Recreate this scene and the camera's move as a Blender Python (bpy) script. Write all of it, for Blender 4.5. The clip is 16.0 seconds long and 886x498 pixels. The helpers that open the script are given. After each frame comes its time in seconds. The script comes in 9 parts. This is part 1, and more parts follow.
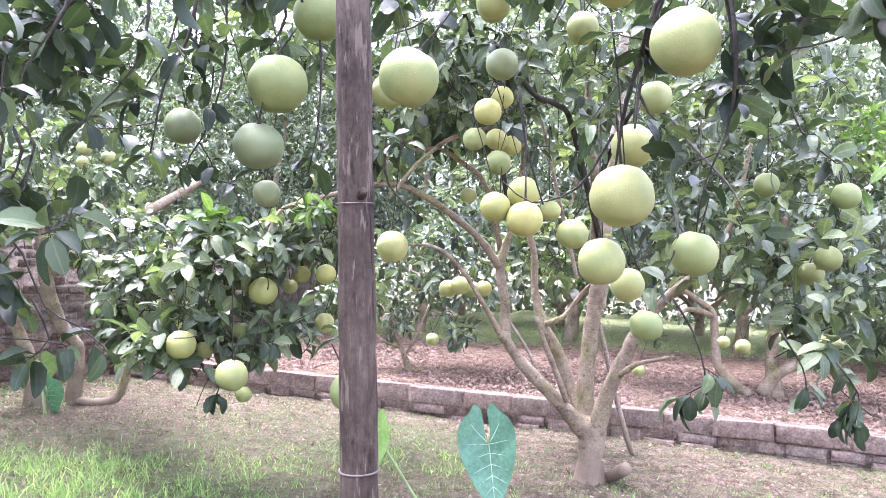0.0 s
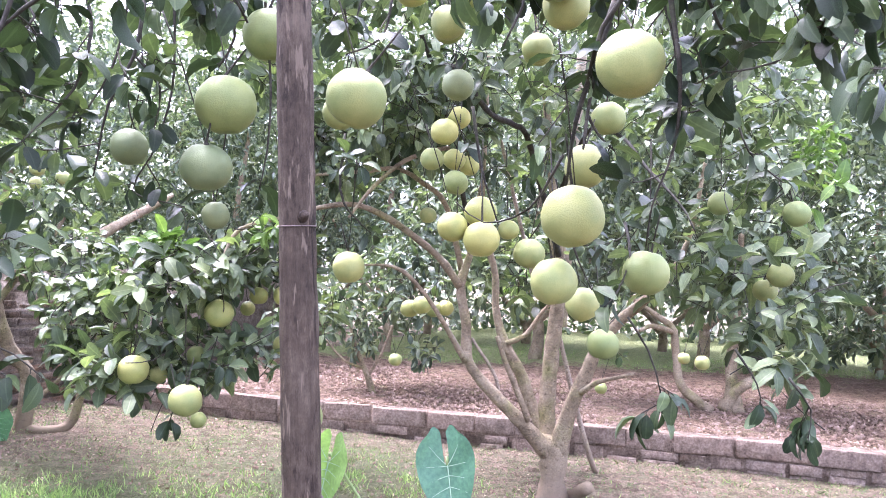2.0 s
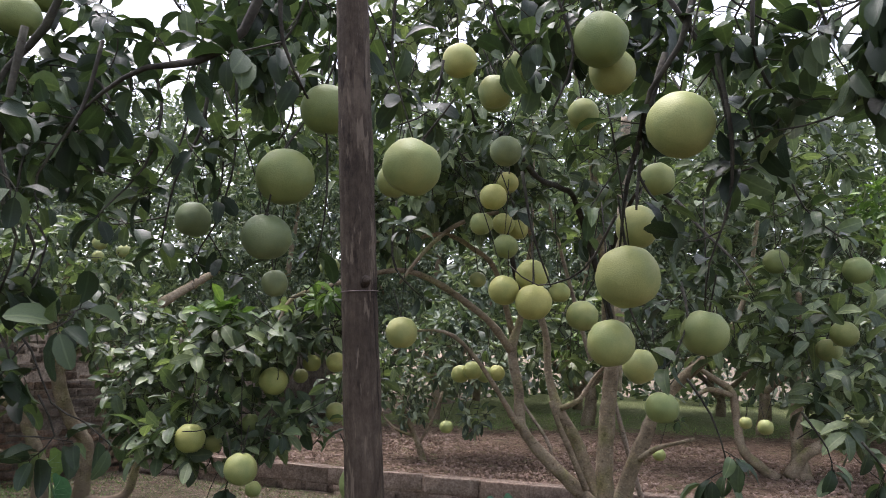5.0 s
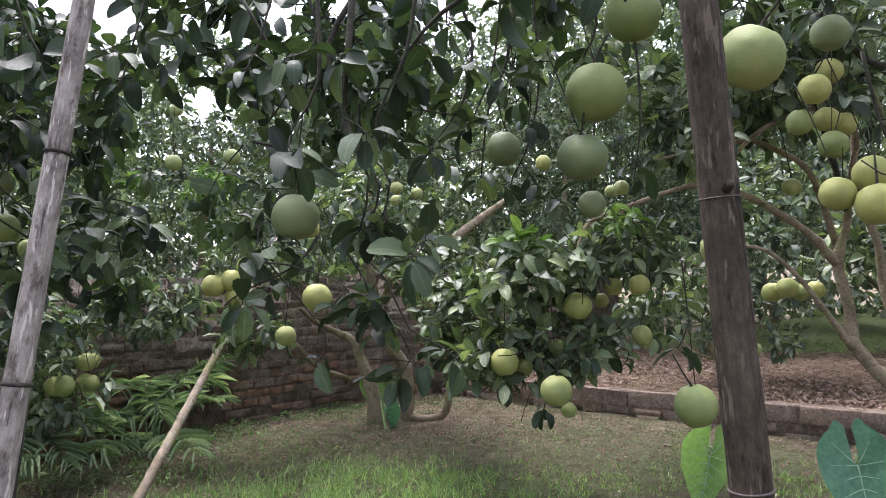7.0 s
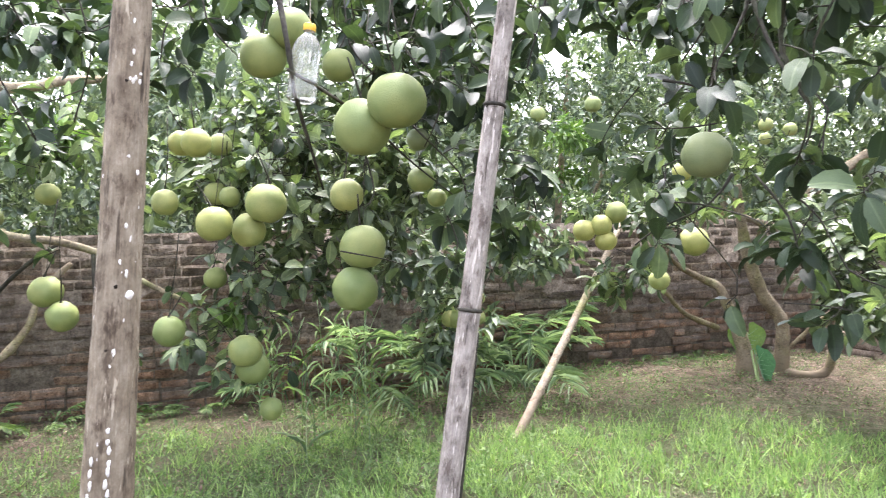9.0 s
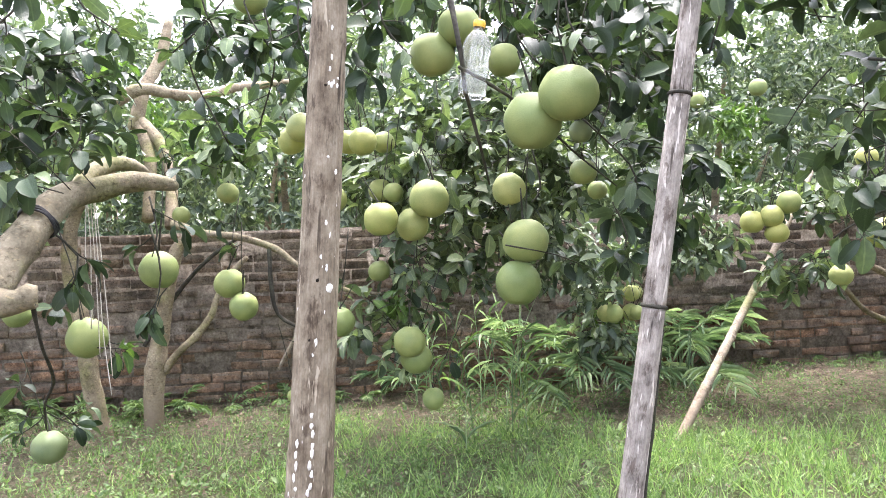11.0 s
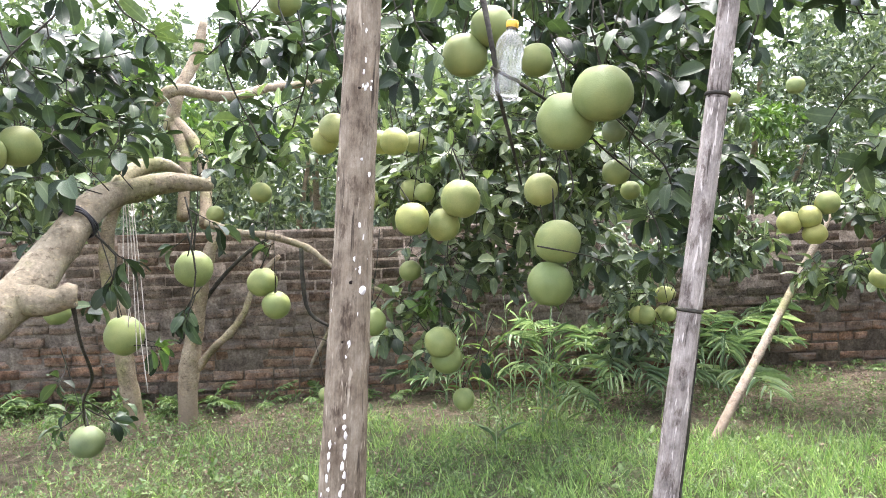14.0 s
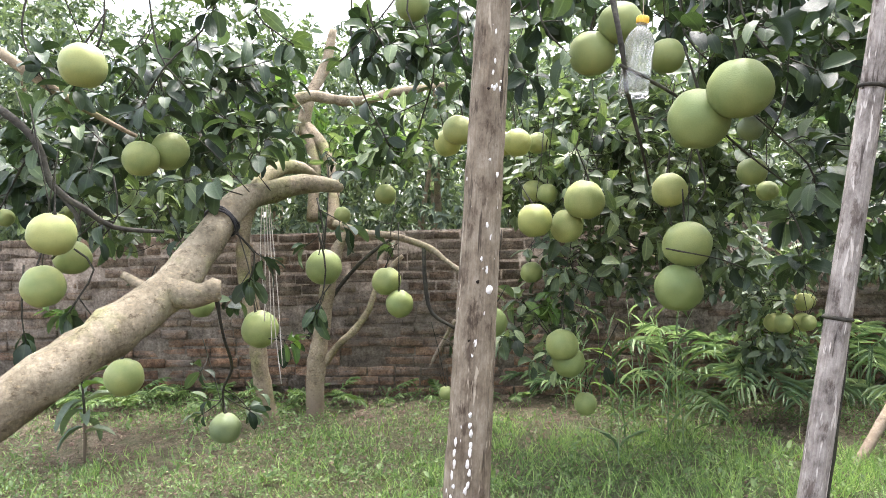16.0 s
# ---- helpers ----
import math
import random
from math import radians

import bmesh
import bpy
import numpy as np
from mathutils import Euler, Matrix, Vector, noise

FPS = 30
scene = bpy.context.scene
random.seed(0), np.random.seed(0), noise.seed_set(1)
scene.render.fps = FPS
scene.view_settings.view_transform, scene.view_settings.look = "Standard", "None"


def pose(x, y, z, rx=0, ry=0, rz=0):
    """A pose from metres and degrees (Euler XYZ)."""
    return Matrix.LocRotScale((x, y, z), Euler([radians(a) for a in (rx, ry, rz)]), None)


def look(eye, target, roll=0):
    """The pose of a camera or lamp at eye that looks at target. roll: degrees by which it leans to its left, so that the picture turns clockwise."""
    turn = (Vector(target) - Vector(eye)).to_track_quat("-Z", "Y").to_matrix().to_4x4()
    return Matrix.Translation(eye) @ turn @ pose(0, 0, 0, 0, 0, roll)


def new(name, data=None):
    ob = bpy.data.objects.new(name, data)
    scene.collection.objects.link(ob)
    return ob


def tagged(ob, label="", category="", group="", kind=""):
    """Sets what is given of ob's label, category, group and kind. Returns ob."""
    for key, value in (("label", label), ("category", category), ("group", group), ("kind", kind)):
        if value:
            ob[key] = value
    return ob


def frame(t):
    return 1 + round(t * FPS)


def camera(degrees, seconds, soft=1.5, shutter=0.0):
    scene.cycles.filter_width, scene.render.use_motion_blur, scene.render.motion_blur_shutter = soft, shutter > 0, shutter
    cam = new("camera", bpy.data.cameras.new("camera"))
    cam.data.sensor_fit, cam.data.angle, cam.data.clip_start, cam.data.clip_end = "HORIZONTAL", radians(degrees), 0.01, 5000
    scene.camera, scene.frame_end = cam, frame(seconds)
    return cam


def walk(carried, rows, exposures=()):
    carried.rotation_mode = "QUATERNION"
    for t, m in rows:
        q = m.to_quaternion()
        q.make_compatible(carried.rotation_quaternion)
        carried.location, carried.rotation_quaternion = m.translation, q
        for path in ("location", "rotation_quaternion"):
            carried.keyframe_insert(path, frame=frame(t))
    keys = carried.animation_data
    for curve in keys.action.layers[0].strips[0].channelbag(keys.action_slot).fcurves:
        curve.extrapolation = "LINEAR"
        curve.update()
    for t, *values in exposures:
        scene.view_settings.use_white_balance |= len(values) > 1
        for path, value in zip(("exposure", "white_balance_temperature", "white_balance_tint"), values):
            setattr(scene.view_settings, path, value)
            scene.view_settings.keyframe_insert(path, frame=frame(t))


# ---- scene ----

# ---- camera: hand-held, turning to its left on the spot ----
cam = camera(62.73, 16.0, soft=0.5, shutter=0.15)
# seconds, place, heading to the left, pitch, roll
ROWS = [
    (0.0, -0.000, -0.000, 1.251, 0.00, 1.13, 3.05),
    (0.5, 0.000, -0.004, 1.250, 0.29, 1.14, 3.19),
    (1.0, 0.006, 0.002, 1.250, 0.55, 1.14, 3.09),
    (1.5, 0.023, 0.009, 1.249, -0.62, 1.46, 2.87),
    (2.0, 0.043, 0.013, 1.261, -2.49, 2.71, 2.52),
    (2.5, 0.065, 0.020, 1.278, -2.90, 4.23, 2.03),
    (3.0, 0.064, 0.020, 1.279, -2.91, 7.27, 2.00),
    (3.2, 0.061, 0.007, 1.277, -2.94, 8.04, 1.98),
    (5.3, -0.005, -0.011, 1.253, 3.76, 7.56, 1.50),
    (5.5, -0.024, -0.022, 1.257, 6.70, 6.40, 0.66),
    (6.0, -0.072, -0.004, 1.245, 14.11, 4.20, -1.50),
    (6.5, -0.117, 0.026, 1.245, 19.66, 3.57, -1.71),
    (7.0, -0.139, 0.018, 1.231, 22.09, 2.10, -1.30),
    (7.5, -0.182, -0.025, 1.225, 26.04, 1.07, -0.61),
    (8.0, -0.204, -0.066, 1.217, 30.70, 0.77, -0.51),
    (8.5, -0.234, -0.108, 1.213, 38.86, -0.07, -0.91),
    (9.0, -0.290, -0.127, 1.213, 48.16, -1.31, -1.61),
    (9.5, -0.324, -0.178, 1.220, 54.61, -1.46, -2.05),
    (10.0, -0.342, -0.204, 1.220, 57.95, -1.40, -2.01),
    (12.5, -0.357, -0.219, 1.228, 59.63, -1.60, -2.04),
    (13.0, -0.353, -0.218, 1.232, 60.26, -1.67, -1.92),
    (13.5, -0.355, -0.219, 1.235, 60.60, -1.72, -1.76),
    (14.0, -0.360, -0.221, 1.232, 61.30, -1.61, -1.88),
    (14.5, -0.354, -0.229, 1.233, 62.31, -1.54, -2.08),
    (15.0, -0.363, -0.230, 1.224, 64.66, -1.27, -1.94),
    (15.5, -0.375, -0.239, 1.228, 68.85, -1.16, -1.53),
    (16.0, -0.368, -0.242, 1.228, 70.52, -1.18, -1.49),
]
walk(cam, [(t, pose(x, y, z, 90 + p, 0, h) @ pose(0, 0, 0, 0, 0, r)) for t, x, y, z, h, p, r in ROWS],
     exposures=[(0.0, 3.68, 5680, 35), (1.5, 3.68, 5680, 35), (2.5, 3.26, 5700, 35), (3.2, 2.74, 5650, 31), (5.3, 1.64, 6250, 20), (6.0, 1.68, 6250, 19),
                (7.0, 2.07, 6100, 19), (7.5, 2.24, 6100, 19), (8.0, 2.46, 6100, 19), (8.5, 2.84, 6200, 18), (9.0, 3.20, 6250, 18), (10.0, 3.25, 6250, 17), (12.5, 3.16, 6250, 18), (15.0, 3.06, 6300, 18), (16.0, 2.86, 6400, 15)])

# ---- overcast daylight ----
world = bpy.data.worlds.new("overcast_sky")
scene.world = world
world.use_nodes = True
wn = world.node_tree
wn.nodes.clear()
sky = wn.nodes.new("ShaderNodeTexSky")
sky.sky_type, sky.sun_disc = "NISHITA", False
sky.sun_elevation, sky.sun_rotation = radians(72), radians(315)
sky.air_density, sky.dust_density, sky.ozone_density = 1.0, 4.0, 1.0
grey = wn.nodes.new("ShaderNodeHueSaturation")
grey.inputs["Saturation"].default_value = 0.45
back = wn.nodes.new("ShaderNodeBackground")
back.inputs["Strength"].default_value = 0.15
world_out = wn.nodes.new("ShaderNodeOutputWorld")
wn.links.new(sky.outputs["Color"], grey.inputs["Color"])
wn.links.new(grey.outputs["Color"], back.inputs["Color"])
wn.links.new(back.outputs["Background"], world_out.inputs["Surface"])
sun = new("sun", bpy.data.lights.new("sun", "SUN"))
sun.data.energy, sun.data.angle, sun.data.color = 0.9, radians(25), (1.0, 0.96, 0.9)
sun.matrix_world = look((-3.2, 3.2, 14.0), (0, 0, 0))

# ---- materials ----
def material(name, rough=0.7, spec=0.4):
    m = bpy.data.materials.new(name)
    m.use_nodes = True
    b = m.node_tree.nodes["Principled BSDF"]
    b.inputs["Roughness"].default_value = rough
    b.inputs["Specular IOR Level"].default_value = spec
    return m, m.node_tree, b


def node(nt, kind, **values):
    n = nt.nodes.new(kind)
    for key, value in values.items():
        n.inputs[key.replace("_", " ")].default_value = value
    return n


def coords(nt, scale=(1, 1, 1), space="Object"):
    tc, mp = nt.nodes.new("ShaderNodeTexCoord"), nt.nodes.new("ShaderNodeMapping")
    mp.inputs["Scale"].default_value = scale
    nt.links.new(tc.outputs[space], mp.inputs["Vector"])
    return mp.outputs["Vector"]


def grain(nt, vector, scale, detail=4.0, rough=0.6):
    n = node(nt, "ShaderNodeTexNoise", Scale=scale, Detail=detail, Roughness=rough)
    nt.links.new(vector, n.inputs["Vector"])
    return n.outputs["Fac"]


def ramp(nt, fac, stops):
    r = nt.nodes.new("ShaderNodeValToRGB")
    while len(r.color_ramp.elements) < len(stops):
        r.color_ramp.elements.new(0.5)
    for e, (at, c) in zip(r.color_ramp.elements, stops):
        e.position, e.color = at, (*c, 1)
    nt.links.new(fac, r.inputs["Fac"])
    return r.outputs["Color"]


def mix(nt, fac, a, b, how="MIX"):
    m = nt.nodes.new("ShaderNodeMix")
    m.data_type, m.blend_type = "RGBA", how
    for socket, value in ((m.inputs["Factor"], fac), (m.inputs["A"], a), (m.inputs["B"], b)):
        if isinstance(value, (int, float)):
            socket.default_value = value
        elif isinstance(value, tuple):
            socket.default_value = (*value, 1)
        else:
            nt.links.new(value, socket)
    return m.outputs["Result"]


def relief(nt, b, height, strength, distance):
    n = node(nt, "ShaderNodeBump", Strength=strength, Distance=distance)
    nt.links.new(height, n.inputs["Height"])
    nt.links.new(n.outputs["Normal"], b.inputs["Normal"])


def leaf_material(name, dark, mid, light, rough, thin, coat=0.0):
    """Glossy citrus leaf that lets some light through; each leaf has a shade of its own."""
    m, nt, b = material(name, rough, 0.24)
    b.inputs["Coat Weight"].default_value, b.inputs["Coat Roughness"].default_value = coat, 0.42
    geo = nt.nodes.new("ShaderNodeNewGeometry")
    info = nt.nodes.new("ShaderNodeObjectInfo")
    add, wrap = nt.nodes.new("ShaderNodeMath"), nt.nodes.new("ShaderNodeMath")
    add.operation, wrap.operation = "ADD", "FRACT"
    nt.links.new(geo.outputs["Random Per Island"], add.inputs[0])
    nt.links.new(info.outputs["Random"], add.inputs[1])
    nt.links.new(add.outputs[0], wrap.inputs[0])
    shade = ramp(nt, wrap.outputs[0], [(0.0, dark), (0.55, mid), (0.93, light), (0.97, tuple(c * 1.15 for c in light))])
    spots = ramp(nt, grain(nt, coords(nt), 60, 3), [(0.35, (0.8, 0.8, 0.8)), (0.7, (1.12, 1.1, 1.05))])
    colour = mix(nt, 1.0, shade, spots, "MULTIPLY")
    rib = nt.nodes.new("ShaderNodeAttribute")
    rib.attribute_name = "rib"
    line = ramp(nt, rib.outputs["Fac"], [(0.86, (0, 0, 0)), (0.95, (1, 1, 1))])
    colour = mix(nt, line, colour, mix(nt, 1.0, colour, (1.5, 1.4, 1.45), "MULTIPLY"))
    nt.links.new(colour, b.inputs["Base Color"])
    relief(nt, b, grain(nt, coords(nt), 45, 4), 0.22, 0.010)
    tr = nt.nodes.new("ShaderNodeBsdfTranslucent")
    warm = mix(nt, 1.0, colour, (1.4, 1.6, 0.75), "MULTIPLY")
    nt.links.new(warm, tr.inputs["Color"])
    both, out = nt.nodes.new("ShaderNodeMixShader"), nt.nodes["Material Output"]
    both.inputs["Fac"].default_value = thin
    nt.links.new(b.outputs["BSDF"], both.inputs[1])
    nt.links.new(tr.outputs["BSDF"], both.inputs[2])
    nt.links.new(both.outputs["Shader"], out.inputs["Surface"])
    return m


# Darker copy: backlight and underside shade of near leaves put into the colour.
LEAF_SHADED = leaf_material("citrus_leaf_shaded", (0.014, 0.025, 0.014), (0.036, 0.060, 0.031), (0.092, 0.132, 0.062), 0.44, 0.14, 0.05)
# Lighter copy: stands in for daylight that doesn't reach the dense crowns.
LEAF_LIT = leaf_material("citrus_leaf_lit", (0.034, 0.053, 0.029), (0.092, 0.128, 0.069), (0.200, 0.252, 0.130), 0.38, 0.22, 0.1)
# Paler, greyer copy: haze of distance put into the leaf colour.
LEAF_HAZED = leaf_material("citrus_leaf_hazed", (0.055, 0.082, 0.056), (0.120, 0.158, 0.106), (0.215, 0.262, 0.168), 0.44, 0.22, 0.1)
LEAF_YOUNG = leaf_material("young_leaf", (0.065, 0.12, 0.035), (0.098, 0.17, 0.045), (0.15, 0.235, 0.065), 0.42, 0.25, 0.1)
GRASS = leaf_material("grass_blade", (0.115, 0.20, 0.070), (0.215, 0.325, 0.125), (0.34, 0.445, 0.195), 0.5, 0.33)
TURF = leaf_material("short_turf", (0.075, 0.092, 0.045), (0.150, 0.170, 0.088), (0.26, 0.27, 0.16), 0.6, 0.25)
WEED = leaf_material("weed_leaf", (0.075, 0.125, 0.05), (0.135, 0.2, 0.08), (0.2, 0.27, 0.12), 0.5, 0.3)
PALM = leaf_material("palm_leaflet", (0.085, 0.14, 0.085), (0.20, 0.28, 0.17), (0.34, 0.42, 0.285), 0.4, 0.28)
TARO = leaf_material("taro_leaf", (0.082, 0.19, 0.125), (0.092, 0.205, 0.135), (0.105, 0.22, 0.142), 0.45, 0.25)
# Paler copy of the taro leaf, with its backlight put into the colour.
TARO_BACKLIT = leaf_material("backlit_taro_leaf", (0.19, 0.31, 0.115), (0.205, 0.325, 0.12), (0.22, 0.34, 0.13), 0.5, 0.45)
DRY = leaf_material("dry_leaf", (0.060, 0.040, 0.026), (0.20, 0.145, 0.092), (0.43, 0.35, 0.25), 0.8, 0.1)


def bark_material(name, dark, mid, light, along=9.0, across=40.0):
    m, nt, b = material(name, 0.85, 0.25)
    v = coords(nt)
    base = ramp(nt, grain(nt, v, along, 6, 0.65), [(0.3, dark), (0.5, mid), (0.72, light)])
    fine = ramp(nt, grain(nt, v, across * 2.2, 4), [(0.35, (0.74, 0.73, 0.70)), (0.65, (1.12, 1.12, 1.10))])
    moss = ramp(nt, grain(nt, v, 5, 4), [(0.50, (0, 0, 0)), (0.68, (1, 1, 1))])
    pores = ramp(nt, grain(nt, coords(nt, (1, 1, 2.2)), 48, 2, 0.5), [(0.60, (1, 1, 1)), (0.68, (1.35, 1.3, 1.2))])
    base = mix(nt, 1.0, base, pores, "MULTIPLY")
    cracks = ramp(nt, grain(nt, coords(nt, (1, 1, 1.6)), 26, 6, 0.75), [(0.36, (0.5, 0.47, 0.43)), (0.44, (1, 1, 1))])
    base = mix(nt, 1.0, base, cracks, "MULTIPLY")
    greenish = mix(nt, moss, (1.0, 1.0, 1.0), (0.76, 0.88, 0.58))
    colour = mix(nt, 1.0, mix(nt, 1.0, base, fine, "MULTIPLY"), greenish, "MULTIPLY")
    # soil splashed on the foot of the trunk
    where, up = nt.nodes.new("ShaderNodeNewGeometry"), nt.nodes.new("ShaderNodeSeparateXYZ")
    nt.links.new(where.outputs["Position"], up.inputs[0])
    low = node(nt, "ShaderNodeMapRange", From_Min=0.42, From_Max=0.02, To_Min=-0.3, To_Max=0.5)
    nt.links.new(up.outputs["Z"], low.inputs["Value"])
    rise = nt.nodes.new("ShaderNodeMath")
    nt.links.new(low.outputs["Result"], rise.inputs[0])
    nt.links.new(grain(nt, where.outputs["Position"], 9, 6, 0.7), rise.inputs[1])
    mud = ramp(nt, rise.outputs[0], [(0.45, (0, 0, 0)), (0.85, (0.8, 0.8, 0.8))])
    nt.links.new(mix(nt, mud, colour, (0.165, 0.128, 0.088)), b.inputs["Base Color"])
    relief(nt, b, grain(nt, v, across * 0.5, 7, 0.6), 0.7, 0.012)
    return m


BARK = bark_material("citrus_bark", (0.115, 0.090, 0.060), (0.235, 0.190, 0.130), (0.350, 0.300, 0.215))
# Mossy bark in a darkened tone that stands in for weaker skylight.
BOUGH = bark_material("dimmed_mossy_bough", (0.100, 0.084, 0.054), (0.188, 0.160, 0.110), (0.300, 0.265, 0.195), 8)
TWIG = bark_material("twig_bark", (0.024, 0.022, 0.018), (0.042, 0.039, 0.031), (0.080, 0.076, 0.060), 14)
STICK = bark_material("stripped_wood", (0.19, 0.15, 0.115), (0.30, 0.25, 0.195), (0.40, 0.345, 0.275), 12)


def fruit_material(name, low, high):
    m, nt, b = material(name, 0.52, 0.28)
    v = coords(nt)
    info = nt.nodes.new("ShaderNodeObjectInfo")
    base = mix(nt, ramp(nt, grain(nt, v, 1.6, 3), [(0.3, (0, 0, 0)), (0.7, (1, 1, 1))]), low, high)
    own = ramp(nt, info.outputs["Random"], [(0.0, (0.86, 0.9, 0.86)), (1.0, (1.12, 1.06, 1.0))])
    speck = ramp(nt, grain(nt, v, 55, 2), [(0.3, (0.90, 0.92, 0.88)), (0.52, (1.03, 1.03, 1.02)), (0.72, (1.10, 1.09, 1.04))])
    scar = ramp(nt, grain(nt, v, 7, 5, 0.75), [(0.24, (0.45, 0.4, 0.35)), (0.29, (1, 1, 1))])
    colour = mix(nt, 1.0, mix(nt, 1.0, mix(nt, 1.0, base, own, "MULTIPLY"), speck, "MULTIPLY"), scar, "MULTIPLY")
    nt.links.new(colour, b.inputs["Base Color"])
    relief(nt, b, grain(nt, v, 38, 3), 0.13, 0.03)
    return m


RIPE = [fruit_material("pomelo_dull_green", (0.128, 0.168, 0.086), (0.178, 0.212, 0.102)),
        fruit_material("pomelo_green", (0.150, 0.198, 0.074), (0.222, 0.256, 0.096)),
        fruit_material("pomelo_lime", (0.200, 0.244, 0.092), (0.300, 0.315, 0.120)),
        fruit_material("pomelo_yellow", (0.265, 0.298, 0.100), (0.375, 0.368, 0.128))]


def pole_material(name, dark, mid, light, scratch, flecks=0.0):
    """Weathered wood: broad stains, short lengthwise scratches, a fine fibre."""
    m, nt, b = material(name, 0.8, 0.25)
    stain = ramp(nt, grain(nt, coords(nt, (1, 1, 0.6)), 16, 7, 0.75), [(0.34, dark), (0.5, mid), (0.66, light)])
    fibre = ramp(nt, grain(nt, coords(nt, (1, 1, 0.05)), 130, 4, 0.7), [(0.34, (0.76, 0.75, 0.74)), (0.62, (1.1, 1.1, 1.1))])
    colour = mix(nt, 1.0, stain, fibre, "MULTIPLY")
    marks = ramp(nt, grain(nt, coords(nt, (1, 1, 0.14)), 75, 3, 0.6), [(scratch, (0, 0, 0)), (scratch + 0.05, (1, 1, 1))])
    colour = mix(nt, marks, colour, tuple(min(1.0, 1.25 * c) for c in light))
    gaps = ramp(nt, grain(nt, coords(nt, (1, 1, 0.08)), 60, 3, 0.6), [(0.30, (0.35, 0.33, 0.32)), (0.36, (1, 1, 1))])
    colour = mix(nt, 1.0, colour, gaps, "MULTIPLY")
    blots = ramp(nt, grain(nt, coords(nt, (1, 1, 0.35)), 34, 5, 0.7), [(0.36, (0.42, 0.38, 0.36)), (0.46, (1, 1, 1)), (0.62, (1, 1, 1)), (0.70, (1.3, 1.28, 1.25))])
    colour = mix(nt, 1.0, colour, blots, "MULTIPLY")
    if flecks:
        patch = ramp(nt, grain(nt, coords(nt, (1, 1, 0.45)), 55, 2), [(flecks, (0, 0, 0)), (flecks + 0.02, (1, 1, 1))])
        colour = mix(nt, patch, colour, (0.72, 0.69, 0.64))
    nt.links.new(colour, b.inputs["Base Color"])
    relief(nt, b, grain(nt, coords(nt, (1, 1, 0.22)), 60, 6, 0.7), 0.8, 0.008)
    return m


POST_BROWN = pole_material("weathered_brown_post", (0.026, 0.0185, 0.0125), (0.058, 0.0435, 0.030), (0.10, 0.080, 0.058), 0.60)
BAMBOO = pole_material("weathered_bamboo", (0.115, 0.098, 0.084), (0.285, 0.252, 0.22), (0.44, 0.40, 0.352), 0.60)
POST_GREY = pole_material("weathered_grey_post", (0.10, 0.075, 0.050), (0.20, 0.162, 0.114), (0.315, 0.270, 0.202), 0.62, 0.715)

m, nt, b = material("ground_soil", 0.95, 0.2)
v = coords(nt)
soil = ramp(nt, grain(nt, v, 9, 8, 0.7), [(0.30, (0.085, 0.062, 0.045)), (0.47, (0.205, 0.155, 0.112)), (0.66, (0.360, 0.290, 0.222))])
crumbs = ramp(nt, grain(nt, v, 55, 5, 0.75), [(0.34, (0.35, 0.33, 0.31)), (0.6, (1.25, 1.25, 1.25))])
soil = mix(nt, 1.0, soil, crumbs, "MULTIPLY")
soil = mix(nt, 1.0, soil, ramp(nt, grain(nt, v, 170, 4, 0.8), [(0.34, (0.5, 0.48, 0.46)), (0.62, (1.25, 1.25, 1.22))]), "MULTIPLY")
damp = ramp(nt, grain(nt, v, 1.3, 6, 0.7), [(0.32, (0.62, 0.57, 0.54)), (0.46, (1, 1, 1))])
soil = mix(nt, 1.0, soil, damp, "MULTIPLY")
green = ramp(nt, grain(nt, v, 35, 5, 0.7), [(0.3, (0.050, 0.064, 0.028)), (0.7, (0.20, 0.215, 0.11))])
patch = nt.nodes.new("ShaderNodeAttribute")
patch.attribute_name = "grass"
speckle = nt.nodes.new("ShaderNodeMath")
speckle.operation = "ADD"
nt.links.new(patch.outputs["Fac"], speckle.inputs[0])
nt.links.new(grain(nt, v, 6, 6, 0.75), speckle.inputs[1])
cover = ramp(nt, speckle.outputs[0], [(0.54, (0, 0, 0)), (0.86, (0.85, 0.85, 0.85))])
nt.links.new(mix(nt, cover, soil, green), b.inputs["Base Color"])
relief(nt, b, grain(nt, v, 40, 9, 0.85), 1.0, 0.075)
SOIL = m
SOIL_RED = SOIL.copy()
SOIL_RED.name = "reddish_bed_soil"
for e in SOIL_RED.node_tree.nodes["Color Ramp"].color_ramp.elements:
    e.color = (e.color[0] * 0.96, e.color[1] * 0.88, e.color[2] * 0.84, 1)
for e in SOIL_RED.node_tree.nodes["Color Ramp.004"].color_ramp.elements:
    e.color = (e.color[0] * 1.9, e.color[1] * 2.1, e.color[2] * 1.7, 1)

m, nt, b = material("bed_soil", 0.95, 0.2)
v = coords(nt)
soil = ramp(nt, grain(nt, v, 12, 8, 0.75), [(0.25, (0.13, 0.085, 0.06)), (0.5, (0.28, 0.20, 0.155)), (0.72, (0.42, 0.335, 0.27))])
nt.links.new(soil, b.inputs["Base Color"])
relief(nt, b, grain(nt, v, 26, 8, 0.75), 1.0, 0.04)
BED = m


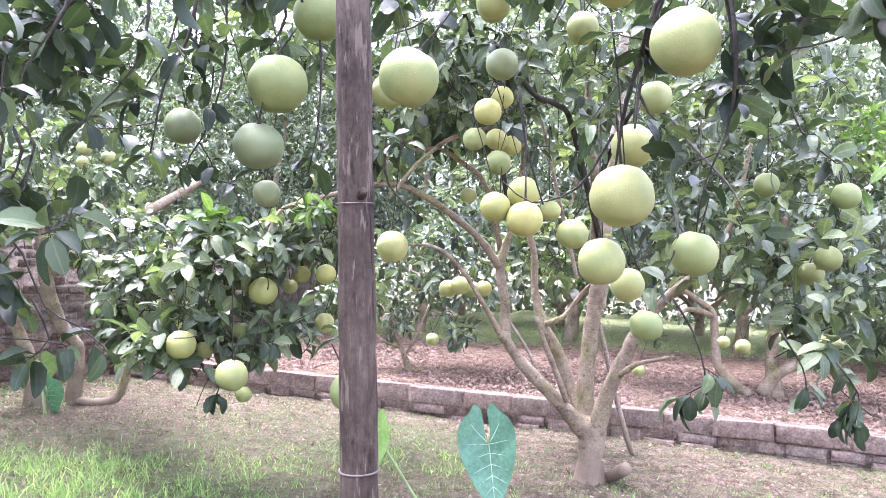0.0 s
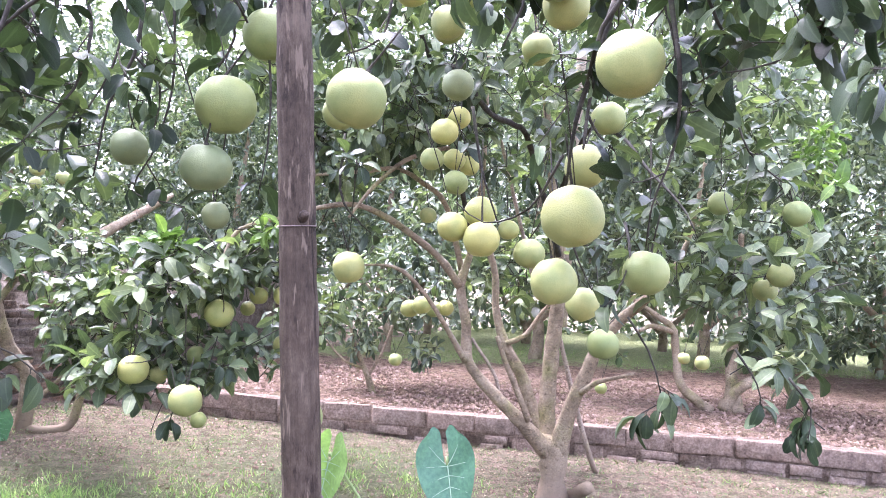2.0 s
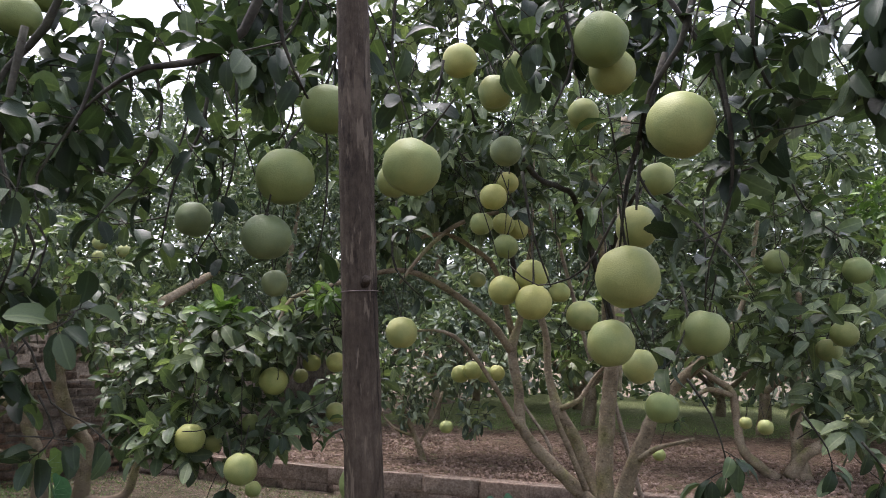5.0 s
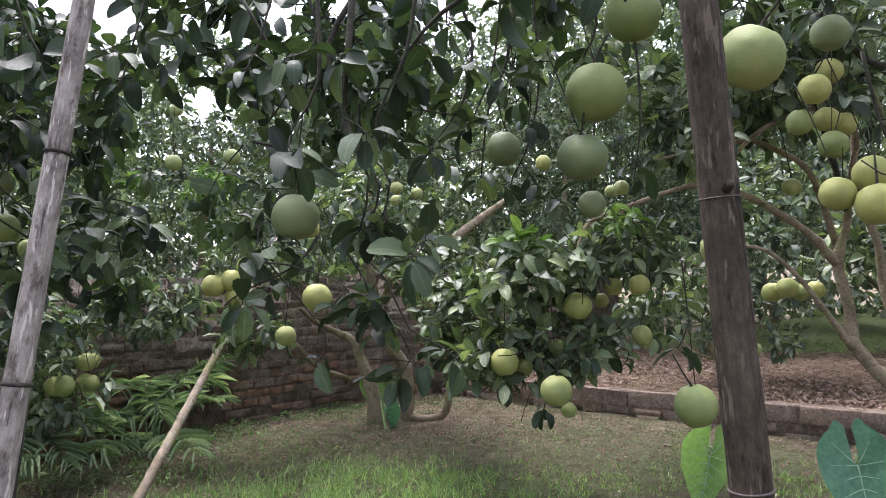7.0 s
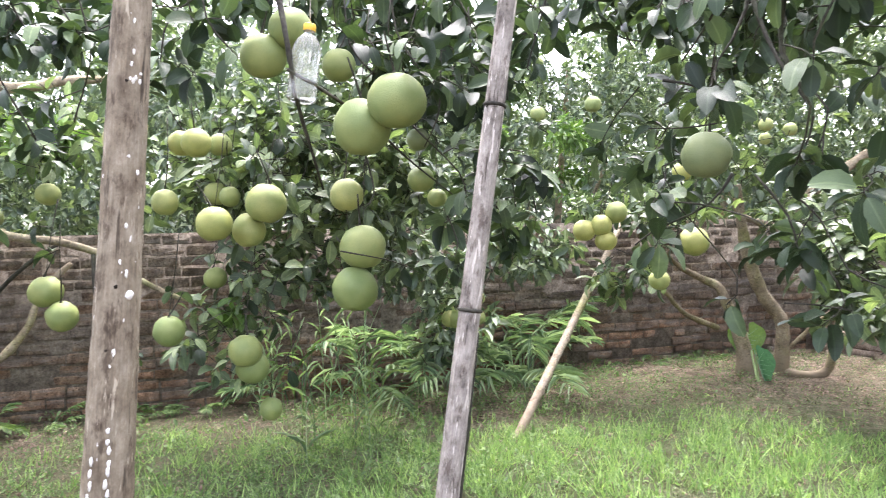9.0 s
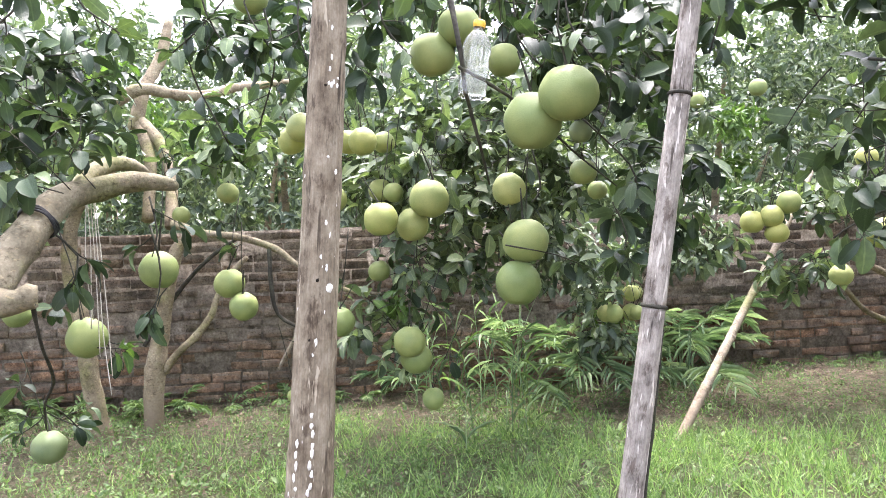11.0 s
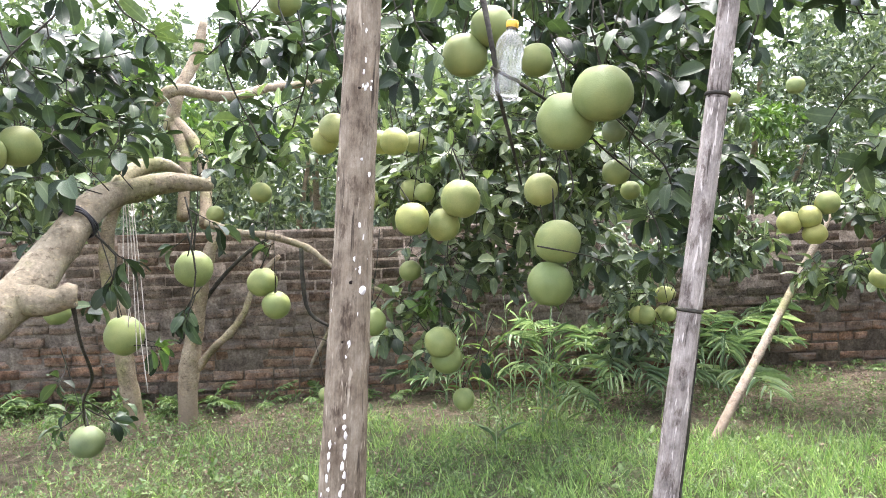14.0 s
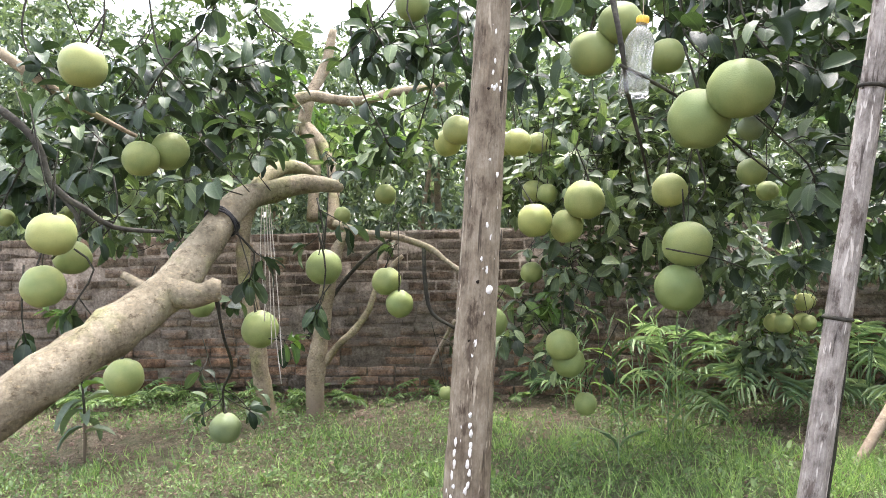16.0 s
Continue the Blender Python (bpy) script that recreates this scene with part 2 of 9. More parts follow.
def brick_material(name, dark, mid, light, vary=1.0, red=0.0):
    """Old brick; stains run on from one to the next. red: how far the lower courses have lost their grey skin."""
    m, nt, b = material(name, 0.9, 0.2)
    place = nt.nodes.new("ShaderNodeNewGeometry")
    v = place.outputs["Position"]
    info = nt.nodes.new("ShaderNodeObjectInfo")
    own = ramp(nt, info.outputs["Random"], [(0.0, (0.7, 0.68, 0.68)), (0.5, (1, 1, 1)), (1.0, (1.25, 1.12, 1.05))])
    base = ramp(nt, grain(nt, v, 16, 7, 0.7), [(0.3, dark), (0.5, mid), (0.72, light)])
    isle = nt.nodes.new("ShaderNodeNewGeometry")
    own2 = ramp(nt, isle.outputs["Random Per Island"], [(0.0, (0.72, 0.72, 0.74)), (0.5, (1, 1, 1)), (0.8, (1.2, 1.12, 1.06)), (1.0, (1.45, 1.38, 1.32))])
    own = mix(nt, vary, (1.0, 1.0, 1.0), mix(nt, 1.0, own, own2, "MULTIPLY"))
    bloom = ramp(nt, grain(nt, v, 1.7, 6, 0.7), [(0.52, (1, 1, 1)), (0.66, (1.45, 1.42, 1.4))])
    own = mix(nt, 1.0, own, bloom, "MULTIPLY")
    grime = ramp(nt, grain(nt, v, 60, 4), [(0.35, (0.65, 0.63, 0.62)), (0.65, (1.1, 1.1, 1.1))])
    colour = mix(nt, 1.0, mix(nt, 1.0, base, own, "MULTIPLY"), grime, "MULTIPLY")
    if red:
        flat = nt.nodes.new("ShaderNodeMapping")
        flat.inputs["Scale"].default_value = (0.4, 0.4, 2.2)
        nt.links.new(v, flat.inputs["Vector"])
        bare = ramp(nt, grain(nt, flat.outputs["Vector"], 2.2, 6, 0.7), [(0.46, (0, 0, 0)), (0.60, (red, red, red))])
        colour = mix(nt, bare, colour, mix(nt, 1.0, colour, (1.12, 0.95, 0.86), "MULTIPLY"))
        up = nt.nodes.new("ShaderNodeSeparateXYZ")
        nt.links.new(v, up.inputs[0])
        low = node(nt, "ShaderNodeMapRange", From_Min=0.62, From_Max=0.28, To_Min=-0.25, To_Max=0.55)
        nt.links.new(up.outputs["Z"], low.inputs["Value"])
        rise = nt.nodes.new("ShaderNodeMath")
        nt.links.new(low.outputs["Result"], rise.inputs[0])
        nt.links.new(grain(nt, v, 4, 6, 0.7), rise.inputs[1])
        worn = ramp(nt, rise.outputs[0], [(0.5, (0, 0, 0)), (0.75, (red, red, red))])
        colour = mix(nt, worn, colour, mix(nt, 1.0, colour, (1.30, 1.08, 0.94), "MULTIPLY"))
        lime = ramp(nt, grain(nt, flat.outputs["Vector"], 7.0, 6, 0.75), [(0.46, (0, 0, 0)), (0.64, (0.8, 0.8, 0.8))])
        colour = mix(nt, lime, colour, (0.215, 0.192, 0.164))
        soot = ramp(nt, grain(nt, v, 2.6, 7, 0.75), [(0.36, (0.50, 0.48, 0.46)), (0.54, (1.08, 1.07, 1.05))])
        colour = mix(nt, 1.0, colour, soot, "MULTIPLY")
        pits = ramp(nt, grain(nt, v, 85, 5, 0.75), [(0.36, (0.45, 0.42, 0.40)), (0.46, (1, 1, 1))])
        colour = mix(nt, 1.0, colour, pits, "MULTIPLY")
    nt.links.new(colour, b.inputs["Base Color"])
    relief(nt, b, grain(nt, v, 34, 8, 0.8), 1.0, 0.028)
    return m


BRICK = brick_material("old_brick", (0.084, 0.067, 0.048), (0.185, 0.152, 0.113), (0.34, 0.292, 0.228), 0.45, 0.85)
BRICK_PINK = brick_material("pinkish_brick", (0.150, 0.116, 0.090), (0.265, 0.212, 0.168), (0.40, 0.335, 0.275), 0.35)
MORTAR = brick_material("mortar", (0.105, 0.088, 0.067), (0.225, 0.192, 0.150), (0.38, 0.335, 0.272), 0.3)

MORTAR_PINK = brick_material("pinkish_mortar", (0.10, 0.076, 0.058), (0.19, 0.15, 0.116), (0.32, 0.27, 0.22), 0.2)

# ---- geometry helpers ----
def thing(name, at, label, category, group="", kind=""):
    ob = new(name)
    ob.location = at
    ob.empty_display_size = 0.1
    return tagged(ob, label, category, group, kind)


def raw_mesh(name, verts, faces, mat, smooth=True):
    """A mesh from arrays: faces is an (n, 3) or (n, 4) array, or a list of both kinds."""
    me = bpy.data.meshes.new(name)
    verts = np.asarray(verts, np.float32).reshape(-1, 3)
    groups = faces if isinstance(faces, list) else [faces]
    groups = [np.asarray(g, np.int32) for g in groups if len(g)]
    loops = np.concatenate([g.ravel() for g in groups])
    sizes = np.concatenate([np.full(len(g), g.shape[1], np.int32) for g in groups])
    me.vertices.add(len(verts))
    me.vertices.foreach_set("co", verts.ravel())
    me.loops.add(len(loops))
    me.loops.foreach_set("vertex_index", loops)
    me.polygons.add(len(sizes))
    me.polygons.foreach_set("loop_start", np.concatenate([[0], np.cumsum(sizes)[:-1]]).astype(np.int32))
    if smooth:
        me.polygons.foreach_set("use_smooth", np.ones(len(sizes), bool))
    me.update(calc_edges=True)
    me.validate()
    me.materials.append(mat)
    return me


def part(name, me, parent=None, label="", kind=""):
    """Links a mesh given in world coordinates as one object, under a thing or a part."""
    ob = new(name, me)
    if parent is not None:
        ob.parent = parent
        at = Vector((0, 0, 0))
        up = parent
        while up is not None:
            at += up.location
            up = up.parent
        ob.location = -at
    return tagged(ob, label, "", "", kind)


def smooth_line(points, step=0.05):
    """Points of a rounded line through the given ones, each with its radius as a fourth number."""
    p = np.array(points, float)
    if len(p) < 3:
        n = max(2, int(np.linalg.norm(p[1, :3] - p[0, :3]) / step))
        return p[0] + (p[1] - p[0]) * np.linspace(0, 1, n + 1)[:, None]
    q = np.concatenate([[2 * p[0] - p[1]], p, [2 * p[-1] - p[-2]]])
    out = []
    for k in range(1, len(q) - 2):
        a, b, c, d = q[k - 1:k + 3]
        n = max(2, int(np.linalg.norm(c[:3] - b[:3]) / step))
        for s in np.linspace(0, 1, n, endpoint=False):
            out.append(0.5 * (2 * b + (c - a) * s + (2 * a - 5 * b + 4 * c - d) * s * s + (3 * b - a - 3 * c + d) * s ** 3))
    out.append(p[-1])
    return np.array(out)


def tube(points, sides=8, step=0.05, rough=0.0, seed=0, caps=True):
    """Vertices and faces of a round limb along points (x, y, z, radius)."""
    rng = np.random.default_rng(seed)
    line = smooth_line(points, step)
    c, r = line[:, :3], np.maximum(line[:, 3], 0.0008)
    tan = np.gradient(c, axis=0)
    tan /= np.linalg.norm(tan, axis=1)[:, None] + 1e-9
    side = np.cross(tan[0], (0.3, 0.2, 0.9) if abs(tan[0][2]) < 0.8 else (1, 0.1, 0))
    ang = np.linspace(0, 2 * np.pi, sides, endpoint=False)
    verts = []
    for k in range(len(c)):
        side = side - tan[k] * (side @ tan[k])
        side /= np.linalg.norm(side) + 1e-9
        other = np.cross(tan[k], side)
        rr = r[k] * (1 + rough * rng.normal(0, 1, sides)) * (1 + rough * rng.normal())
        verts.append(c[k] + rr[:, None] * (np.cos(ang)[:, None] * side + np.sin(ang)[:, None] * other))
    n = len(c)
    verts = np.concatenate(verts + [c[:1], c[-1:]])
    k, s = np.meshgrid(np.arange(n - 1), np.arange(sides), indexing="ij")
    k, s, e = k.ravel(), s.ravel(), (s.ravel() + 1) % sides
    quads = np.stack([k * sides + s, k * sides + e, (k + 1) * sides + e, (k + 1) * sides + s], 1)
    a = np.arange(sides)
    ends = np.concatenate([np.stack([np.full(sides, n * sides), (a + 1) % sides, a], 1),
                           np.stack([np.full(sides, n * sides + 1), (n - 1) * sides + a, (n - 1) * sides + (a + 1) % sides], 1)])
    return verts, quads, ends if caps else ends[:0]


def joined(tubes):
    vs, qs, ts, at = [], [], [], 0
    for v, q, t in tubes:
        vs.append(v), qs.append(q + at), ts.append(t + at)
        at += len(v)
    return np.concatenate(vs), [np.concatenate(qs), np.concatenate(ts)]


def limb(tree, name, points, mat=None, sides=10, rough=0.04, seed=1, label=""):
    v, q, t = tube(points, sides, 0.045, rough, seed + int(abs(points[0][0] * 997)))
    return part(name, raw_mesh(name, v, [q, t], mat or BARK), tree, label)


# a leaf lies along +x, one long: rows are x, y, z
LEAF_FINE = (np.array([(0, 0, -.03), (.2, 0, 0), (.45, 0, .005), (.72, 0, -.03), (1, 0, -.14),
                       (.14, .15, .03), (.42, .26, .085), (.74, .235, .02), (.14, -.15, .04), (.42, -.26, .06), (.74, -.235, -.005), (.94, .12, -.10), (.94, -.12, -.085)]),
             np.array([(1, 2, 6, 5), (2, 3, 7, 6), (2, 1, 8, 9), (3, 2, 9, 10), (3, 4, 11, 7), (4, 3, 10, 12)]),
             np.array([(0, 1, 5), (1, 0, 8)]))
LEAF_LONG = (np.array([(0, 0, -.02), (.2, 0, 0), (.45, 0, .005), (.72, 0, -.03), (1, 0, -.12),
                       (.15, .12, .02), (.42, .232, .05), (.72, .205, .01), (.15, -.12, .03), (.42, -.232, .04), (.72, -.205, -.01), (.92, .105, -.08), (.92, -.105, -.07)]),
             LEAF_FINE[1], LEAF_FINE[2])
LEAF_PLAIN = (np.array([(0, 0, 0), (.45, 0, 0), (1, 0, -.07), (.28, .20, .05), (.72, .18, .03), (.28, -.20, .05), (.72, -.18, .02)]),
              np.array([(0, 1, 4, 3), (1, 0, 5, 6)]), np.array([(1, 2, 4), (2, 1, 6)]))
LEAF_LITE = (np.array([(0, 0, 0), (1, 0, -.10), (.3, .20, .06), (.72, .17, .02), (.3, -.20, .06), (.72, -.17, .02)]),
             np.array([(0, 1, 3, 2), (1, 0, 4, 5)]), np.zeros((0, 3), int))
BLADE = (np.array([(0, .5, 0), (0, -.5, 0), (.5, .4, .12), (.5, -.4, .12), (1, 0, 0)]), np.array([(0, 1, 3, 2)]), np.array([(2, 3, 4)]))


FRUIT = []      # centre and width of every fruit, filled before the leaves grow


def clear_of_fruit_view(at):
    """Which leaf places keep out of the camera's line of sight to the fruit, and out of the fruit."""
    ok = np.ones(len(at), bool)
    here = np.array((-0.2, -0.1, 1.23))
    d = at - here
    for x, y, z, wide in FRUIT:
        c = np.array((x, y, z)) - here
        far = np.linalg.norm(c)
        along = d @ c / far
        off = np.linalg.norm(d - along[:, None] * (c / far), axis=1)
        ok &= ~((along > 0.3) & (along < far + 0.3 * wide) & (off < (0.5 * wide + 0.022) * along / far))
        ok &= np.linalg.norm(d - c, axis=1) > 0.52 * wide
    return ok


def leaves(shape, at, way, up, size, width=1.0, bend=0.0, fold=0.0):
    """Copies of one leaf shape: places, directions, upper sides and lengths are arrays; bend lowers the tip, fold lifts the sides."""
    at, way, up, size = (np.asarray(a, float) for a in (at, way, up, size))
    way = way / (np.linalg.norm(way, axis=1)[:, None] + 1e-9)
    side = np.cross(up, way)
    side /= np.linalg.norm(side, axis=1)[:, None] + 1e-9
    top = np.cross(way, side)
    v0, q0, t0 = shape
    w = np.broadcast_to(np.asarray(width, float), size.shape)
    bend, fold = (np.broadcast_to(np.asarray(k, float), size.shape)[:, None, None] for k in (bend, fold))
    rise = v0[None, :, 2:3] - bend * v0[None, :, 0:1] ** 2 + fold * np.abs(v0[None, :, 1:2])
    v = at[:, None] + size[:, None, None] * (v0[None, :, 0:1] * way[:, None] + (w[:, None, None] * v0[None, :, 1:2]) * side[:, None] + rise * top[:, None])
    off = (np.arange(len(at)) * len(v0))[:, None, None]
    return v.reshape(-1, 3), (q0[None] + off).reshape(-1, 4), (t0[None] + off).reshape(-1, 3)


def with_rib(me):
    """Marks the midribs of finely shaped leaves."""
    n = len(me.vertices)
    mark = me.attributes.new("rib", "FLOAT", "POINT")
    mark.data.foreach_set("value", np.tile(np.array([1] * 5 + [0] * 8, np.float32), n // 13 + 1)[:n])
    return me


def sprays(rng, at, axis, size, count=7, droop=0.35):
    """Leaves standing round the ends of twigs: arrays for leaves()."""
    n = len(at)
    axis = axis / (np.linalg.norm(axis, axis=1)[:, None] + 1e-9)
    ref = np.where(np.abs(axis[:, 2:3]) < 0.9, (0, 0, 1), (1, 0, 0))
    a = np.cross(axis, ref)
    a /= np.linalg.norm(a, axis=1)[:, None]
    b = np.cross(axis, a)
    out = [[], [], [], []]
    start = rng.uniform(0, 6.28, n)
    for j in range(count):
        phi = start + 2.4 * j + rng.normal(0, 0.3, n)
        theta = radians(35) + radians(50) * (j / count) + rng.normal(0, 0.25, n)
        way = axis * np.cos(theta)[:, None] + (a * np.cos(phi)[:, None] + b * np.sin(phi)[:, None]) * np.sin(theta)[:, None]
        way[:, 2] -= droop * rng.uniform(0.3, 1.5, n)
        s = size * rng.uniform(0.6, 1.15, n)
        out[0].append(at - axis * (size * 1.3 * j / count)[:, None] + rng.normal(0, 0.01, (n, 3)))
        out[1].append(way)
        out[2].append(np.array((0, 0, 1.0)) + axis * 0.7 + rng.normal(0, 0.42, (n, 3)))
        out[3].append(s)
    return [np.concatenate(o) for o in out]


def crown(tree, seed, clumps, fine=False, mat=None, count=7, droop=0.22, gap=0.0, twig=True, name="crown", shape=None):
    """Leaf sprays on short twigs inside clumps (x, y, z, three radii, turn, how many, leaf length)."""
    rng = np.random.default_rng(seed)
    ats, ways, sizes, tubes = [], [], [], []
    for x, y, z, ra, rb, rc, turn, n, long in clumps:
        u = rng.normal(0, 1, (int(n * 1.6) + 4, 3))
        u /= np.linalg.norm(u, axis=1)[:, None]
        p = u * rng.uniform(0.25, 1.0, (len(u), 1)) ** 0.5
        c, s = math.cos(radians(turn)), math.sin(radians(turn))
        off = p * (ra, rb, rc)
        off = np.stack([off[:, 0] * c - off[:, 1] * s, off[:, 0] * s + off[:, 1] * c, off[:, 2]], 1)
        w = off + (x, y, z)
        keep = np.array([noise.noise(Vector(q) * 2.6 + Vector((seed, 0, 0))) > gap - 0.45 for q in w])
        off, w = off[keep][:n], w[keep][:n]
        way = off / (np.linalg.norm(off, axis=1)[:, None] + 1e-6) + rng.normal(0, 0.45, off.shape) + (0, 0, -0.15)
        ats.append(w), ways.append(way), sizes.append(long * rng.uniform(0.85, 1.15, len(w)))
    at, way, size = np.concatenate(ats), np.concatenate(ways), np.concatenate(sizes)
    way /= np.linalg.norm(way, axis=1)[:, None] + 1e-9
    sp = sprays(rng, at, way, size, count, droop)
    mid = sp[0] + 0.5 * sp[3][:, None] * sp[1] / np.linalg.norm(sp[1], axis=1)[:, None]
    ok = clear_of_fruit_view(sp[0]) & clear_of_fruit_view(mid)
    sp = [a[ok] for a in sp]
    n = len(sp[0])
    v, q, t = leaves(shape or (LEAF_LONG if fine else LEAF_LITE), *sp, width=rng.uniform(0.85, 1.2, n), bend=rng.normal(0.14, 0.14, n), fold=rng.uniform(-0.1, 0.6, n))
    me = raw_mesh(name, v, [q, t], mat or (LEAF_LIT if fine else LEAF_HAZED))
    part(name, with_rib(me) if fine else me, tree, "", "stuff")
    if twig:
        for k in np.flatnonzero(clear_of_fruit_view(at) & clear_of_fruit_view(at - way * size[:, None]) & clear_of_fruit_view(at - way * 2.2 * size[:, None])):
            a, d = at[k], way[k]
            bend = rng.normal(0, 0.06, 3)
            long = size[k] * rng.uniform(1.4, 2.6)
            tubes.append(tube([(*(a - d * long + bend), 0.003), (*(a - d * long * 0.5 + bend * 0.8), 0.0024), (*a, 0.0013)], 3 if not fine else 5, 9, 0, 0, False))
        v, f = joined(tubes)
        part("twig_mass", raw_mesh("twig_mass", v, f, TWIG), tree, "", "stuff")

# ---- setting: ground, raised bed, two brick walls ----
WALL_AT, WALL_WAY = np.array((-6.1, 0.2)), np.array((0.401, 0.916))       # high wall, along s
WALL_OUT = np.array((0.916, -0.401))                                      # towards the orchard


def kerb_y(x):
    return 5.10 - 0.31 * (x - 2.9)


LUSH = [(-3.3, 2.3, 0.6, 0.4), (-2.6, 2.8, 0.5, 0.35), (-2.15, 4.0, 0.6, 0.24), (-2.3, 2.7, 0.8, 0.55), (-3.0, 1.7, 0.9, 0.22), (-3.4, 0.9, 0.8, 0.14), (-4.2, -0.3, 1.2, 0.10), (-2.0, 3.4, 0.7, 0.30), (-1.9, 3.4, 0.6, 0.3),
        (-0.1, 4.9, 0.5, 0.32), (-1.4, 3.5, 0.7, 0.3), (-0.8, 4.8, 0.9, 0.2), (-4.4, 1.6, 0.9, 0.16)]


def lushness(x, y):
    return sum(h * np.exp(-((x - a) ** 2 + (y - b) ** 2) / (r * r)) for a, b, r, h in LUSH)


def ground_z(x, y):
    mound = 0.10 * np.exp(-(((x + 2.9) / 1.0) ** 2 + ((y - 5.0) / 1.3) ** 2))
    return mound + 0.018 * np.sin(1.7 * x + 0.6 * y) * np.sin(1.3 * y - 0.5 * x)


def sheet(name, xs, ys, height, mat, inside=None):
    gx, gy = np.meshgrid(xs, ys, indexing="ij")
    gz = height(gx, gy)
    verts = np.stack([gx, gy, gz], -1).reshape(-1, 3)
    a, b = np.meshgrid(np.arange(len(xs) - 1), np.arange(len(ys) - 1), indexing="ij")
    i = (a * len(ys) + b).ravel()
    quads = np.stack([i, i + len(ys), i + len(ys) + 1, i + 1], 1)
    if inside is not None:
        mid = verts[quads].mean(1)
        quads = quads[inside(mid[:, 0], mid[:, 1])]
    return verts, quads


near = np.arange(-10, 8.01, 0.08)
far_out = np.array([12, 18, 30, 60, 150, 400.0])
xs, ys = np.concatenate([-10 - far_out[::-1], near, 8 + far_out]), np.concatenate([-6 - far_out[::-1], np.arange(-6, 10.01, 0.08), 10 + far_out])
lumps = np.random.default_rng(3).normal(0, 0.006, (len(xs), len(ys)))
v, q = sheet("ground", xs, ys, lambda x, y: ground_z(x, y) + lumps, SOIL)
me = raw_mesh("ground", v, q, SOIL)
tint = me.attributes.new("grass", "FLOAT", "POINT")
tint.data.foreach_set("value", np.clip(lushness(v[:, 0], v[:, 1]) + 0.10, 0, 0.9).astype(np.float32))
tagged(part("ground", me), "bare pinkish-brown soil with patches of short grass", "ground", "", "structure")

bx, by = np.arange(-3.4, 9.01, 0.08), np.arange(3.3, 18.01, 0.08)
lumps = np.random.default_rng(4).normal(0, 0.012, (len(bx), len(by)))
wall_x = lambda y: WALL_AT[0] + (y - WALL_AT[1]) * WALL_WAY[0] / WALL_WAY[1]
v, q = sheet("bed", bx, by, lambda x, y: 0.205 + 0.02 * np.sin(2.1 * x) * np.sin(1.7 * y) + lumps - 0.5 * (y < kerb_y(x) + 0.06), BED,
             lambda x, y: (y > kerb_y(x) + 0.04) & (x > wall_x(y)))
me = raw_mesh("raised_bed", v, q, BED)
tint = me.attributes.new("grass", "FLOAT", "POINT")
tint.data.foreach_set("value", np.clip(0.4 * (v[:, 1] - 9.6), 0, 0.6).astype(np.float32))
me.materials.clear()
me.materials.append(SOIL_RED)
tagged(part("raised_bed", me), "raised bed of crumbly brown soil and litter", "ground", "", "structure")


def slab(a, b, half, z0, z1):
    """Box along the ground line a to b, of that half width."""
    a, b = np.array(a, float), np.array(b, float)
    w = (b - a) / np.linalg.norm(b - a)
    n = np.array((-w[1], w[0])) * half
    ring = [a - n, b - n, b + n, a + n]
    v = [(*p, z0) for p in ring] + [(*p, z1) for p in ring]
    return np.array(v), np.array([(0, 3, 2, 1), (4, 5, 6, 7), (0, 1, 5, 4), (1, 2, 6, 5), (2, 3, 7, 6), (3, 0, 4, 7)])


a, b = WALL_AT - 6.0 * WALL_WAY - 0.10 * WALL_OUT, WALL_AT + 11.0 * WALL_WAY - 0.10 * WALL_OUT
wall_west = tagged(part("wall_west", raw_mesh("wall_west", *slab(a, b, 0.094, -0.15, 1.262), MORTAR, False)), "low boundary wall of old dark red-brown bricks", "wall", "", "structure")
a, b = (-3.1, kerb_y(-3.1) + 0.09), (7.5, kerb_y(7.5) + 0.09)
wall_low = tagged(part("wall_low", raw_mesh("wall_low", *slab(a, b, 0.074, -0.1, 0.219), MORTAR_PINK, False)), "knee-low retaining wall of worn pinkish blocks", "wall", "", "structure")

# ---- leafy shoots and fruit ----
SHOOTS = {}
LONE_LEAVES = 240      # the nearest leaves of each tree are pieces of their own
LONE_LEAF = []
for bend, fold in ((0.0, 0.0), (0.16, 0.25), (0.28, -0.1), (-0.06, 0.5), (0.10, 0.4)):
    v, q, t = leaves(LEAF_FINE, [(0, 0, 0)], [(1, 0, 0)], [(0, 0, 1)], [1.0], 1.0, bend, fold)
    LONE_LEAF.append(with_rib(raw_mesh("leaf", v, [q, t], LEAF_SHADED)))


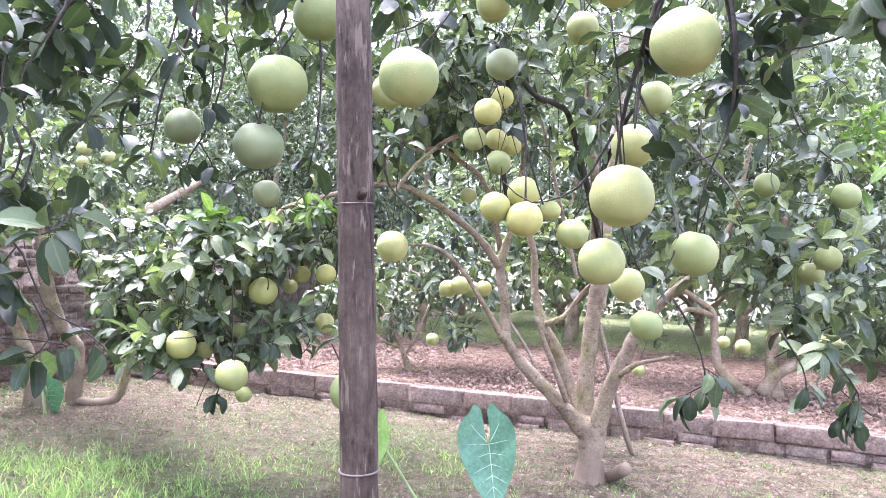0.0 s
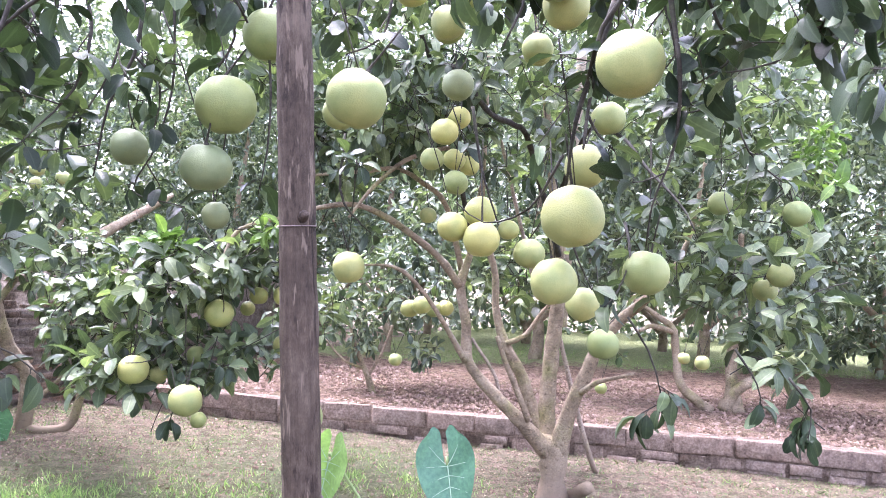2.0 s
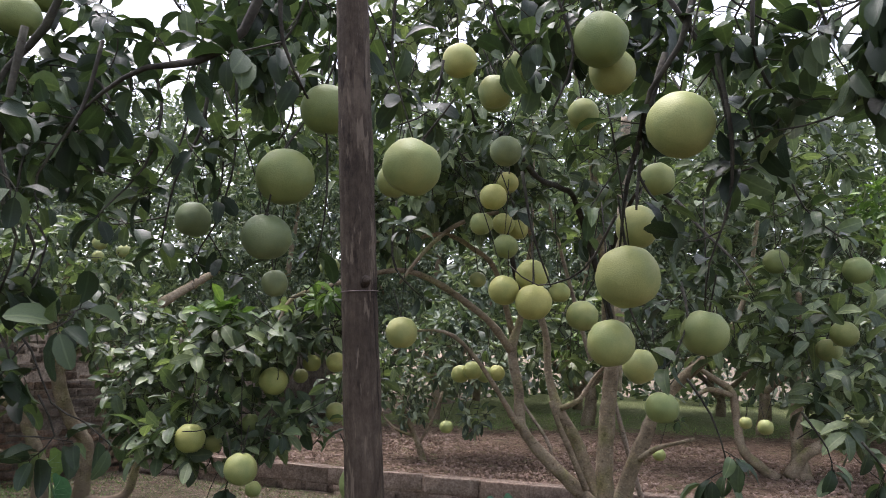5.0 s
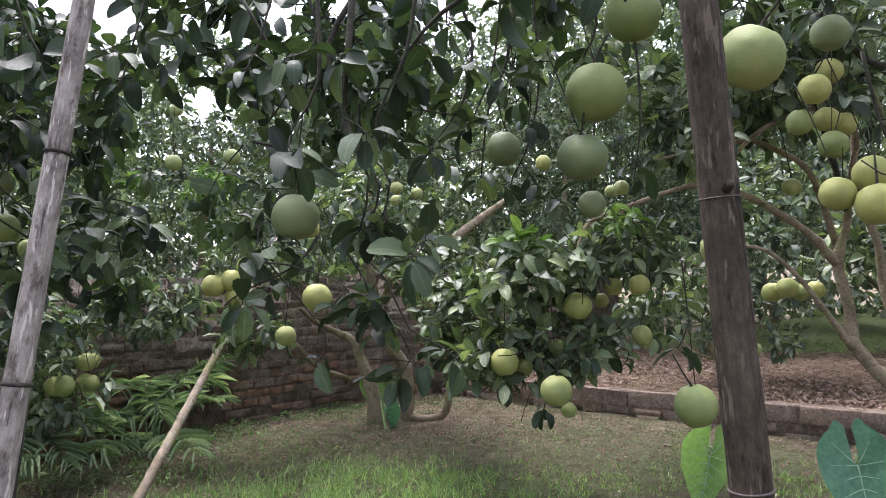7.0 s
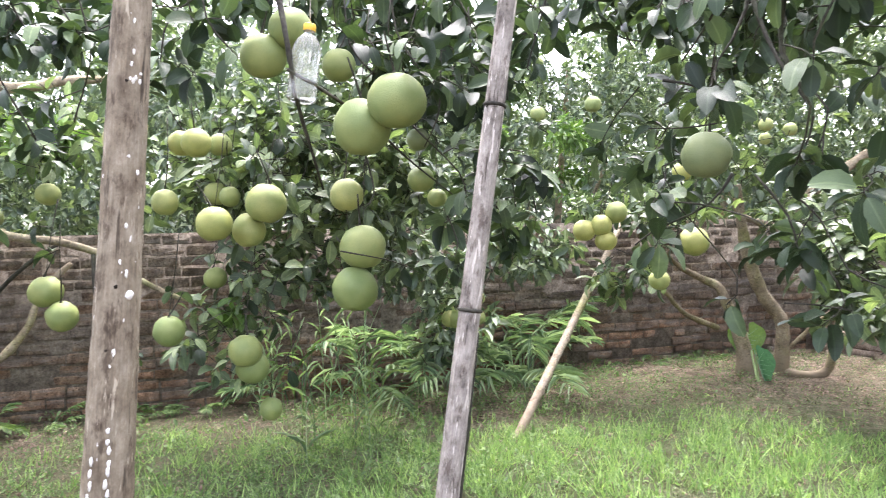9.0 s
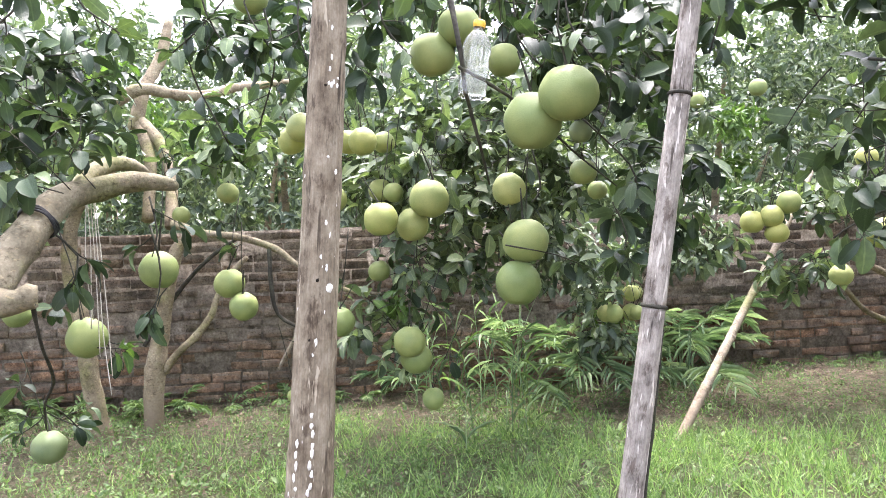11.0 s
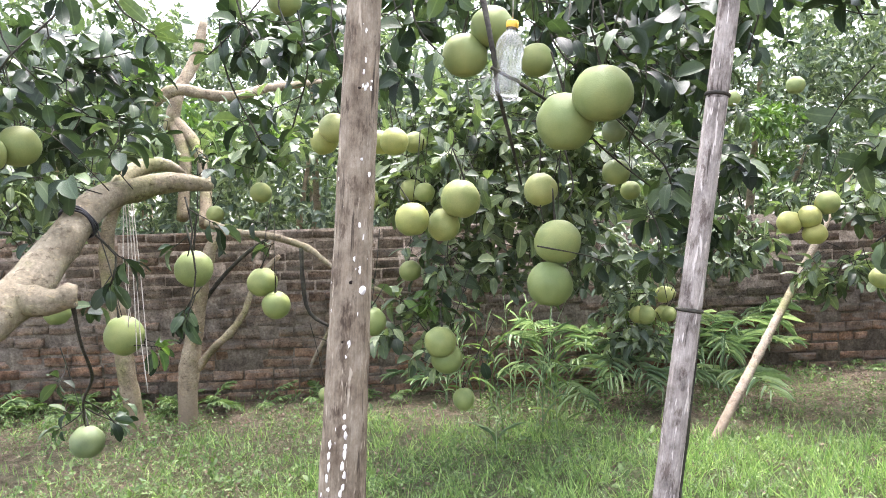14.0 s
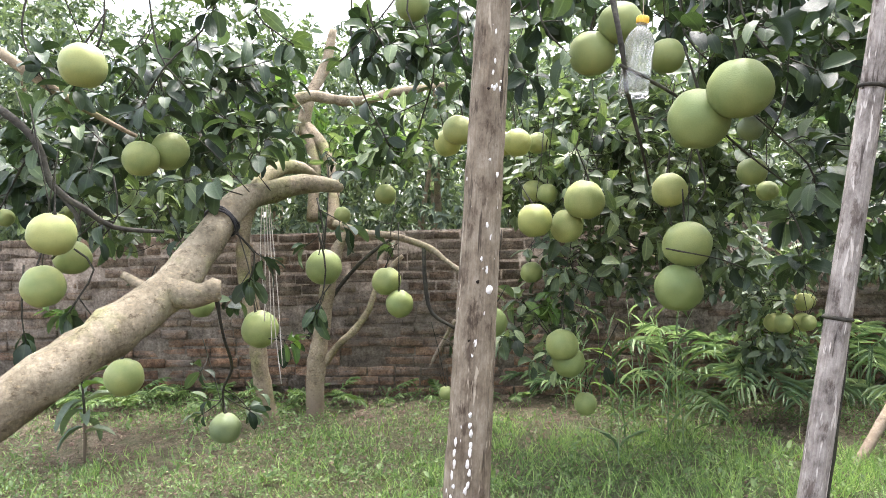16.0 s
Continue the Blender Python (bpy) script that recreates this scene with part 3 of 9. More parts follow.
def shoot(tree, points, n, long, droop=0.16, mat=None, tip=0.85):
    """A bent twig with single large leaves along it; gathered per tree and joined at the end."""
    k = len(SHOOTS.setdefault(tree.name, (tree, [], []))[1])
    points = [(*p[:3], p[3] * (0.7 if p[3] < 0.006 else 0.8)) for p in points]
    SHOOTS[tree.name][1].append(tube(points, 6, 0.05, 0.05, k))
    rng = np.random.default_rng(900 + 7 * k + n)
    line = smooth_line(points, 0.02)[:, :3]
    tangent = np.gradient(line, axis=0)
    tangent /= np.linalg.norm(tangent, axis=1)[:, None] + 1e-9
    long = 0.84 * long
    whorls = max(1, round(n * 1.6 / 6))
    for w in range(whorls):
        s = 1.0 if w == 0 else rng.uniform(0.15, 0.98)
        if tip < 0.5:
            s = rng.uniform(0.05, 0.6)
        at, tan = line[int(s * (len(line) - 1))], tangent[int(s * (len(line) - 1))]
        end, out = at, tan.copy()
        if w or tip < 0.5:
            out = rng.normal(0, 1, 3)
            out -= 0.6 * tan * (out @ tan)
            out = out / np.linalg.norm(out) + 0.5 * tan + (0, 0, -0.25 * droop)
            out /= np.linalg.norm(out)
            end = at + out * rng.uniform(0.04, 0.15)
            if not clear_of_fruit_view(np.array([end, (at + end) / 2])).all():
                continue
            SHOOTS[tree.name][1].append(tube([(*at, 0.0024), (*(at * 0.45 + end * 0.55 + rng.normal(0, 0.008, 3)), 0.002), (*end, 0.0014)], 4, 9, 0, 0, False))
        c = int(rng.integers(4, 8))
        side = np.cross(out, (0.3, 0.5, 0.81))
        side /= np.linalg.norm(side) + 1e-9
        other = np.cross(out, side)
        j = np.arange(c)
        phi = rng.uniform(0, 6.28) + 2.4 * j + rng.normal(0, 0.25, c)
        way = out * rng.uniform(0.25, 0.8, (c, 1)) + side * np.cos(phi)[:, None] + other * np.sin(phi)[:, None]
        way[:, 2] -= droop * rng.uniform(0.5, 1.7, c)
        way /= np.linalg.norm(way, axis=1)[:, None]
        foot = end - out * (0.05 * j / c)[:, None]
        stalk = foot + way * 0.014
        up = np.array((0, 0, 1.1)) + 0.4 * out + rng.normal(0, 0.38, (c, 3))
        size = long * rng.uniform(0.65, 1.15, c)
        ok = clear_of_fruit_view(stalk) & clear_of_fruit_view(stalk + 0.5 * size[:, None] * way) & clear_of_fruit_view(stalk + 0.85 * size[:, None] * way)
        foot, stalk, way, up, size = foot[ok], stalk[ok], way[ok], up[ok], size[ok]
        SHOOTS[tree.name][2].append((mat or LEAF_SHADED, stalk, way, up, size))
        for p, q in zip(foot, stalk):
            SHOOTS[tree.name][1].append(tube([(*p, 0.0016), (*q, 0.0013)], 3, 9, 0, 0, False))


def finish_shoots():
    for tree, tubes, sets in SHOOTS.values():
        v, f = joined(tubes)
        part("twig_mass", raw_mesh("twig_mass", v, f, TWIG), tree, "thin dark twigs", "stuff")
        for mat in (LEAF_SHADED, LEAF_YOUNG):
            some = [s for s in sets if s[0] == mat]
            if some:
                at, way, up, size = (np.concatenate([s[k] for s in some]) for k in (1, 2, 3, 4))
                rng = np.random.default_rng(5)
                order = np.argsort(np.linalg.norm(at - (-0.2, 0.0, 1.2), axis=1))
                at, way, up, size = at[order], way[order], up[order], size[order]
                lone = LONE_LEAVES if mat == LEAF_SHADED else 0
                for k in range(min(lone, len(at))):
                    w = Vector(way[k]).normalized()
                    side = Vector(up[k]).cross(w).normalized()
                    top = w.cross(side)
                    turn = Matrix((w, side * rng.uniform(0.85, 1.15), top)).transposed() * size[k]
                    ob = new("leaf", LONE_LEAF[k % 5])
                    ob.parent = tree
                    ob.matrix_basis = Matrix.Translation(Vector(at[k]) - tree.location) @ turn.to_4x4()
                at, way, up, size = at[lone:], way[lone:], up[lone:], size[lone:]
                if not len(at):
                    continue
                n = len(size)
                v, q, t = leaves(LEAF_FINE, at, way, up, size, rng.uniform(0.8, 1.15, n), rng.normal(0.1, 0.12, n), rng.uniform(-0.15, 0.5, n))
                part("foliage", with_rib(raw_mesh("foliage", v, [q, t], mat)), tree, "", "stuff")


def pomelo_mesh(name, mat, seed):
    """A unit-wide pomelo: flattened below, drawn out a little to the stalk, faintly lumpy."""
    bm = bmesh.new()
    bmesh.ops.create_uvsphere(bm, u_segments=36, v_segments=22, radius=0.5)
    for q in bm.verts:
        d = q.co.normalized()
        z = d.z
        r = 0.5 * (1 + 0.045 * noise.noise(d * 1.7 + Vector((seed, 0, 0))) + 0.012 * noise.noise(d * 5 + Vector((0, seed, 0))))
        wide = 1 - 0.05 * max(0, z) ** 2
        tall = 0.97 + 0.02 * (seed % 3)
        q.co = Vector((d.x * r * wide, d.y * r * wide, z * r * tall))
        if z > 0.9:
            q.co.z -= (z - 0.9) * 0.22
        if z < -0.9:
            q.co.z += (-z - 0.9) * 0.3
    for p in bm.faces:
        p.smooth = True
    me = bpy.data.meshes.new(name)
    bm.to_mesh(me)
    bm.free()
    me.materials.append(mat)
    return me


POMELO = [[pomelo_mesh("pomelo", m, 3 * k + s) for s in range(3)] for k, m in enumerate(RIPE)]
RIPE_WORDS = ["dull dark green unripe pomelo hanging from a leafy twig", "smooth green pomelo hanging from a thin twig",
              "yellow-green ripening pomelo hanging among leaves", "ripe yellow pomelo hanging in the tree"]
made = [0]


def pomelo(x, y, z, wide, ripe, stalk):
    made[0] += 1
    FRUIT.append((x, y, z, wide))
    k = made[0]
    rng = np.random.default_rng(k)
    ob = new("pomelo", POMELO[ripe][k % 3])
    ob.location, ob.scale = (x, y, z), (wide, wide, wide * rng.uniform(0.95, 1.04))
    ob.rotation_euler = (rng.normal(0, 0.12), rng.normal(0, 0.12), rng.uniform(0, 6))
    tagged(ob, RIPE_WORDS[ripe], "fruit", "pomelos on the trees")
    lean = rng.normal(0, 0.12, 2)
    top = 0.47
    v, q, t = tube([(0, 0, top - 0.03, 0.055), (0, 0, top + 0.015, 0.05), (0, 0, top + 0.05, 0.028), (lean[0], lean[1], top + 0.35, 0.02), (2.4 * lean[0], 2.4 * lean[1], top + 0.35 + stalk / wide, 0.016)], 6, 0.2)
    stem = new("stem", raw_mesh("stem", v, [q, t], TWIG))
    stem.parent = ob

# ---- pomelos, each on its stalk: place, diameter, ripeness ----
pomelo(-0.39, 2.09, 1.95, 0.157, 1, 0.07)
pomelo(-0.49, 2.04, 1.73, 0.169, 1, 0.07)
pomelo(-0.53, 2.02, 1.55, 0.142, 0, 0.07)
pomelo(-0.82, 2.23, 1.63, 0.111, 0, 0.07)
pomelo(-0.53, 2.15, 1.43, 0.080, 0, 0.07)
pomelo(-0.10, 1.69, 1.68, 0.143, 1, 0.07)
pomelo(-0.19, 2.19, 1.76, 0.106, 1, 0.07)
pomelo(0.54, 1.69, 1.80, 0.161, 2, 0.07)
pomelo(0.48, 1.98, 1.46, 0.174, 2, 0.07)
pomelo(0.45, 2.06, 1.28, 0.133, 2, 0.07)
pomelo(0.76, 2.20, 1.32, 0.142, 1, 0.07)
pomelo(0.81, 2.85, 1.05, 0.129, 1, 0.07)
pomelo(0.64, 2.50, 1.21, 0.117, 2, 0.07)
pomelo(0.62, 2.44, 1.68, 0.145, 2, 0.07)
pomelo(0.84, 2.99, 1.98, 0.145, 1, 0.07)
pomelo(0.16, 3.08, 2.36, 0.145, 2, 0.07)
pomelo(0.58, 3.28, 2.35, 0.144, 2, 0.07)
pomelo(0.21, 3.08, 2.11, 0.140, 0, 0.07)
pomelo(0.17, 3.29, 1.95, 0.128, 3, 0.07)
pomelo(0.24, 3.43, 2.05, 0.113, 3, 0.07)
pomelo(0.12, 3.39, 1.84, 0.111, 2, 0.07)
pomelo(0.23, 3.49, 1.86, 0.109, 3, 0.07)
pomelo(0.31, 3.59, 1.85, 0.101, 3, 0.07)
pomelo(0.23, 3.29, 1.72, 0.118, 1, 0.07)
pomelo(0.13, 4.19, 1.65, 0.098, 2, 0.07)
pomelo(0.21, 3.05, 1.50, 0.128, 3, 0.07)
pomelo(0.33, 3.09, 1.57, 0.140, 3, 0.07)
pomelo(0.33, 3.00, 1.45, 0.152, 3, 0.07)
pomelo(0.52, 3.60, 1.54, 0.106, 3, 0.07)
pomelo(0.53, 3.00, 1.40, 0.133, 2, 0.07)
pomelo(-0.21, 3.00, 1.31, 0.131, 2, 0.07)
pomelo(0.05, 5.00, 1.08, 0.128, 3, 0.07)
pomelo(0.13, 4.90, 1.11, 0.130, 3, 0.07)
pomelo(0.22, 5.10, 1.08, 0.119, 2, 0.07)
pomelo(0.30, 5.10, 1.09, 0.115, 3, 0.07)
pomelo(-0.05, 6.21, 0.60, 0.116, 2, 0.07)
pomelo(-0.91, 3.74, 1.06, 0.145, 3, 0.07)
pomelo(-0.87, 4.20, 1.07, 0.085, 2, 0.07)
pomelo(-0.77, 4.00, 1.15, 0.100, 3, 0.07)
pomelo(-0.62, 3.90, 1.16, 0.109, 3, 0.07)
pomelo(-0.63, 4.01, 0.89, 0.106, 2, 0.07)
pomelo(-1.06, 3.91, 0.83, 0.100, 1, 0.07)
pomelo(-1.27, 3.61, 0.78, 0.146, 3, 0.07)
pomelo(-1.22, 3.81, 0.73, 0.095, 2, 0.07)
pomelo(-0.95, 3.39, 0.68, 0.152, 2, 0.07)
pomelo(-0.92, 3.51, 0.57, 0.076, 1, 0.07)
pomelo(-0.27, 2.30, 0.83, 0.125, 1, 0.07)
pomelo(-3.15, 6.28, 2.08, 0.127, 2, 0.07)
pomelo(-3.03, 6.49, 2.04, 0.121, 2, 0.07)
pomelo(-3.21, 6.39, 1.97, 0.109, 2, 0.07)
pomelo(-2.09, 6.00, 1.32, 0.103, 2, 0.07)
pomelo(-1.00, 5.49, 1.83, 0.094, 2, 0.07)
pomelo(1.96, 3.70, 1.38, 0.138, 2, 0.07)
pomelo(1.98, 3.90, 1.30, 0.133, 2, 0.07)
pomelo(1.98, 3.59, 1.69, 0.134, 1, 0.07)
pomelo(1.67, 3.79, 1.75, 0.130, 1, 0.07)
pomelo(2.18, 5.21, 0.77, 0.109, 2, 0.07)
pomelo(2.16, 5.51, 0.77, 0.094, 2, 0.07)
pomelo(1.61, 5.82, 0.48, 0.099, 1, 0.07)
pomelo(-1.33, 2.05, 2.21, 0.132, 1, 0.07)
pomelo(-1.32, 2.14, 2.33, 0.123, 1, 0.07)
pomelo(-0.00, 2.89, 2.44, 0.145, 3, 0.07)
pomelo(0.26, 3.31, 2.60, 0.122, 2, 0.07)
pomelo(0.15, 2.92, 2.32, 0.140, 2, 0.07)
pomelo(0.56, 3.17, 2.32, 0.139, 2, 0.07)
pomelo(0.42, 2.05, 2.17, 0.163, 1, 0.07)
pomelo(0.48, 2.17, 2.12, 0.144, 2, 0.07)
pomelo(-2.60, 3.90, 1.54, 0.118, 3, 0.07)
pomelo(-2.29, 3.48, 1.12, 0.150, 2, 0.07)
pomelo(-1.32, 1.80, 1.41, 0.138, 0, 0.07)
pomelo(-2.53, 3.51, 0.91, 0.118, 2, 0.07)
pomelo(-3.15, 3.65, 1.20, 0.143, 3, 0.07)
pomelo(-2.26, 3.41, 1.13, 0.156, 3, 0.07)
pomelo(-3.06, 3.71, 1.23, 0.135, 3, 0.07)
pomelo(-3.05, 3.74, 1.13, 0.140, 3, 0.07)
pomelo(-3.00, 3.79, 1.31, 0.140, 2, 0.07)
pomelo(-3.80, 3.12, 0.64, 0.123, 2, 0.07)
pomelo(-3.81, 3.33, 0.76, 0.100, 2, 0.07)
pomelo(-3.74, 3.26, 0.64, 0.098, 2, 0.07)
pomelo(-4.33, 4.61, 2.19, 0.131, 1, 0.07)
pomelo(-3.91, 4.81, 2.23, 0.140, 1, 0.07)
pomelo(-1.42, 5.14, 2.03, 0.113, 3, 0.07)
pomelo(-0.82, 4.77, 1.77, 0.100, 2, 0.07)
pomelo(-4.82, 5.19, 2.79, 0.120, 2, 0.07)
pomelo(-2.13, 1.34, 1.64, 0.193, 1, 0.07)
pomelo(-2.27, 1.30, 1.57, 0.191, 1, 0.07)
pomelo(-2.65, 1.15, 1.86, 0.166, 1, 0.07)
pomelo(-2.57, 1.22, 1.95, 0.155, 1, 0.07)
pomelo(-2.69, 1.50, 1.88, 0.133, 1, 0.07)
pomelo(-2.85, 2.04, 1.46, 0.125, 1, 0.07)
pomelo(-3.07, 2.33, 1.39, 0.100, 2, 0.07)
pomelo(-2.78, 1.97, 1.63, 0.103, 0, 0.07)
pomelo(-2.97, 1.71, 1.39, 0.149, 2, 0.07)
pomelo(-2.86, 1.71, 1.16, 0.201, 2, 0.07)
pomelo(-2.87, 1.67, 0.98, 0.196, 1, 0.07)
pomelo(-3.35, 1.52, 1.37, 0.190, 2, 0.07)
pomelo(-3.43, 1.30, 1.28, 0.164, 3, 0.07)
pomelo(-3.47, 1.49, 1.25, 0.158, 2, 0.07)
pomelo(-3.79, 1.48, 1.44, 0.124, 2, 0.07)
pomelo(-3.68, 1.50, 1.42, 0.104, 2, 0.07)
pomelo(-3.85, 1.03, 1.69, 0.138, 3, 0.07)
pomelo(-3.74, 1.05, 1.74, 0.162, 2, 0.07)
pomelo(-3.76, 1.30, 1.68, 0.132, 3, 0.07)
pomelo(-3.64, 1.32, 1.67, 0.140, 3, 0.07)
pomelo(-3.79, 1.51, 1.69, 0.118, 2, 0.07)
pomelo(-3.69, 1.18, 1.39, 0.123, 2, 0.07)
pomelo(-3.49, 1.10, 0.81, 0.137, 1, 0.07)
pomelo(-3.47, 1.45, 0.68, 0.158, 1, 0.07)
pomelo(-3.50, 1.50, 0.59, 0.160, 1, 0.07)
pomelo(-3.52, 1.60, 0.37, 0.112, 1, 0.07)
pomelo(-4.31, 1.15, 0.31, 0.085, 1, 0.07)
pomelo(-3.88, 1.50, 1.01, 0.121, 1, 0.07)
pomelo(-3.79, 3.27, 0.76, 0.116, 2, 0.07)
pomelo(-3.84, 3.10, 0.64, 0.123, 2, 0.07)
pomelo(-3.78, 3.26, 0.64, 0.116, 2, 0.07)
pomelo(-4.19, 0.78, 0.98, 0.160, 1, 0.07)
pomelo(-4.12, 0.83, 0.86, 0.149, 1, 0.07)
pomelo(-3.46, 0.31, 1.10, 0.152, 1, 0.07)
pomelo(-3.49, 0.04, 0.85, 0.154, 1, 0.07)
pomelo(-4.01, -0.09, 0.32, 0.150, 0, 0.07)
pomelo(-3.52, -0.49, 0.69, 0.153, 2, 0.07)
pomelo(-3.42, -0.19, 0.97, 0.099, 1, 0.07)
pomelo(-2.92, -0.53, 1.79, 0.147, 2, 0.07)
pomelo(-3.51, -0.40, 1.56, 0.144, 2, 0.07)
pomelo(-3.58, -0.29, 1.60, 0.154, 1, 0.07)
pomelo(-2.95, -0.64, 1.26, 0.148, 2, 0.07)
pomelo(-3.15, -0.61, 1.18, 0.124, 1, 0.07)
pomelo(-3.07, -0.69, 1.09, 0.140, 2, 0.07)
pomelo(-4.03, -0.99, 1.35, 0.085, 1, 0.07)
pomelo(-4.16, -0.76, 1.37, 0.074, 1, 0.07)
pomelo(-5.12, 0.74, 1.37, 0.112, 2, 0.07)
pomelo(-4.83, 0.96, 1.49, 0.136, 2, 0.07)
pomelo(-3.06, 0.61, 2.12, 0.135, 1, 0.07)

main_tree = thing("pomelo_tree", (0.92, 4.25, 0.00), "old pomelo tree with smooth forked trunk and hanging fruit", "tree", "pomelo trees of the orchard")
limb(main_tree, "trunk", [(0.93, 4.33, -0.12, 0.154), (0.93, 4.33, -0.04, 0.117), (0.94, 4.34, 0.04, 0.091), (0.94, 4.35, 0.14, 0.079), (0.95, 4.37, 0.24, 0.085), (0.95, 4.38, 0.32, 0.092), (0.95, 4.38, 0.39, 0.075)])
limb(main_tree, "limb", [(0.93, 4.37, 0.26, 0.058), (0.74, 4.32, 0.46, 0.042), (0.54, 4.31, 0.65, 0.036), (0.41, 4.33, 0.81, 0.031), (0.39, 4.36, 1.02, 0.029), (0.35, 4.38, 1.26, 0.029), (0.40, 4.40, 1.45, 0.022), (0.42, 4.34, 1.70, 0.017), (0.45, 4.29, 1.90, 0.014), (0.39, 4.19, 2.00, 0.014), (0.29, 4.09, 2.03, 0.012), (0.14, 3.99, 1.99, 0.012), (-0.01, 3.89, 1.91, 0.012), (-0.13, 3.84, 1.80, 0.011), (-0.20, 3.79, 1.71, 0.010), (-0.29, 3.79, 1.58, 0.007)])
limb(main_tree, "limb", [(0.35, 4.38, 1.24, 0.027), (0.22, 4.30, 1.40, 0.022), (0.06, 4.20, 1.52, 0.019), (-0.11, 4.09, 1.62, 0.018), (-0.28, 3.99, 1.67, 0.015), (-0.46, 3.94, 1.64, 0.014), (-0.60, 3.89, 1.59, 0.013), (-0.74, 3.85, 1.54, 0.012), (-0.85, 3.80, 1.49, 0.011), (-0.90, 3.75, 1.37, 0.009), (-0.90, 3.70, 1.25, 0.006)])
limb(main_tree, "limb", [(0.37, 4.50, 1.31, 0.021), (0.24, 4.39, 1.73, 0.017), (0.09, 4.29, 1.85, 0.015), (-0.06, 4.19, 1.91, 0.014), (-0.23, 4.09, 1.87, 0.011), (-0.35, 3.99, 1.84, 0.010), (-0.53, 3.94, 1.81, 0.007)])
limb(main_tree, "limb", [(0.39, 4.31, 0.81, 0.020), (0.23, 4.20, 1.06, 0.014), (0.12, 4.15, 1.21, 0.012), (0.00, 4.10, 1.32, 0.011), (-0.11, 4.10, 1.35, 0.008), (-0.24, 4.10, 1.34, 0.006)])
limb(main_tree, "limb", [(0.94, 4.38, 0.29, 0.056), (0.91, 4.44, 0.50, 0.052), (0.93, 4.46, 0.84, 0.047), (0.96, 4.48, 1.18, 0.044), (0.95, 4.50, 1.46, 0.039), (0.92, 4.49, 1.78, 0.030), (0.87, 4.48, 2.16, 0.025), (0.83, 4.48, 2.51, 0.021), (0.76, 4.47, 2.86, 0.016), (0.69, 4.46, 3.34, 0.012)])
limb(main_tree, "limb", [(0.94, 4.47, 0.34, 0.045), (0.85, 4.57, 0.50, 0.039), (0.77, 4.61, 0.71, 0.038), (0.67, 4.66, 0.89, 0.033), (0.61, 4.70, 1.09, 0.026), (0.59, 4.70, 1.34, 0.022), (0.54, 4.70, 1.52, 0.019), (0.49, 4.69, 1.78, 0.016), (0.49, 4.68, 2.25, 0.013), (0.49, 4.67, 2.76, 0.010)])
limb(main_tree, "limb", [(0.77, 4.27, 0.48, 0.018), (0.70, 4.23, 0.64, 0.017), (0.62, 4.21, 0.81, 0.016), (0.56, 4.21, 0.97, 0.015)])
limb(main_tree, "limb", [(0.67, 4.61, 0.90, 0.019), (0.79, 4.61, 0.96, 0.015), (0.89, 4.60, 1.11, 0.012), (1.00, 4.60, 1.22, 0.009)])
limb(main_tree, "limb", [(0.96, 4.36, 0.28, 0.058), (1.01, 4.26, 0.56, 0.045), (1.08, 4.21, 0.76, 0.041), (1.15, 4.21, 0.93, 0.039), (1.26, 4.20, 1.08, 0.034), (1.42, 4.20, 1.22, 0.030), (1.56, 4.20, 1.37, 0.021), (1.67, 4.19, 1.62, 0.015), (1.75, 4.19, 2.05, 0.011)])
limb(main_tree, "limb", [(1.05, 4.21, 0.66, 0.019), (1.12, 4.06, 0.75, 0.014), (1.20, 3.96, 0.79, 0.011), (1.27, 3.91, 0.82, 0.009)])
limb(main_tree, "limb", [(0.41, 4.40, 1.50, 0.014), (0.22, 3.98, 2.15, 0.018), (0.16, 3.88, 2.31, 0.015), (0.04, 3.58, 2.50, 0.011)], TWIG)
limb(main_tree, "limb", [(0.94, 4.40, 1.46, 0.020), (0.67, 3.98, 2.05, 0.017), (0.55, 3.78, 2.11, 0.014), (0.41, 3.58, 2.11, 0.014), (0.29, 3.38, 2.18, 0.013), (0.19, 3.18, 2.22, 0.010)], TWIG)
limb(main_tree, "limb", [(0.90, 4.39, 1.77, 0.017), (0.90, 3.59, 2.05, 0.010), (0.89, 2.99, 1.91, 0.008), (0.91, 2.69, 1.73, 0.006), (0.97, 2.49, 1.57, 0.004), (0.99, 2.40, 1.47, 0.002)], TWIG)
crown(main_tree, 11, [(-1.16, 3.90, 1.18, 0.52, 0.45, 0.24, 0, 62, 0.130),
    (-1.32, 3.81, 0.82, 0.38, 0.40, 0.24, 0, 46, 0.130),
    (-0.89, 3.91, 0.80, 0.33, 0.35, 0.21, 0, 24, 0.120),
    (-0.70, 4.00, 1.36, 0.34, 0.40, 0.19, 0, 40, 0.110),
    (0.06, 3.88, 2.24, 0.45, 0.70, 0.36, 0, 90, 0.110),
    (0.66, 4.18, 2.29, 0.49, 0.80, 0.42, 0, 60, 0.110),
    (-0.32, 4.18, 2.10, 0.46, 0.60, 0.42, 0, 70, 0.110),
    (1.34, 3.70, 1.46, 0.32, 0.50, 0.26, 0, 24, 0.120),
    (1.89, 3.70, 1.25, 0.37, 0.50, 0.29, 0, 40, 0.140),
    (1.84, 3.41, 0.94, 0.21, 0.40, 0.13, 0, 8, 0.130),
    (1.80, 3.79, 1.75, 0.44, 0.50, 0.27, 0, 24, 0.110),
    (1.56, 3.98, 2.23, 0.56, 0.70, 0.34, 0, 34, 0.100)], fine=True)
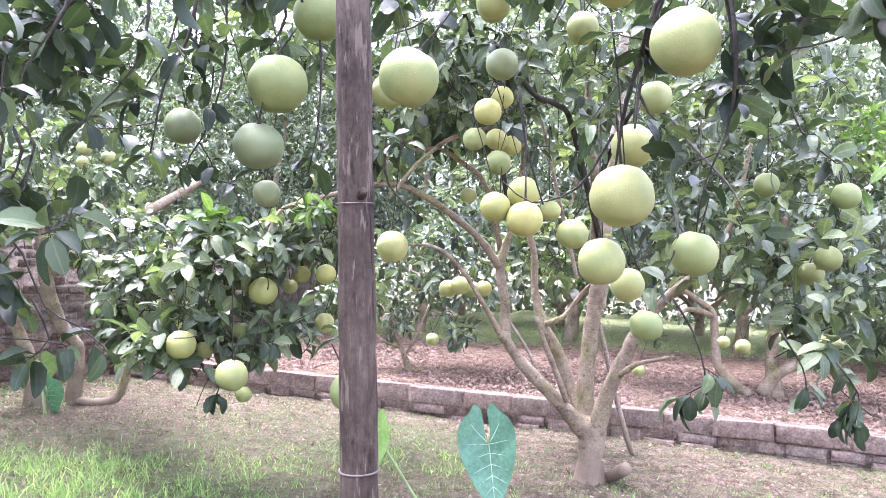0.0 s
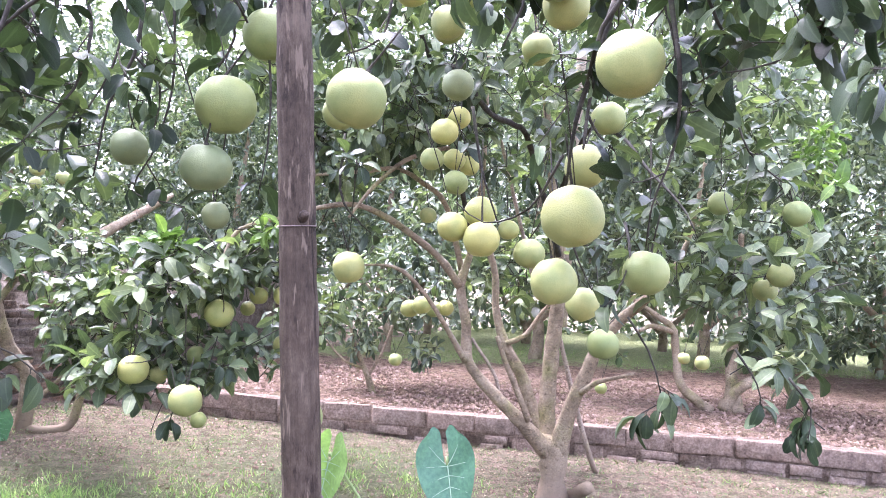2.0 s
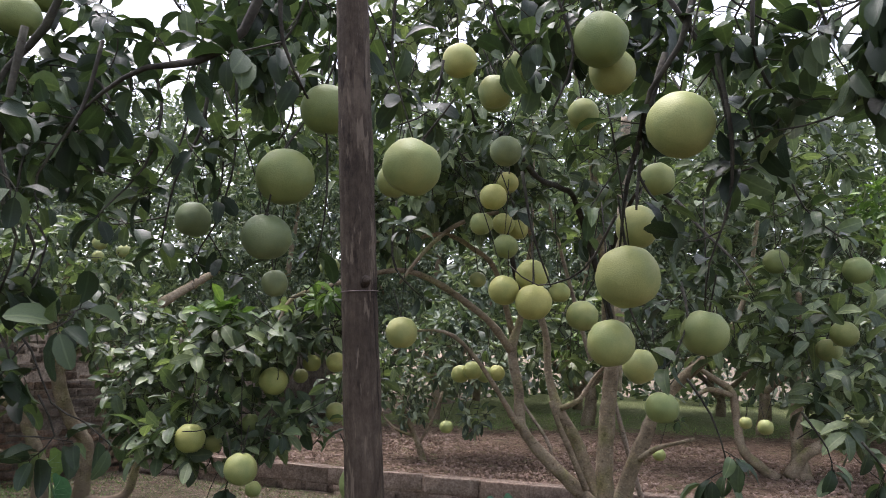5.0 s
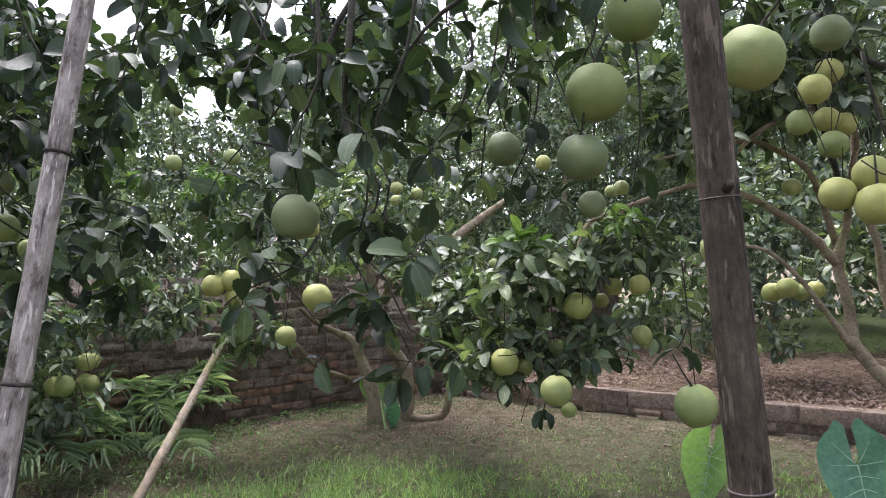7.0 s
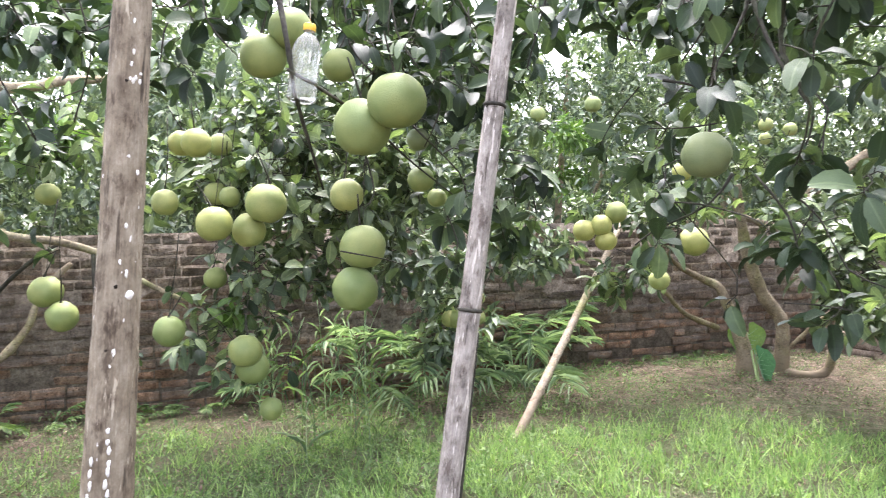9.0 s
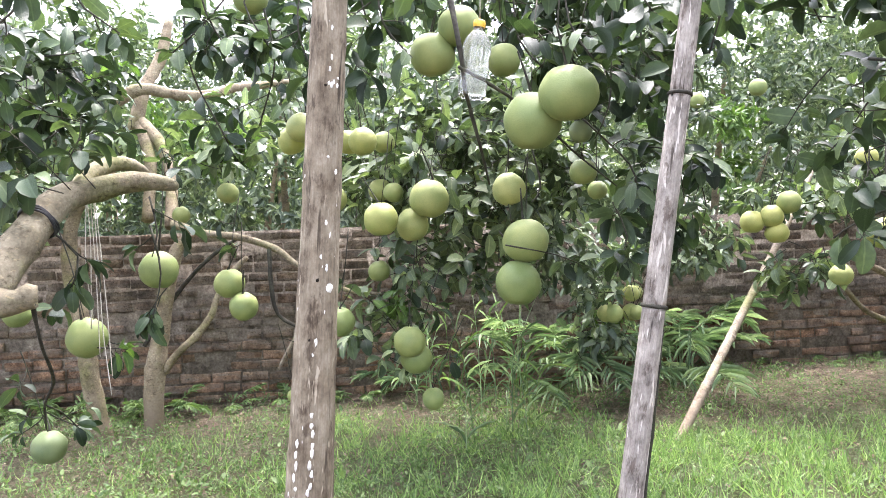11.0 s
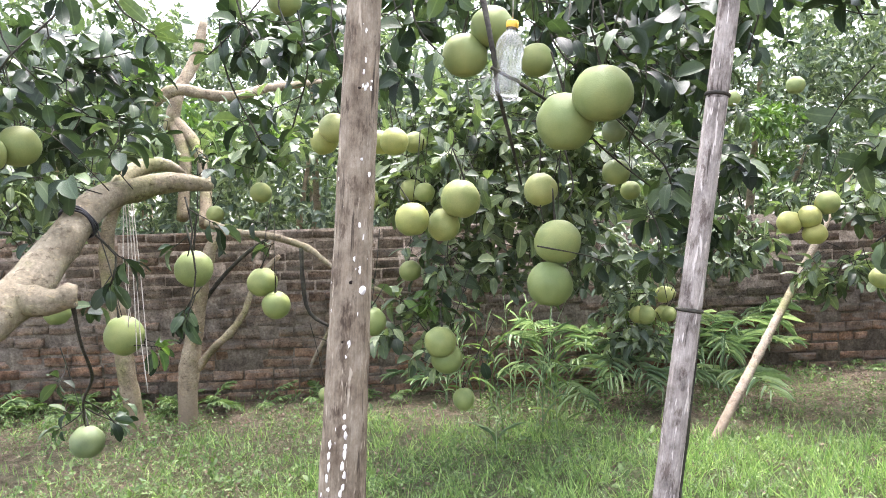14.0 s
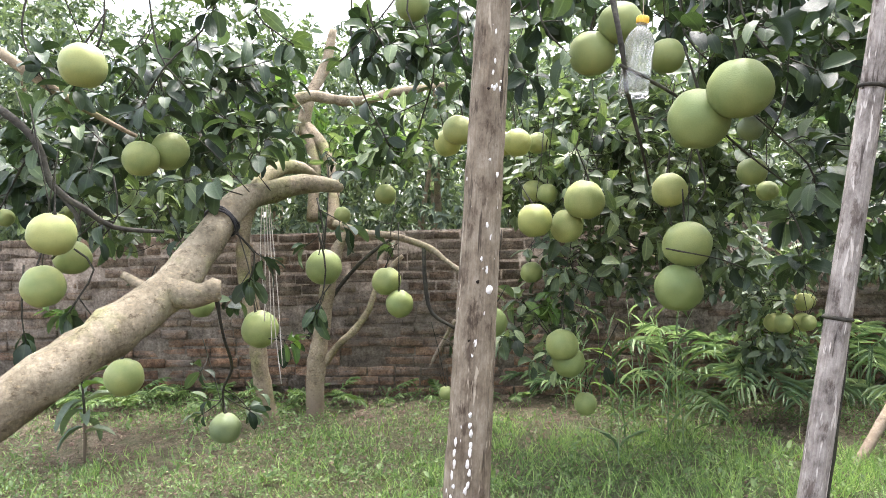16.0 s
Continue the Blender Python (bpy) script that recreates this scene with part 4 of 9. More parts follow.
crown(main_tree, 12, [(2.44, 4.19, 1.92, 0.16, 0.40, 0.29, 0, 4, 0.110),
    (-1.20, 3.80, 1.38, 0.15, 0.20, 0.09, 0, 8, 0.100),
    (-0.64, 3.60, 1.46, 0.07, 0.15, 0.07, 0, 4, 0.090)], fine=True, mat=LEAF_YOUNG, name="young_leaves")

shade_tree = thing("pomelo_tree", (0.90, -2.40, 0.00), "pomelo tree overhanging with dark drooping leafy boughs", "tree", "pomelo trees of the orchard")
# Trunk and arching limbs are unseen, added to carry leaves and dim the clearing.
limb(shade_tree, "trunk", [(0.9, -2.4, -0.05, 0.11), (0.85, -2.3, 0.5, 0.09), (0.8, -2.1, 1.0, 0.085)])
limb(shade_tree, "limb", [(0.8, -2.12, 0.95, 0.06), (0.9, -1.5, 1.9, 0.05), (0.9, -0.4, 2.6, 0.04), (0.85, 0.8, 2.7, 0.03), (0.75, 1.5, 2.45, 0.014)], TWIG)
limb(shade_tree, "limb", [(0.8, -2.1, 0.98, 0.055), (0.3, -1.6, 2.0, 0.045), (-0.3, -0.5, 2.7, 0.036), (-0.7, 0.8, 2.75, 0.026), (-0.9, 1.6, 2.4, 0.014)], TWIG)
limb(shade_tree, "limb", [(0.8, -2.1, 0.96, 0.05), (0.0, -1.8, 1.9, 0.04), (-1.2, -0.7, 2.6, 0.03), (-1.9, 0.7, 2.5, 0.022), (-2.2, 1.4, 2.3, 0.014)], TWIG)
shoot(shade_tree, [(-0.83, 1.89, 1.99, 0.007), (-0.78, 1.84, 1.85, 0.006), (-0.79, 1.79, 1.69, 0.004), (-0.85, 1.74, 1.58, 0.003), (-0.85, 1.69, 1.54, 0.003)], 14, 0.105)
shoot(shade_tree, [(-1.02, 1.89, 1.98, 0.006), (-0.92, 1.84, 1.88, 0.005), (-0.97, 1.79, 1.77, 0.003), (-1.03, 1.74, 1.68, 0.003)], 8, 0.105)
shoot(shade_tree, [(-0.71, 1.99, 2.00, 0.008), (-0.73, 1.99, 1.84, 0.006), (-0.79, 1.99, 1.70, 0.005), (-0.82, 2.00, 1.51, 0.003)], 10, 0.090)
shoot(shade_tree, [(-0.73, 1.99, 1.84, 0.005), (-0.69, 2.09, 1.78, 0.004), (-0.70, 2.09, 1.67, 0.003)], 7, 0.090)
shoot(shade_tree, [(-0.51, 2.08, 2.08, 0.007), (-0.49, 2.09, 1.94, 0.006), (-0.53, 2.09, 1.85, 0.004)], 12, 0.110)
shoot(shade_tree, [(-0.41, 2.08, 2.07, 0.006), (-0.38, 2.09, 1.80, 0.005), (-0.38, 2.09, 1.62, 0.004), (-0.40, 2.10, 1.50, 0.002)], 13, 0.110)
shoot(shade_tree, [(-0.70, 2.18, 2.12, 0.006), (-0.69, 2.19, 1.81, 0.005), (-0.74, 2.19, 1.60, 0.004), (-0.81, 2.25, 1.50, 0.003), (-0.62, 2.15, 1.45, 0.003)], 15, 0.100)
shoot(shade_tree, [(-1.13, 1.79, 1.87, 0.006), (-1.07, 1.74, 1.72, 0.005), (-1.05, 1.69, 1.59, 0.004), (-0.94, 1.65, 1.47, 0.004), (-0.98, 1.65, 1.35, 0.003)], 8, 0.105)
shoot(shade_tree, [(-1.04, 1.70, 1.28, 0.004), (-0.98, 1.70, 1.22, 0.004), (-0.92, 1.70, 1.10, 0.003), (-0.84, 1.70, 1.06, 0.003), (-0.78, 1.71, 1.01, 0.002)], 12, 0.105)
shoot(shade_tree, [(-1.04, 1.70, 1.38, 0.003), (-0.92, 1.65, 1.30, 0.003), (-0.84, 1.65, 1.32, 0.002)], 8, 0.105)
shoot(shade_tree, [(-1.20, 2.01, 0.98, 0.004), (-1.11, 2.01, 0.98, 0.003), (-1.02, 2.01, 0.97, 0.002)], 5, 0.100)
shoot(shade_tree, [(-0.05, 2.28, 2.19, 0.007), (-0.08, 2.29, 2.03, 0.005), (-0.19, 2.29, 1.97, 0.004)], 8, 0.100)
shoot(shade_tree, [(-0.25, 2.99, 1.86, 0.007), (-0.26, 2.99, 1.63, 0.007), (-0.21, 2.99, 1.53, 0.006), (-0.12, 3.00, 1.45, 0.003)], 6, 0.100)
shoot(shade_tree, [(0.56, 1.88, 2.06, 0.012), (0.51, 1.89, 1.88, 0.010), (0.47, 1.94, 1.71, 0.008), (0.46, 1.99, 1.53, 0.004)], 7, 0.100)
shoot(shade_tree, [(0.52, 1.89, 1.91, 0.007), (0.49, 1.89, 1.73, 0.006), (0.47, 1.84, 1.62, 0.004)], 4, 0.110)
shoot(shade_tree, [(0.49, 1.89, 1.72, 0.006), (0.52, 1.89, 1.67, 0.004), (0.55, 1.84, 1.62, 0.003)], 4, 0.110)
shoot(shade_tree, [(0.45, 1.99, 1.63, 0.006), (0.38, 2.10, 1.49, 0.005), (0.26, 2.20, 1.45, 0.003), (0.17, 2.20, 1.51, 0.003)], 8, 0.100)
shoot(shade_tree, [(0.24, 2.59, 1.90, 0.008), (0.28, 2.59, 1.68, 0.006), (0.35, 2.60, 1.48, 0.004)], 6, 0.090)
shoot(shade_tree, [(0.63, 1.69, 1.98, 0.008), (0.66, 1.69, 1.78, 0.007), (0.67, 1.74, 1.62, 0.005), (0.64, 1.80, 1.48, 0.003), (0.66, 1.90, 1.38, 0.003)], 11, 0.105)
shoot(shade_tree, [(0.86, 1.69, 1.97, 0.006), (0.79, 1.69, 1.83, 0.005), (0.70, 1.69, 1.76, 0.003)], 9, 0.110)
shoot(shade_tree, [(0.95, 1.59, 1.87, 0.006), (0.84, 1.59, 1.79, 0.004), (0.73, 1.59, 1.76, 0.003)], 9, 0.105)
shoot(shade_tree, [(1.08, 2.39, 1.96, 0.006), (1.16, 2.39, 1.75, 0.005), (1.28, 2.39, 1.65, 0.003)], 12, 0.100)
shoot(shade_tree, [(0.72, 2.30, 1.48, 0.007), (0.71, 2.20, 1.37, 0.005), (0.66, 2.15, 1.26, 0.004), (0.62, 2.15, 1.21, 0.003)], 9, 0.110)
shoot(shade_tree, [(0.51, 2.10, 1.39, 0.005), (0.53, 2.10, 1.34, 0.004), (0.57, 2.10, 1.26, 0.002)], 6, 0.100)
shoot(shade_tree, [(0.83, 2.60, 1.17, 0.006), (0.91, 2.60, 1.05, 0.005), (0.96, 2.61, 0.91, 0.004), (0.96, 2.61, 0.83, 0.003)], 13, 0.120, droop=1.2)
shoot(shade_tree, [(1.41, 3.00, 1.04, 0.007), (1.51, 3.01, 0.90, 0.005), (1.53, 3.01, 0.81, 0.003)], 5, 0.110, droop=1.0)
shoot(shade_tree, [(1.54, 2.81, 0.95, 0.007), (1.63, 2.81, 0.83, 0.004), (1.62, 2.81, 0.72, 0.003)], 10, 0.110, droop=1.2)
shoot(shade_tree, [(-1.03, 3.41, 0.84, 0.005), (-1.00, 3.41, 0.69, 0.005), (-1.02, 3.41, 0.58, 0.004)], 8, 0.100, droop=1.2)
shoot(shade_tree, [(-0.97, 1.69, 2.20, 0.012), (-1.03, 1.70, 2.02, 0.012), (-1.14, 1.70, 1.86, 0.010), (-1.09, 1.68, 1.67, 0.007), (-1.02, 1.65, 1.55, 0.006), (-0.98, 1.67, 1.46, 0.005), (-1.01, 1.67, 1.37, 0.003)], 20, 0.105)
shoot(shade_tree, [(-0.44, 1.56, 2.10, 0.015), (-0.49, 1.57, 1.96, 0.013), (-0.59, 1.56, 1.88, 0.011), (-0.72, 1.60, 1.88, 0.008), (-0.84, 1.64, 1.83, 0.006), (-0.93, 1.64, 1.73, 0.003)], 26, 0.105)
shoot(shade_tree, [(-0.41, 1.56, 2.10, 0.008), (-0.40, 1.58, 1.94, 0.006), (-0.35, 1.65, 1.83, 0.004)], 9, 0.105)
shoot(shade_tree, [(-1.28, 1.55, 2.14, 0.008), (-1.17, 1.58, 2.00, 0.007), (-1.11, 1.60, 1.87, 0.006), (-1.20, 1.61, 1.73, 0.005), (-1.28, 1.61, 1.64, 0.003)], 16, 0.105)
shoot(shade_tree, [(-1.39, 1.66, 2.01, 0.006), (-1.31, 1.69, 1.84, 0.004), (-1.36, 1.69, 1.75, 0.003)], 10, 0.105)
shoot(shade_tree, [(-1.39, 1.70, 1.62, 0.006), (-1.28, 1.72, 1.58, 0.004), (-1.23, 1.73, 1.49, 0.003)], 9, 0.105)
shoot(shade_tree, [(-1.39, 1.74, 1.28, 0.004), (-1.31, 1.75, 1.27, 0.004), (-1.16, 1.77, 1.22, 0.003), (-1.13, 1.78, 1.17, 0.002)], 11, 0.105)
shoot(shade_tree, [(-0.85, 1.80, 2.25, 0.006), (-0.96, 1.80, 2.11, 0.005), (-0.82, 1.83, 2.02, 0.003)], 10, 0.105)
shoot(shade_tree, [(-0.17, 1.87, 2.26, 0.007), (-0.18, 1.89, 2.07, 0.005), (-0.15, 1.91, 1.92, 0.004)], 13, 0.110)
shoot(shade_tree, [(0.08, 1.90, 2.26, 0.007), (0.11, 1.92, 2.15, 0.005), (0.23, 1.95, 2.01, 0.004)], 14, 0.110)
shoot(shade_tree, [(0.28, 2.02, 2.31, 0.007), (0.34, 2.05, 2.12, 0.006), (0.28, 2.06, 1.95, 0.004)], 14, 0.110)
shoot(shade_tree, [(0.60, 1.77, 2.16, 0.013), (0.57, 1.78, 2.04, 0.011), (0.51, 1.84, 1.94, 0.009), (0.49, 1.90, 1.82, 0.006)], 10, 0.110)
shoot(shade_tree, [(0.54, 1.77, 2.16, 0.010), (0.65, 1.80, 2.01, 0.008), (0.69, 1.81, 1.89, 0.006), (0.72, 1.84, 1.69, 0.004)], 16, 0.110)
shoot(shade_tree, [(0.72, 1.69, 2.12, 0.008), (0.73, 1.71, 1.98, 0.007), (0.80, 1.73, 1.87, 0.004)], 18, 0.110)
shoot(shade_tree, [(0.96, 2.05, 1.87, 0.005), (0.85, 2.05, 1.79, 0.004), (0.76, 2.04, 1.77, 0.002)], 10, 0.110)
shoot(shade_tree, [(-0.94, 1.48, 1.92, 0.011), (-0.96, 1.48, 1.73, 0.009), (-0.97, 1.48, 1.58, 0.007), (-0.92, 1.50, 1.46, 0.005), (-0.97, 1.54, 1.34, 0.003)], 13, 0.105)
shoot(shade_tree, [(-1.07, 1.53, 1.96, 0.007), (-1.07, 1.53, 1.71, 0.006), (-1.13, 1.51, 1.60, 0.003), (-1.15, 1.50, 1.51, 0.003)], 8, 0.105)
shoot(shade_tree, [(-0.85, 1.64, 1.96, 0.007), (-0.88, 1.63, 1.78, 0.006), (-0.95, 1.60, 1.62, 0.004), (-0.94, 1.60, 1.54, 0.002)], 9, 0.105)
shoot(shade_tree, [(-0.72, 1.92, 2.01, 0.005), (-0.75, 1.91, 1.79, 0.004), (-0.82, 1.88, 1.62, 0.003)], 10, 0.105)
shoot(shade_tree, [(-1.28, 1.65, 2.01, 0.005), (-1.32, 1.63, 1.86, 0.004), (-1.36, 1.61, 1.77, 0.003)], 8, 0.105)
shoot(shade_tree, [(-1.24, 1.79, 1.35, 0.006), (-1.30, 1.77, 1.27, 0.005), (-1.43, 1.70, 1.20, 0.004), (-1.48, 1.68, 1.16, 0.003)], 8, 0.105)
shoot(shade_tree, [(-1.15, 1.73, 1.34, 0.005), (-1.08, 1.76, 1.23, 0.005), (-1.05, 1.78, 1.08, 0.003)], 5, 0.100)
shoot(shade_tree, [(-1.45, 1.81, 1.31, 0.004), (-1.28, 1.89, 1.06, 0.003), (-1.31, 1.88, 0.98, 0.003)], 7, 0.100)
shoot(shade_tree, [(-1.01, 1.80, 1.11, 0.004), (-0.97, 1.82, 1.01, 0.003), (-1.02, 1.80, 0.95, 0.002)], 4, 0.110)
shoot(shade_tree, [(-1.37, 1.84, 1.41, 0.004), (-1.46, 1.80, 1.39, 0.003), (-1.43, 1.81, 1.31, 0.003)], 8, 0.100)
shoot(shade_tree, [(1.05, 1.38, 2.06, 0.006), (0.95, 1.40, 1.96, 0.005), (0.86, 1.42, 1.88, 0.003)], 13, 0.105)
shoot(shade_tree, [(0.80, 1.58, 2.17, 0.007), (0.85, 1.60, 2.02, 0.005), (0.95, 1.61, 1.90, 0.003)], 14, 0.105)
shoot(shade_tree, [(1.00, 1.32, 1.83, 0.004), (0.95, 1.33, 1.74, 0.003), (0.92, 1.34, 1.66, 0.002)], 13, 0.105, droop=1.0)
shoot(shade_tree, [(0.59, 1.78, 2.27, 0.006), (0.72, 1.79, 2.16, 0.004), (0.82, 1.79, 2.10, 0.003)], 10, 0.105)
shoot(shade_tree, [(0.98, 1.48, 2.13, 0.006), (0.86, 1.50, 2.01, 0.004), (0.77, 1.51, 1.95, 0.002)], 13, 0.105)
shoot(shade_tree, [(1.32, 1.76, 2.18, 0.006), (1.17, 1.79, 1.98, 0.004), (1.11, 1.81, 1.88, 0.003)], 12, 0.105)
shoot(shade_tree, [(-0.81, 1.86, 2.22, 0.006), (-0.73, 1.87, 2.11, 0.004), (-0.64, 1.88, 2.04, 0.003)], 14, 0.105)
shoot(shade_tree, [(-0.43, 1.94, 2.28, 0.006), (-0.46, 1.95, 2.16, 0.005), (-0.53, 1.97, 2.07, 0.003)], 14, 0.105)
shoot(shade_tree, [(0.86, 1.49, 2.13, 0.006), (0.94, 1.50, 1.98, 0.004), (0.90, 1.52, 1.84, 0.003)], 18, 0.105)
shoot(shade_tree, [(0.78, 1.68, 2.22, 0.006), (0.68, 1.70, 2.08, 0.004), (0.74, 1.71, 1.99, 0.003)], 14, 0.105)
shoot(shade_tree, [(1.09, 1.47, 2.13, 0.006), (0.99, 1.50, 1.99, 0.004), (1.04, 1.51, 1.88, 0.003)], 18, 0.105)
shoot(shade_tree, [(0.34, 2.08, 2.41, 0.006), (0.31, 2.10, 2.29, 0.004), (0.24, 2.11, 2.21, 0.003)], 12, 0.105)
shoot(shade_tree, [(1.18, 1.75, 2.32, 0.007), (1.09, 1.77, 2.20, 0.005), (0.95, 1.78, 2.14, 0.004)], 16, 0.105)

bottle_tree = thing("pomelo_tree", (-1.60, -3.20, 0.00), "large pomelo tree with pale smooth bough and many fruits", "tree", "pomelo trees of the orchard")
limb(bottle_tree, "trunk", [(-1.6, -3.2, -0.05, 0.14), (-1.6, -3.1, 0.25, 0.12), (-1.65, -2.8, 0.42, 0.10), (-1.8, -2.2, 0.55, 0.085), (-2.52, -1.11, 0.57, 0.072)])
limb(bottle_tree, "bough", [(-2.52, -1.11, 0.57, 0.071), (-2.51, -0.78, 0.76, 0.070), (-2.56, -0.61, 0.87, 0.070), (-2.66, -0.45, 0.97, 0.070), (-2.77, -0.29, 1.08, 0.068), (-2.85, -0.21, 1.18, 0.060), (-2.93, -0.13, 1.28, 0.053), (-3.01, -0.06, 1.36, 0.048), (-3.08, 0.06, 1.40, 0.043), (-3.09, 0.18, 1.43, 0.038), (-3.12, 0.30, 1.42, 0.026), (-3.13, 0.33, 1.41, 0.013)], BOUGH)
limb(bottle_tree, "limb_stub", [(-2.74, -0.29, 1.07, 0.052), (-2.69, -0.22, 1.06, 0.038), (-2.68, -0.18, 1.07, 0.034), (-2.67, -0.16, 1.08, 0.036), (-2.67, -0.15, 1.08, 0.026)], BOUGH)
limb(bottle_tree, "limb_stub", [(-2.75, -0.33, 1.06, 0.026), (-2.81, -0.39, 1.10, 0.017), (-2.82, -0.43, 1.13, 0.012)], BOUGH)
limb(bottle_tree, "limb", [(-3.05, -0.02, 1.37, 0.030), (-3.14, 0.04, 1.45, 0.031), (-3.22, 0.12, 1.50, 0.028), (-3.24, 0.20, 1.50, 0.022), (-3.27, 0.26, 1.47, 0.010)], BOUGH)
limb(bottle_tree, "limb", [(-2.67, -0.16, 1.07, 0.009), (-2.72, -0.15, 0.99, 0.005), (-2.81, -0.135, 0.91, 0.0046), (-3.07, -0.10, 0.77, 0.0055), (-3.49, -0.115, 0.61, 0.0045), (-3.91, -0.10, 0.43, 0.004)], TWIG)
limb(bottle_tree, "limb", [(-3.29, -0.97, 2.00, 0.021), (-3.24, -0.82, 1.89, 0.019), (-3.20, -0.72, 1.81, 0.017), (-3.25, -0.57, 1.71, 0.012), (-3.30, -0.40, 1.62, 0.007)])
limb(bottle_tree, "limb", [(-3.16, -0.91, 1.72, 0.017), (-3.12, -0.81, 1.68, 0.014), (-3.09, -0.70, 1.57, 0.013), (-3.06, -0.65, 1.42, 0.012), (-3.03, -0.55, 1.34, 0.010), (-3.05, -0.47, 1.28, 0.009), (-3.05, -0.31, 1.26, 0.006)], TWIG)
limb(bottle_tree, "limb", [(-3.06, -0.65, 1.42, 0.008), (-3.03, -0.57, 1.29, 0.007), (-3.06, -0.66, 1.18, 0.004)], TWIG)
limb(bottle_tree, "limb", [(-2.56, 1.13, 2.25, 0.014), (-2.45, 1.11, 1.99, 0.010), (-2.40, 1.11, 1.81, 0.008), (-2.43, 1.15, 1.67, 0.007), (-2.50, 1.24, 1.53, 0.006), (-2.66, 1.39, 1.39, 0.004)], TWIG)
limb(bottle_tree, "limb", [(-2.40, 1.10, 1.76, 0.006), (-2.40, 1.25, 1.70, 0.006), (-2.43, 1.44, 1.62, 0.005), (-2.54, 1.73, 1.50, 0.004), (-2.64, 2.04, 1.38, 0.003)], TWIG)
shoot(bottle_tree, [(-2.54, 0.88, 2.10, 0.005), (-2.53, 0.89, 1.92, 0.005), (-2.50, 0.98, 1.80, 0.004)], 14, 0.115)
shoot(bottle_tree, [(-2.59, 1.02, 2.10, 0.005), (-2.66, 0.83, 1.95, 0.005), (-2.67, 0.79, 1.80, 0.004)], 14, 0.110)
shoot(bottle_tree, [(-2.24, 1.42, 2.05, 0.004), (-2.24, 1.40, 1.87, 0.004), (-2.22, 1.46, 1.75, 0.004)], 14, 0.115)
shoot(bottle_tree, [(-2.18, 1.59, 2.01, 0.004), (-2.18, 1.58, 1.80, 0.004), (-2.18, 1.56, 1.62, 0.004), (-2.20, 1.51, 1.51, 0.003)], 16, 0.115)
shoot(bottle_tree, [(-2.38, 1.32, 2.06, 0.005), (-2.37, 1.33, 1.87, 0.005), (-2.34, 1.41, 1.77, 0.004)], 12, 0.110)
shoot(bottle_tree, [(-2.22, 1.76, 2.04, 0.005), (-2.22, 1.77, 1.86, 0.005), (-2.20, 1.82, 1.78, 0.004)], 12, 0.110)
shoot(bottle_tree, [(-2.29, 1.53, 1.60, 0.005), (-2.23, 1.70, 1.43, 0.005), (-2.22, 1.72, 1.35, 0.004)], 12, 0.120)
shoot(bottle_tree, [(-2.33, 1.71, 1.30, 0.005), (-2.31, 1.76, 1.17, 0.004), (-2.32, 1.72, 1.09, 0.003)], 14, 0.120)
shoot(bottle_tree, [(-2.52, 1.49, 1.52, 0.005), (-2.51, 1.52, 1.37, 0.005), (-2.52, 1.48, 1.31, 0.003)], 9, 0.110)
shoot(bottle_tree, [(-2.72, 1.50, 1.15, 0.005), (-2.65, 1.71, 1.10, 0.004), (-2.61, 1.81, 1.05, 0.003)], 7, 0.110)
shoot(bottle_tree, [(-3.06, 0.61, 2.22, 0.005), (-3.02, 0.42, 1.98, 0.005), (-3.05, 0.32, 1.88, 0.004)], 14, 0.110)
shoot(bottle_tree, [(-3.04, 0.37, 2.19, 0.005), (-3.03, 0.37, 1.85, 0.005), (-3.08, 0.51, 1.57, 0.004)], 14, 0.110)
shoot(bottle_tree, [(-2.93, 0.07, 2.17, 0.005), (-2.95, 0.01, 2.01, 0.005), (-2.90, 0.13, 1.89, 0.004)], 12, 0.110)
shoot(bottle_tree, [(-3.04, 0.65, 2.09, 0.005), (-3.02, 0.68, 1.87, 0.005), (-3.14, 0.65, 1.65, 0.005)], 14, 0.110)
shoot(bottle_tree, [(-2.95, -0.03, 1.39, 0.0028), (-2.92, -0.11, 1.48, 0.0028), (-2.90, -0.19, 1.56, 0.0028), (-2.94, -0.28, 1.60, 0.002)], 18, 0.110)
shoot(bottle_tree, [(-2.96, -0.05, 1.38, 0.0028), (-2.92, -0.23, 1.43, 0.0028), (-2.90, -0.20, 1.38, 0.002)], 12, 0.110)
shoot(bottle_tree, [(-3.03, 0.05, 1.40, 0.0028), (-2.95, -0.03, 1.51, 0.0028), (-2.93, 0.05, 1.58, 0.0025)], 14, 0.110)
shoot(bottle_tree, [(-2.97, -0.11, 1.28, 0.005), (-2.94, -0.02, 1.18, 0.005), (-2.95, -0.04, 1.08, 0.003)], 9, 0.110, droop=1.0)
shoot(bottle_tree, [(-3.17, 0.24, 1.38, 0.005), (-3.16, 0.26, 1.25, 0.005), (-3.17, 0.24, 1.16, 0.003)], 8, 0.120, droop=1.2)
shoot(bottle_tree, [(-3.37, 0.27, 1.28, 0.006), (-3.36, 0.30, 1.09, 0.005), (-3.37, 0.26, 0.90, 0.003)], 15, 0.105, droop=0.9)
shoot(bottle_tree, [(-3.02, -0.47, 2.14, 0.005), (-3.01, -0.48, 1.92, 0.005), (-3.04, -0.58, 1.73, 0.005)], 14, 0.105)
shoot(bottle_tree, [(-2.89, -0.12, 2.13, 0.005), (-2.89, -0.14, 1.96, 0.005), (-2.94, -0.29, 1.80, 0.005), (-2.97, -0.37, 1.67, 0.003)], 18, 0.105)
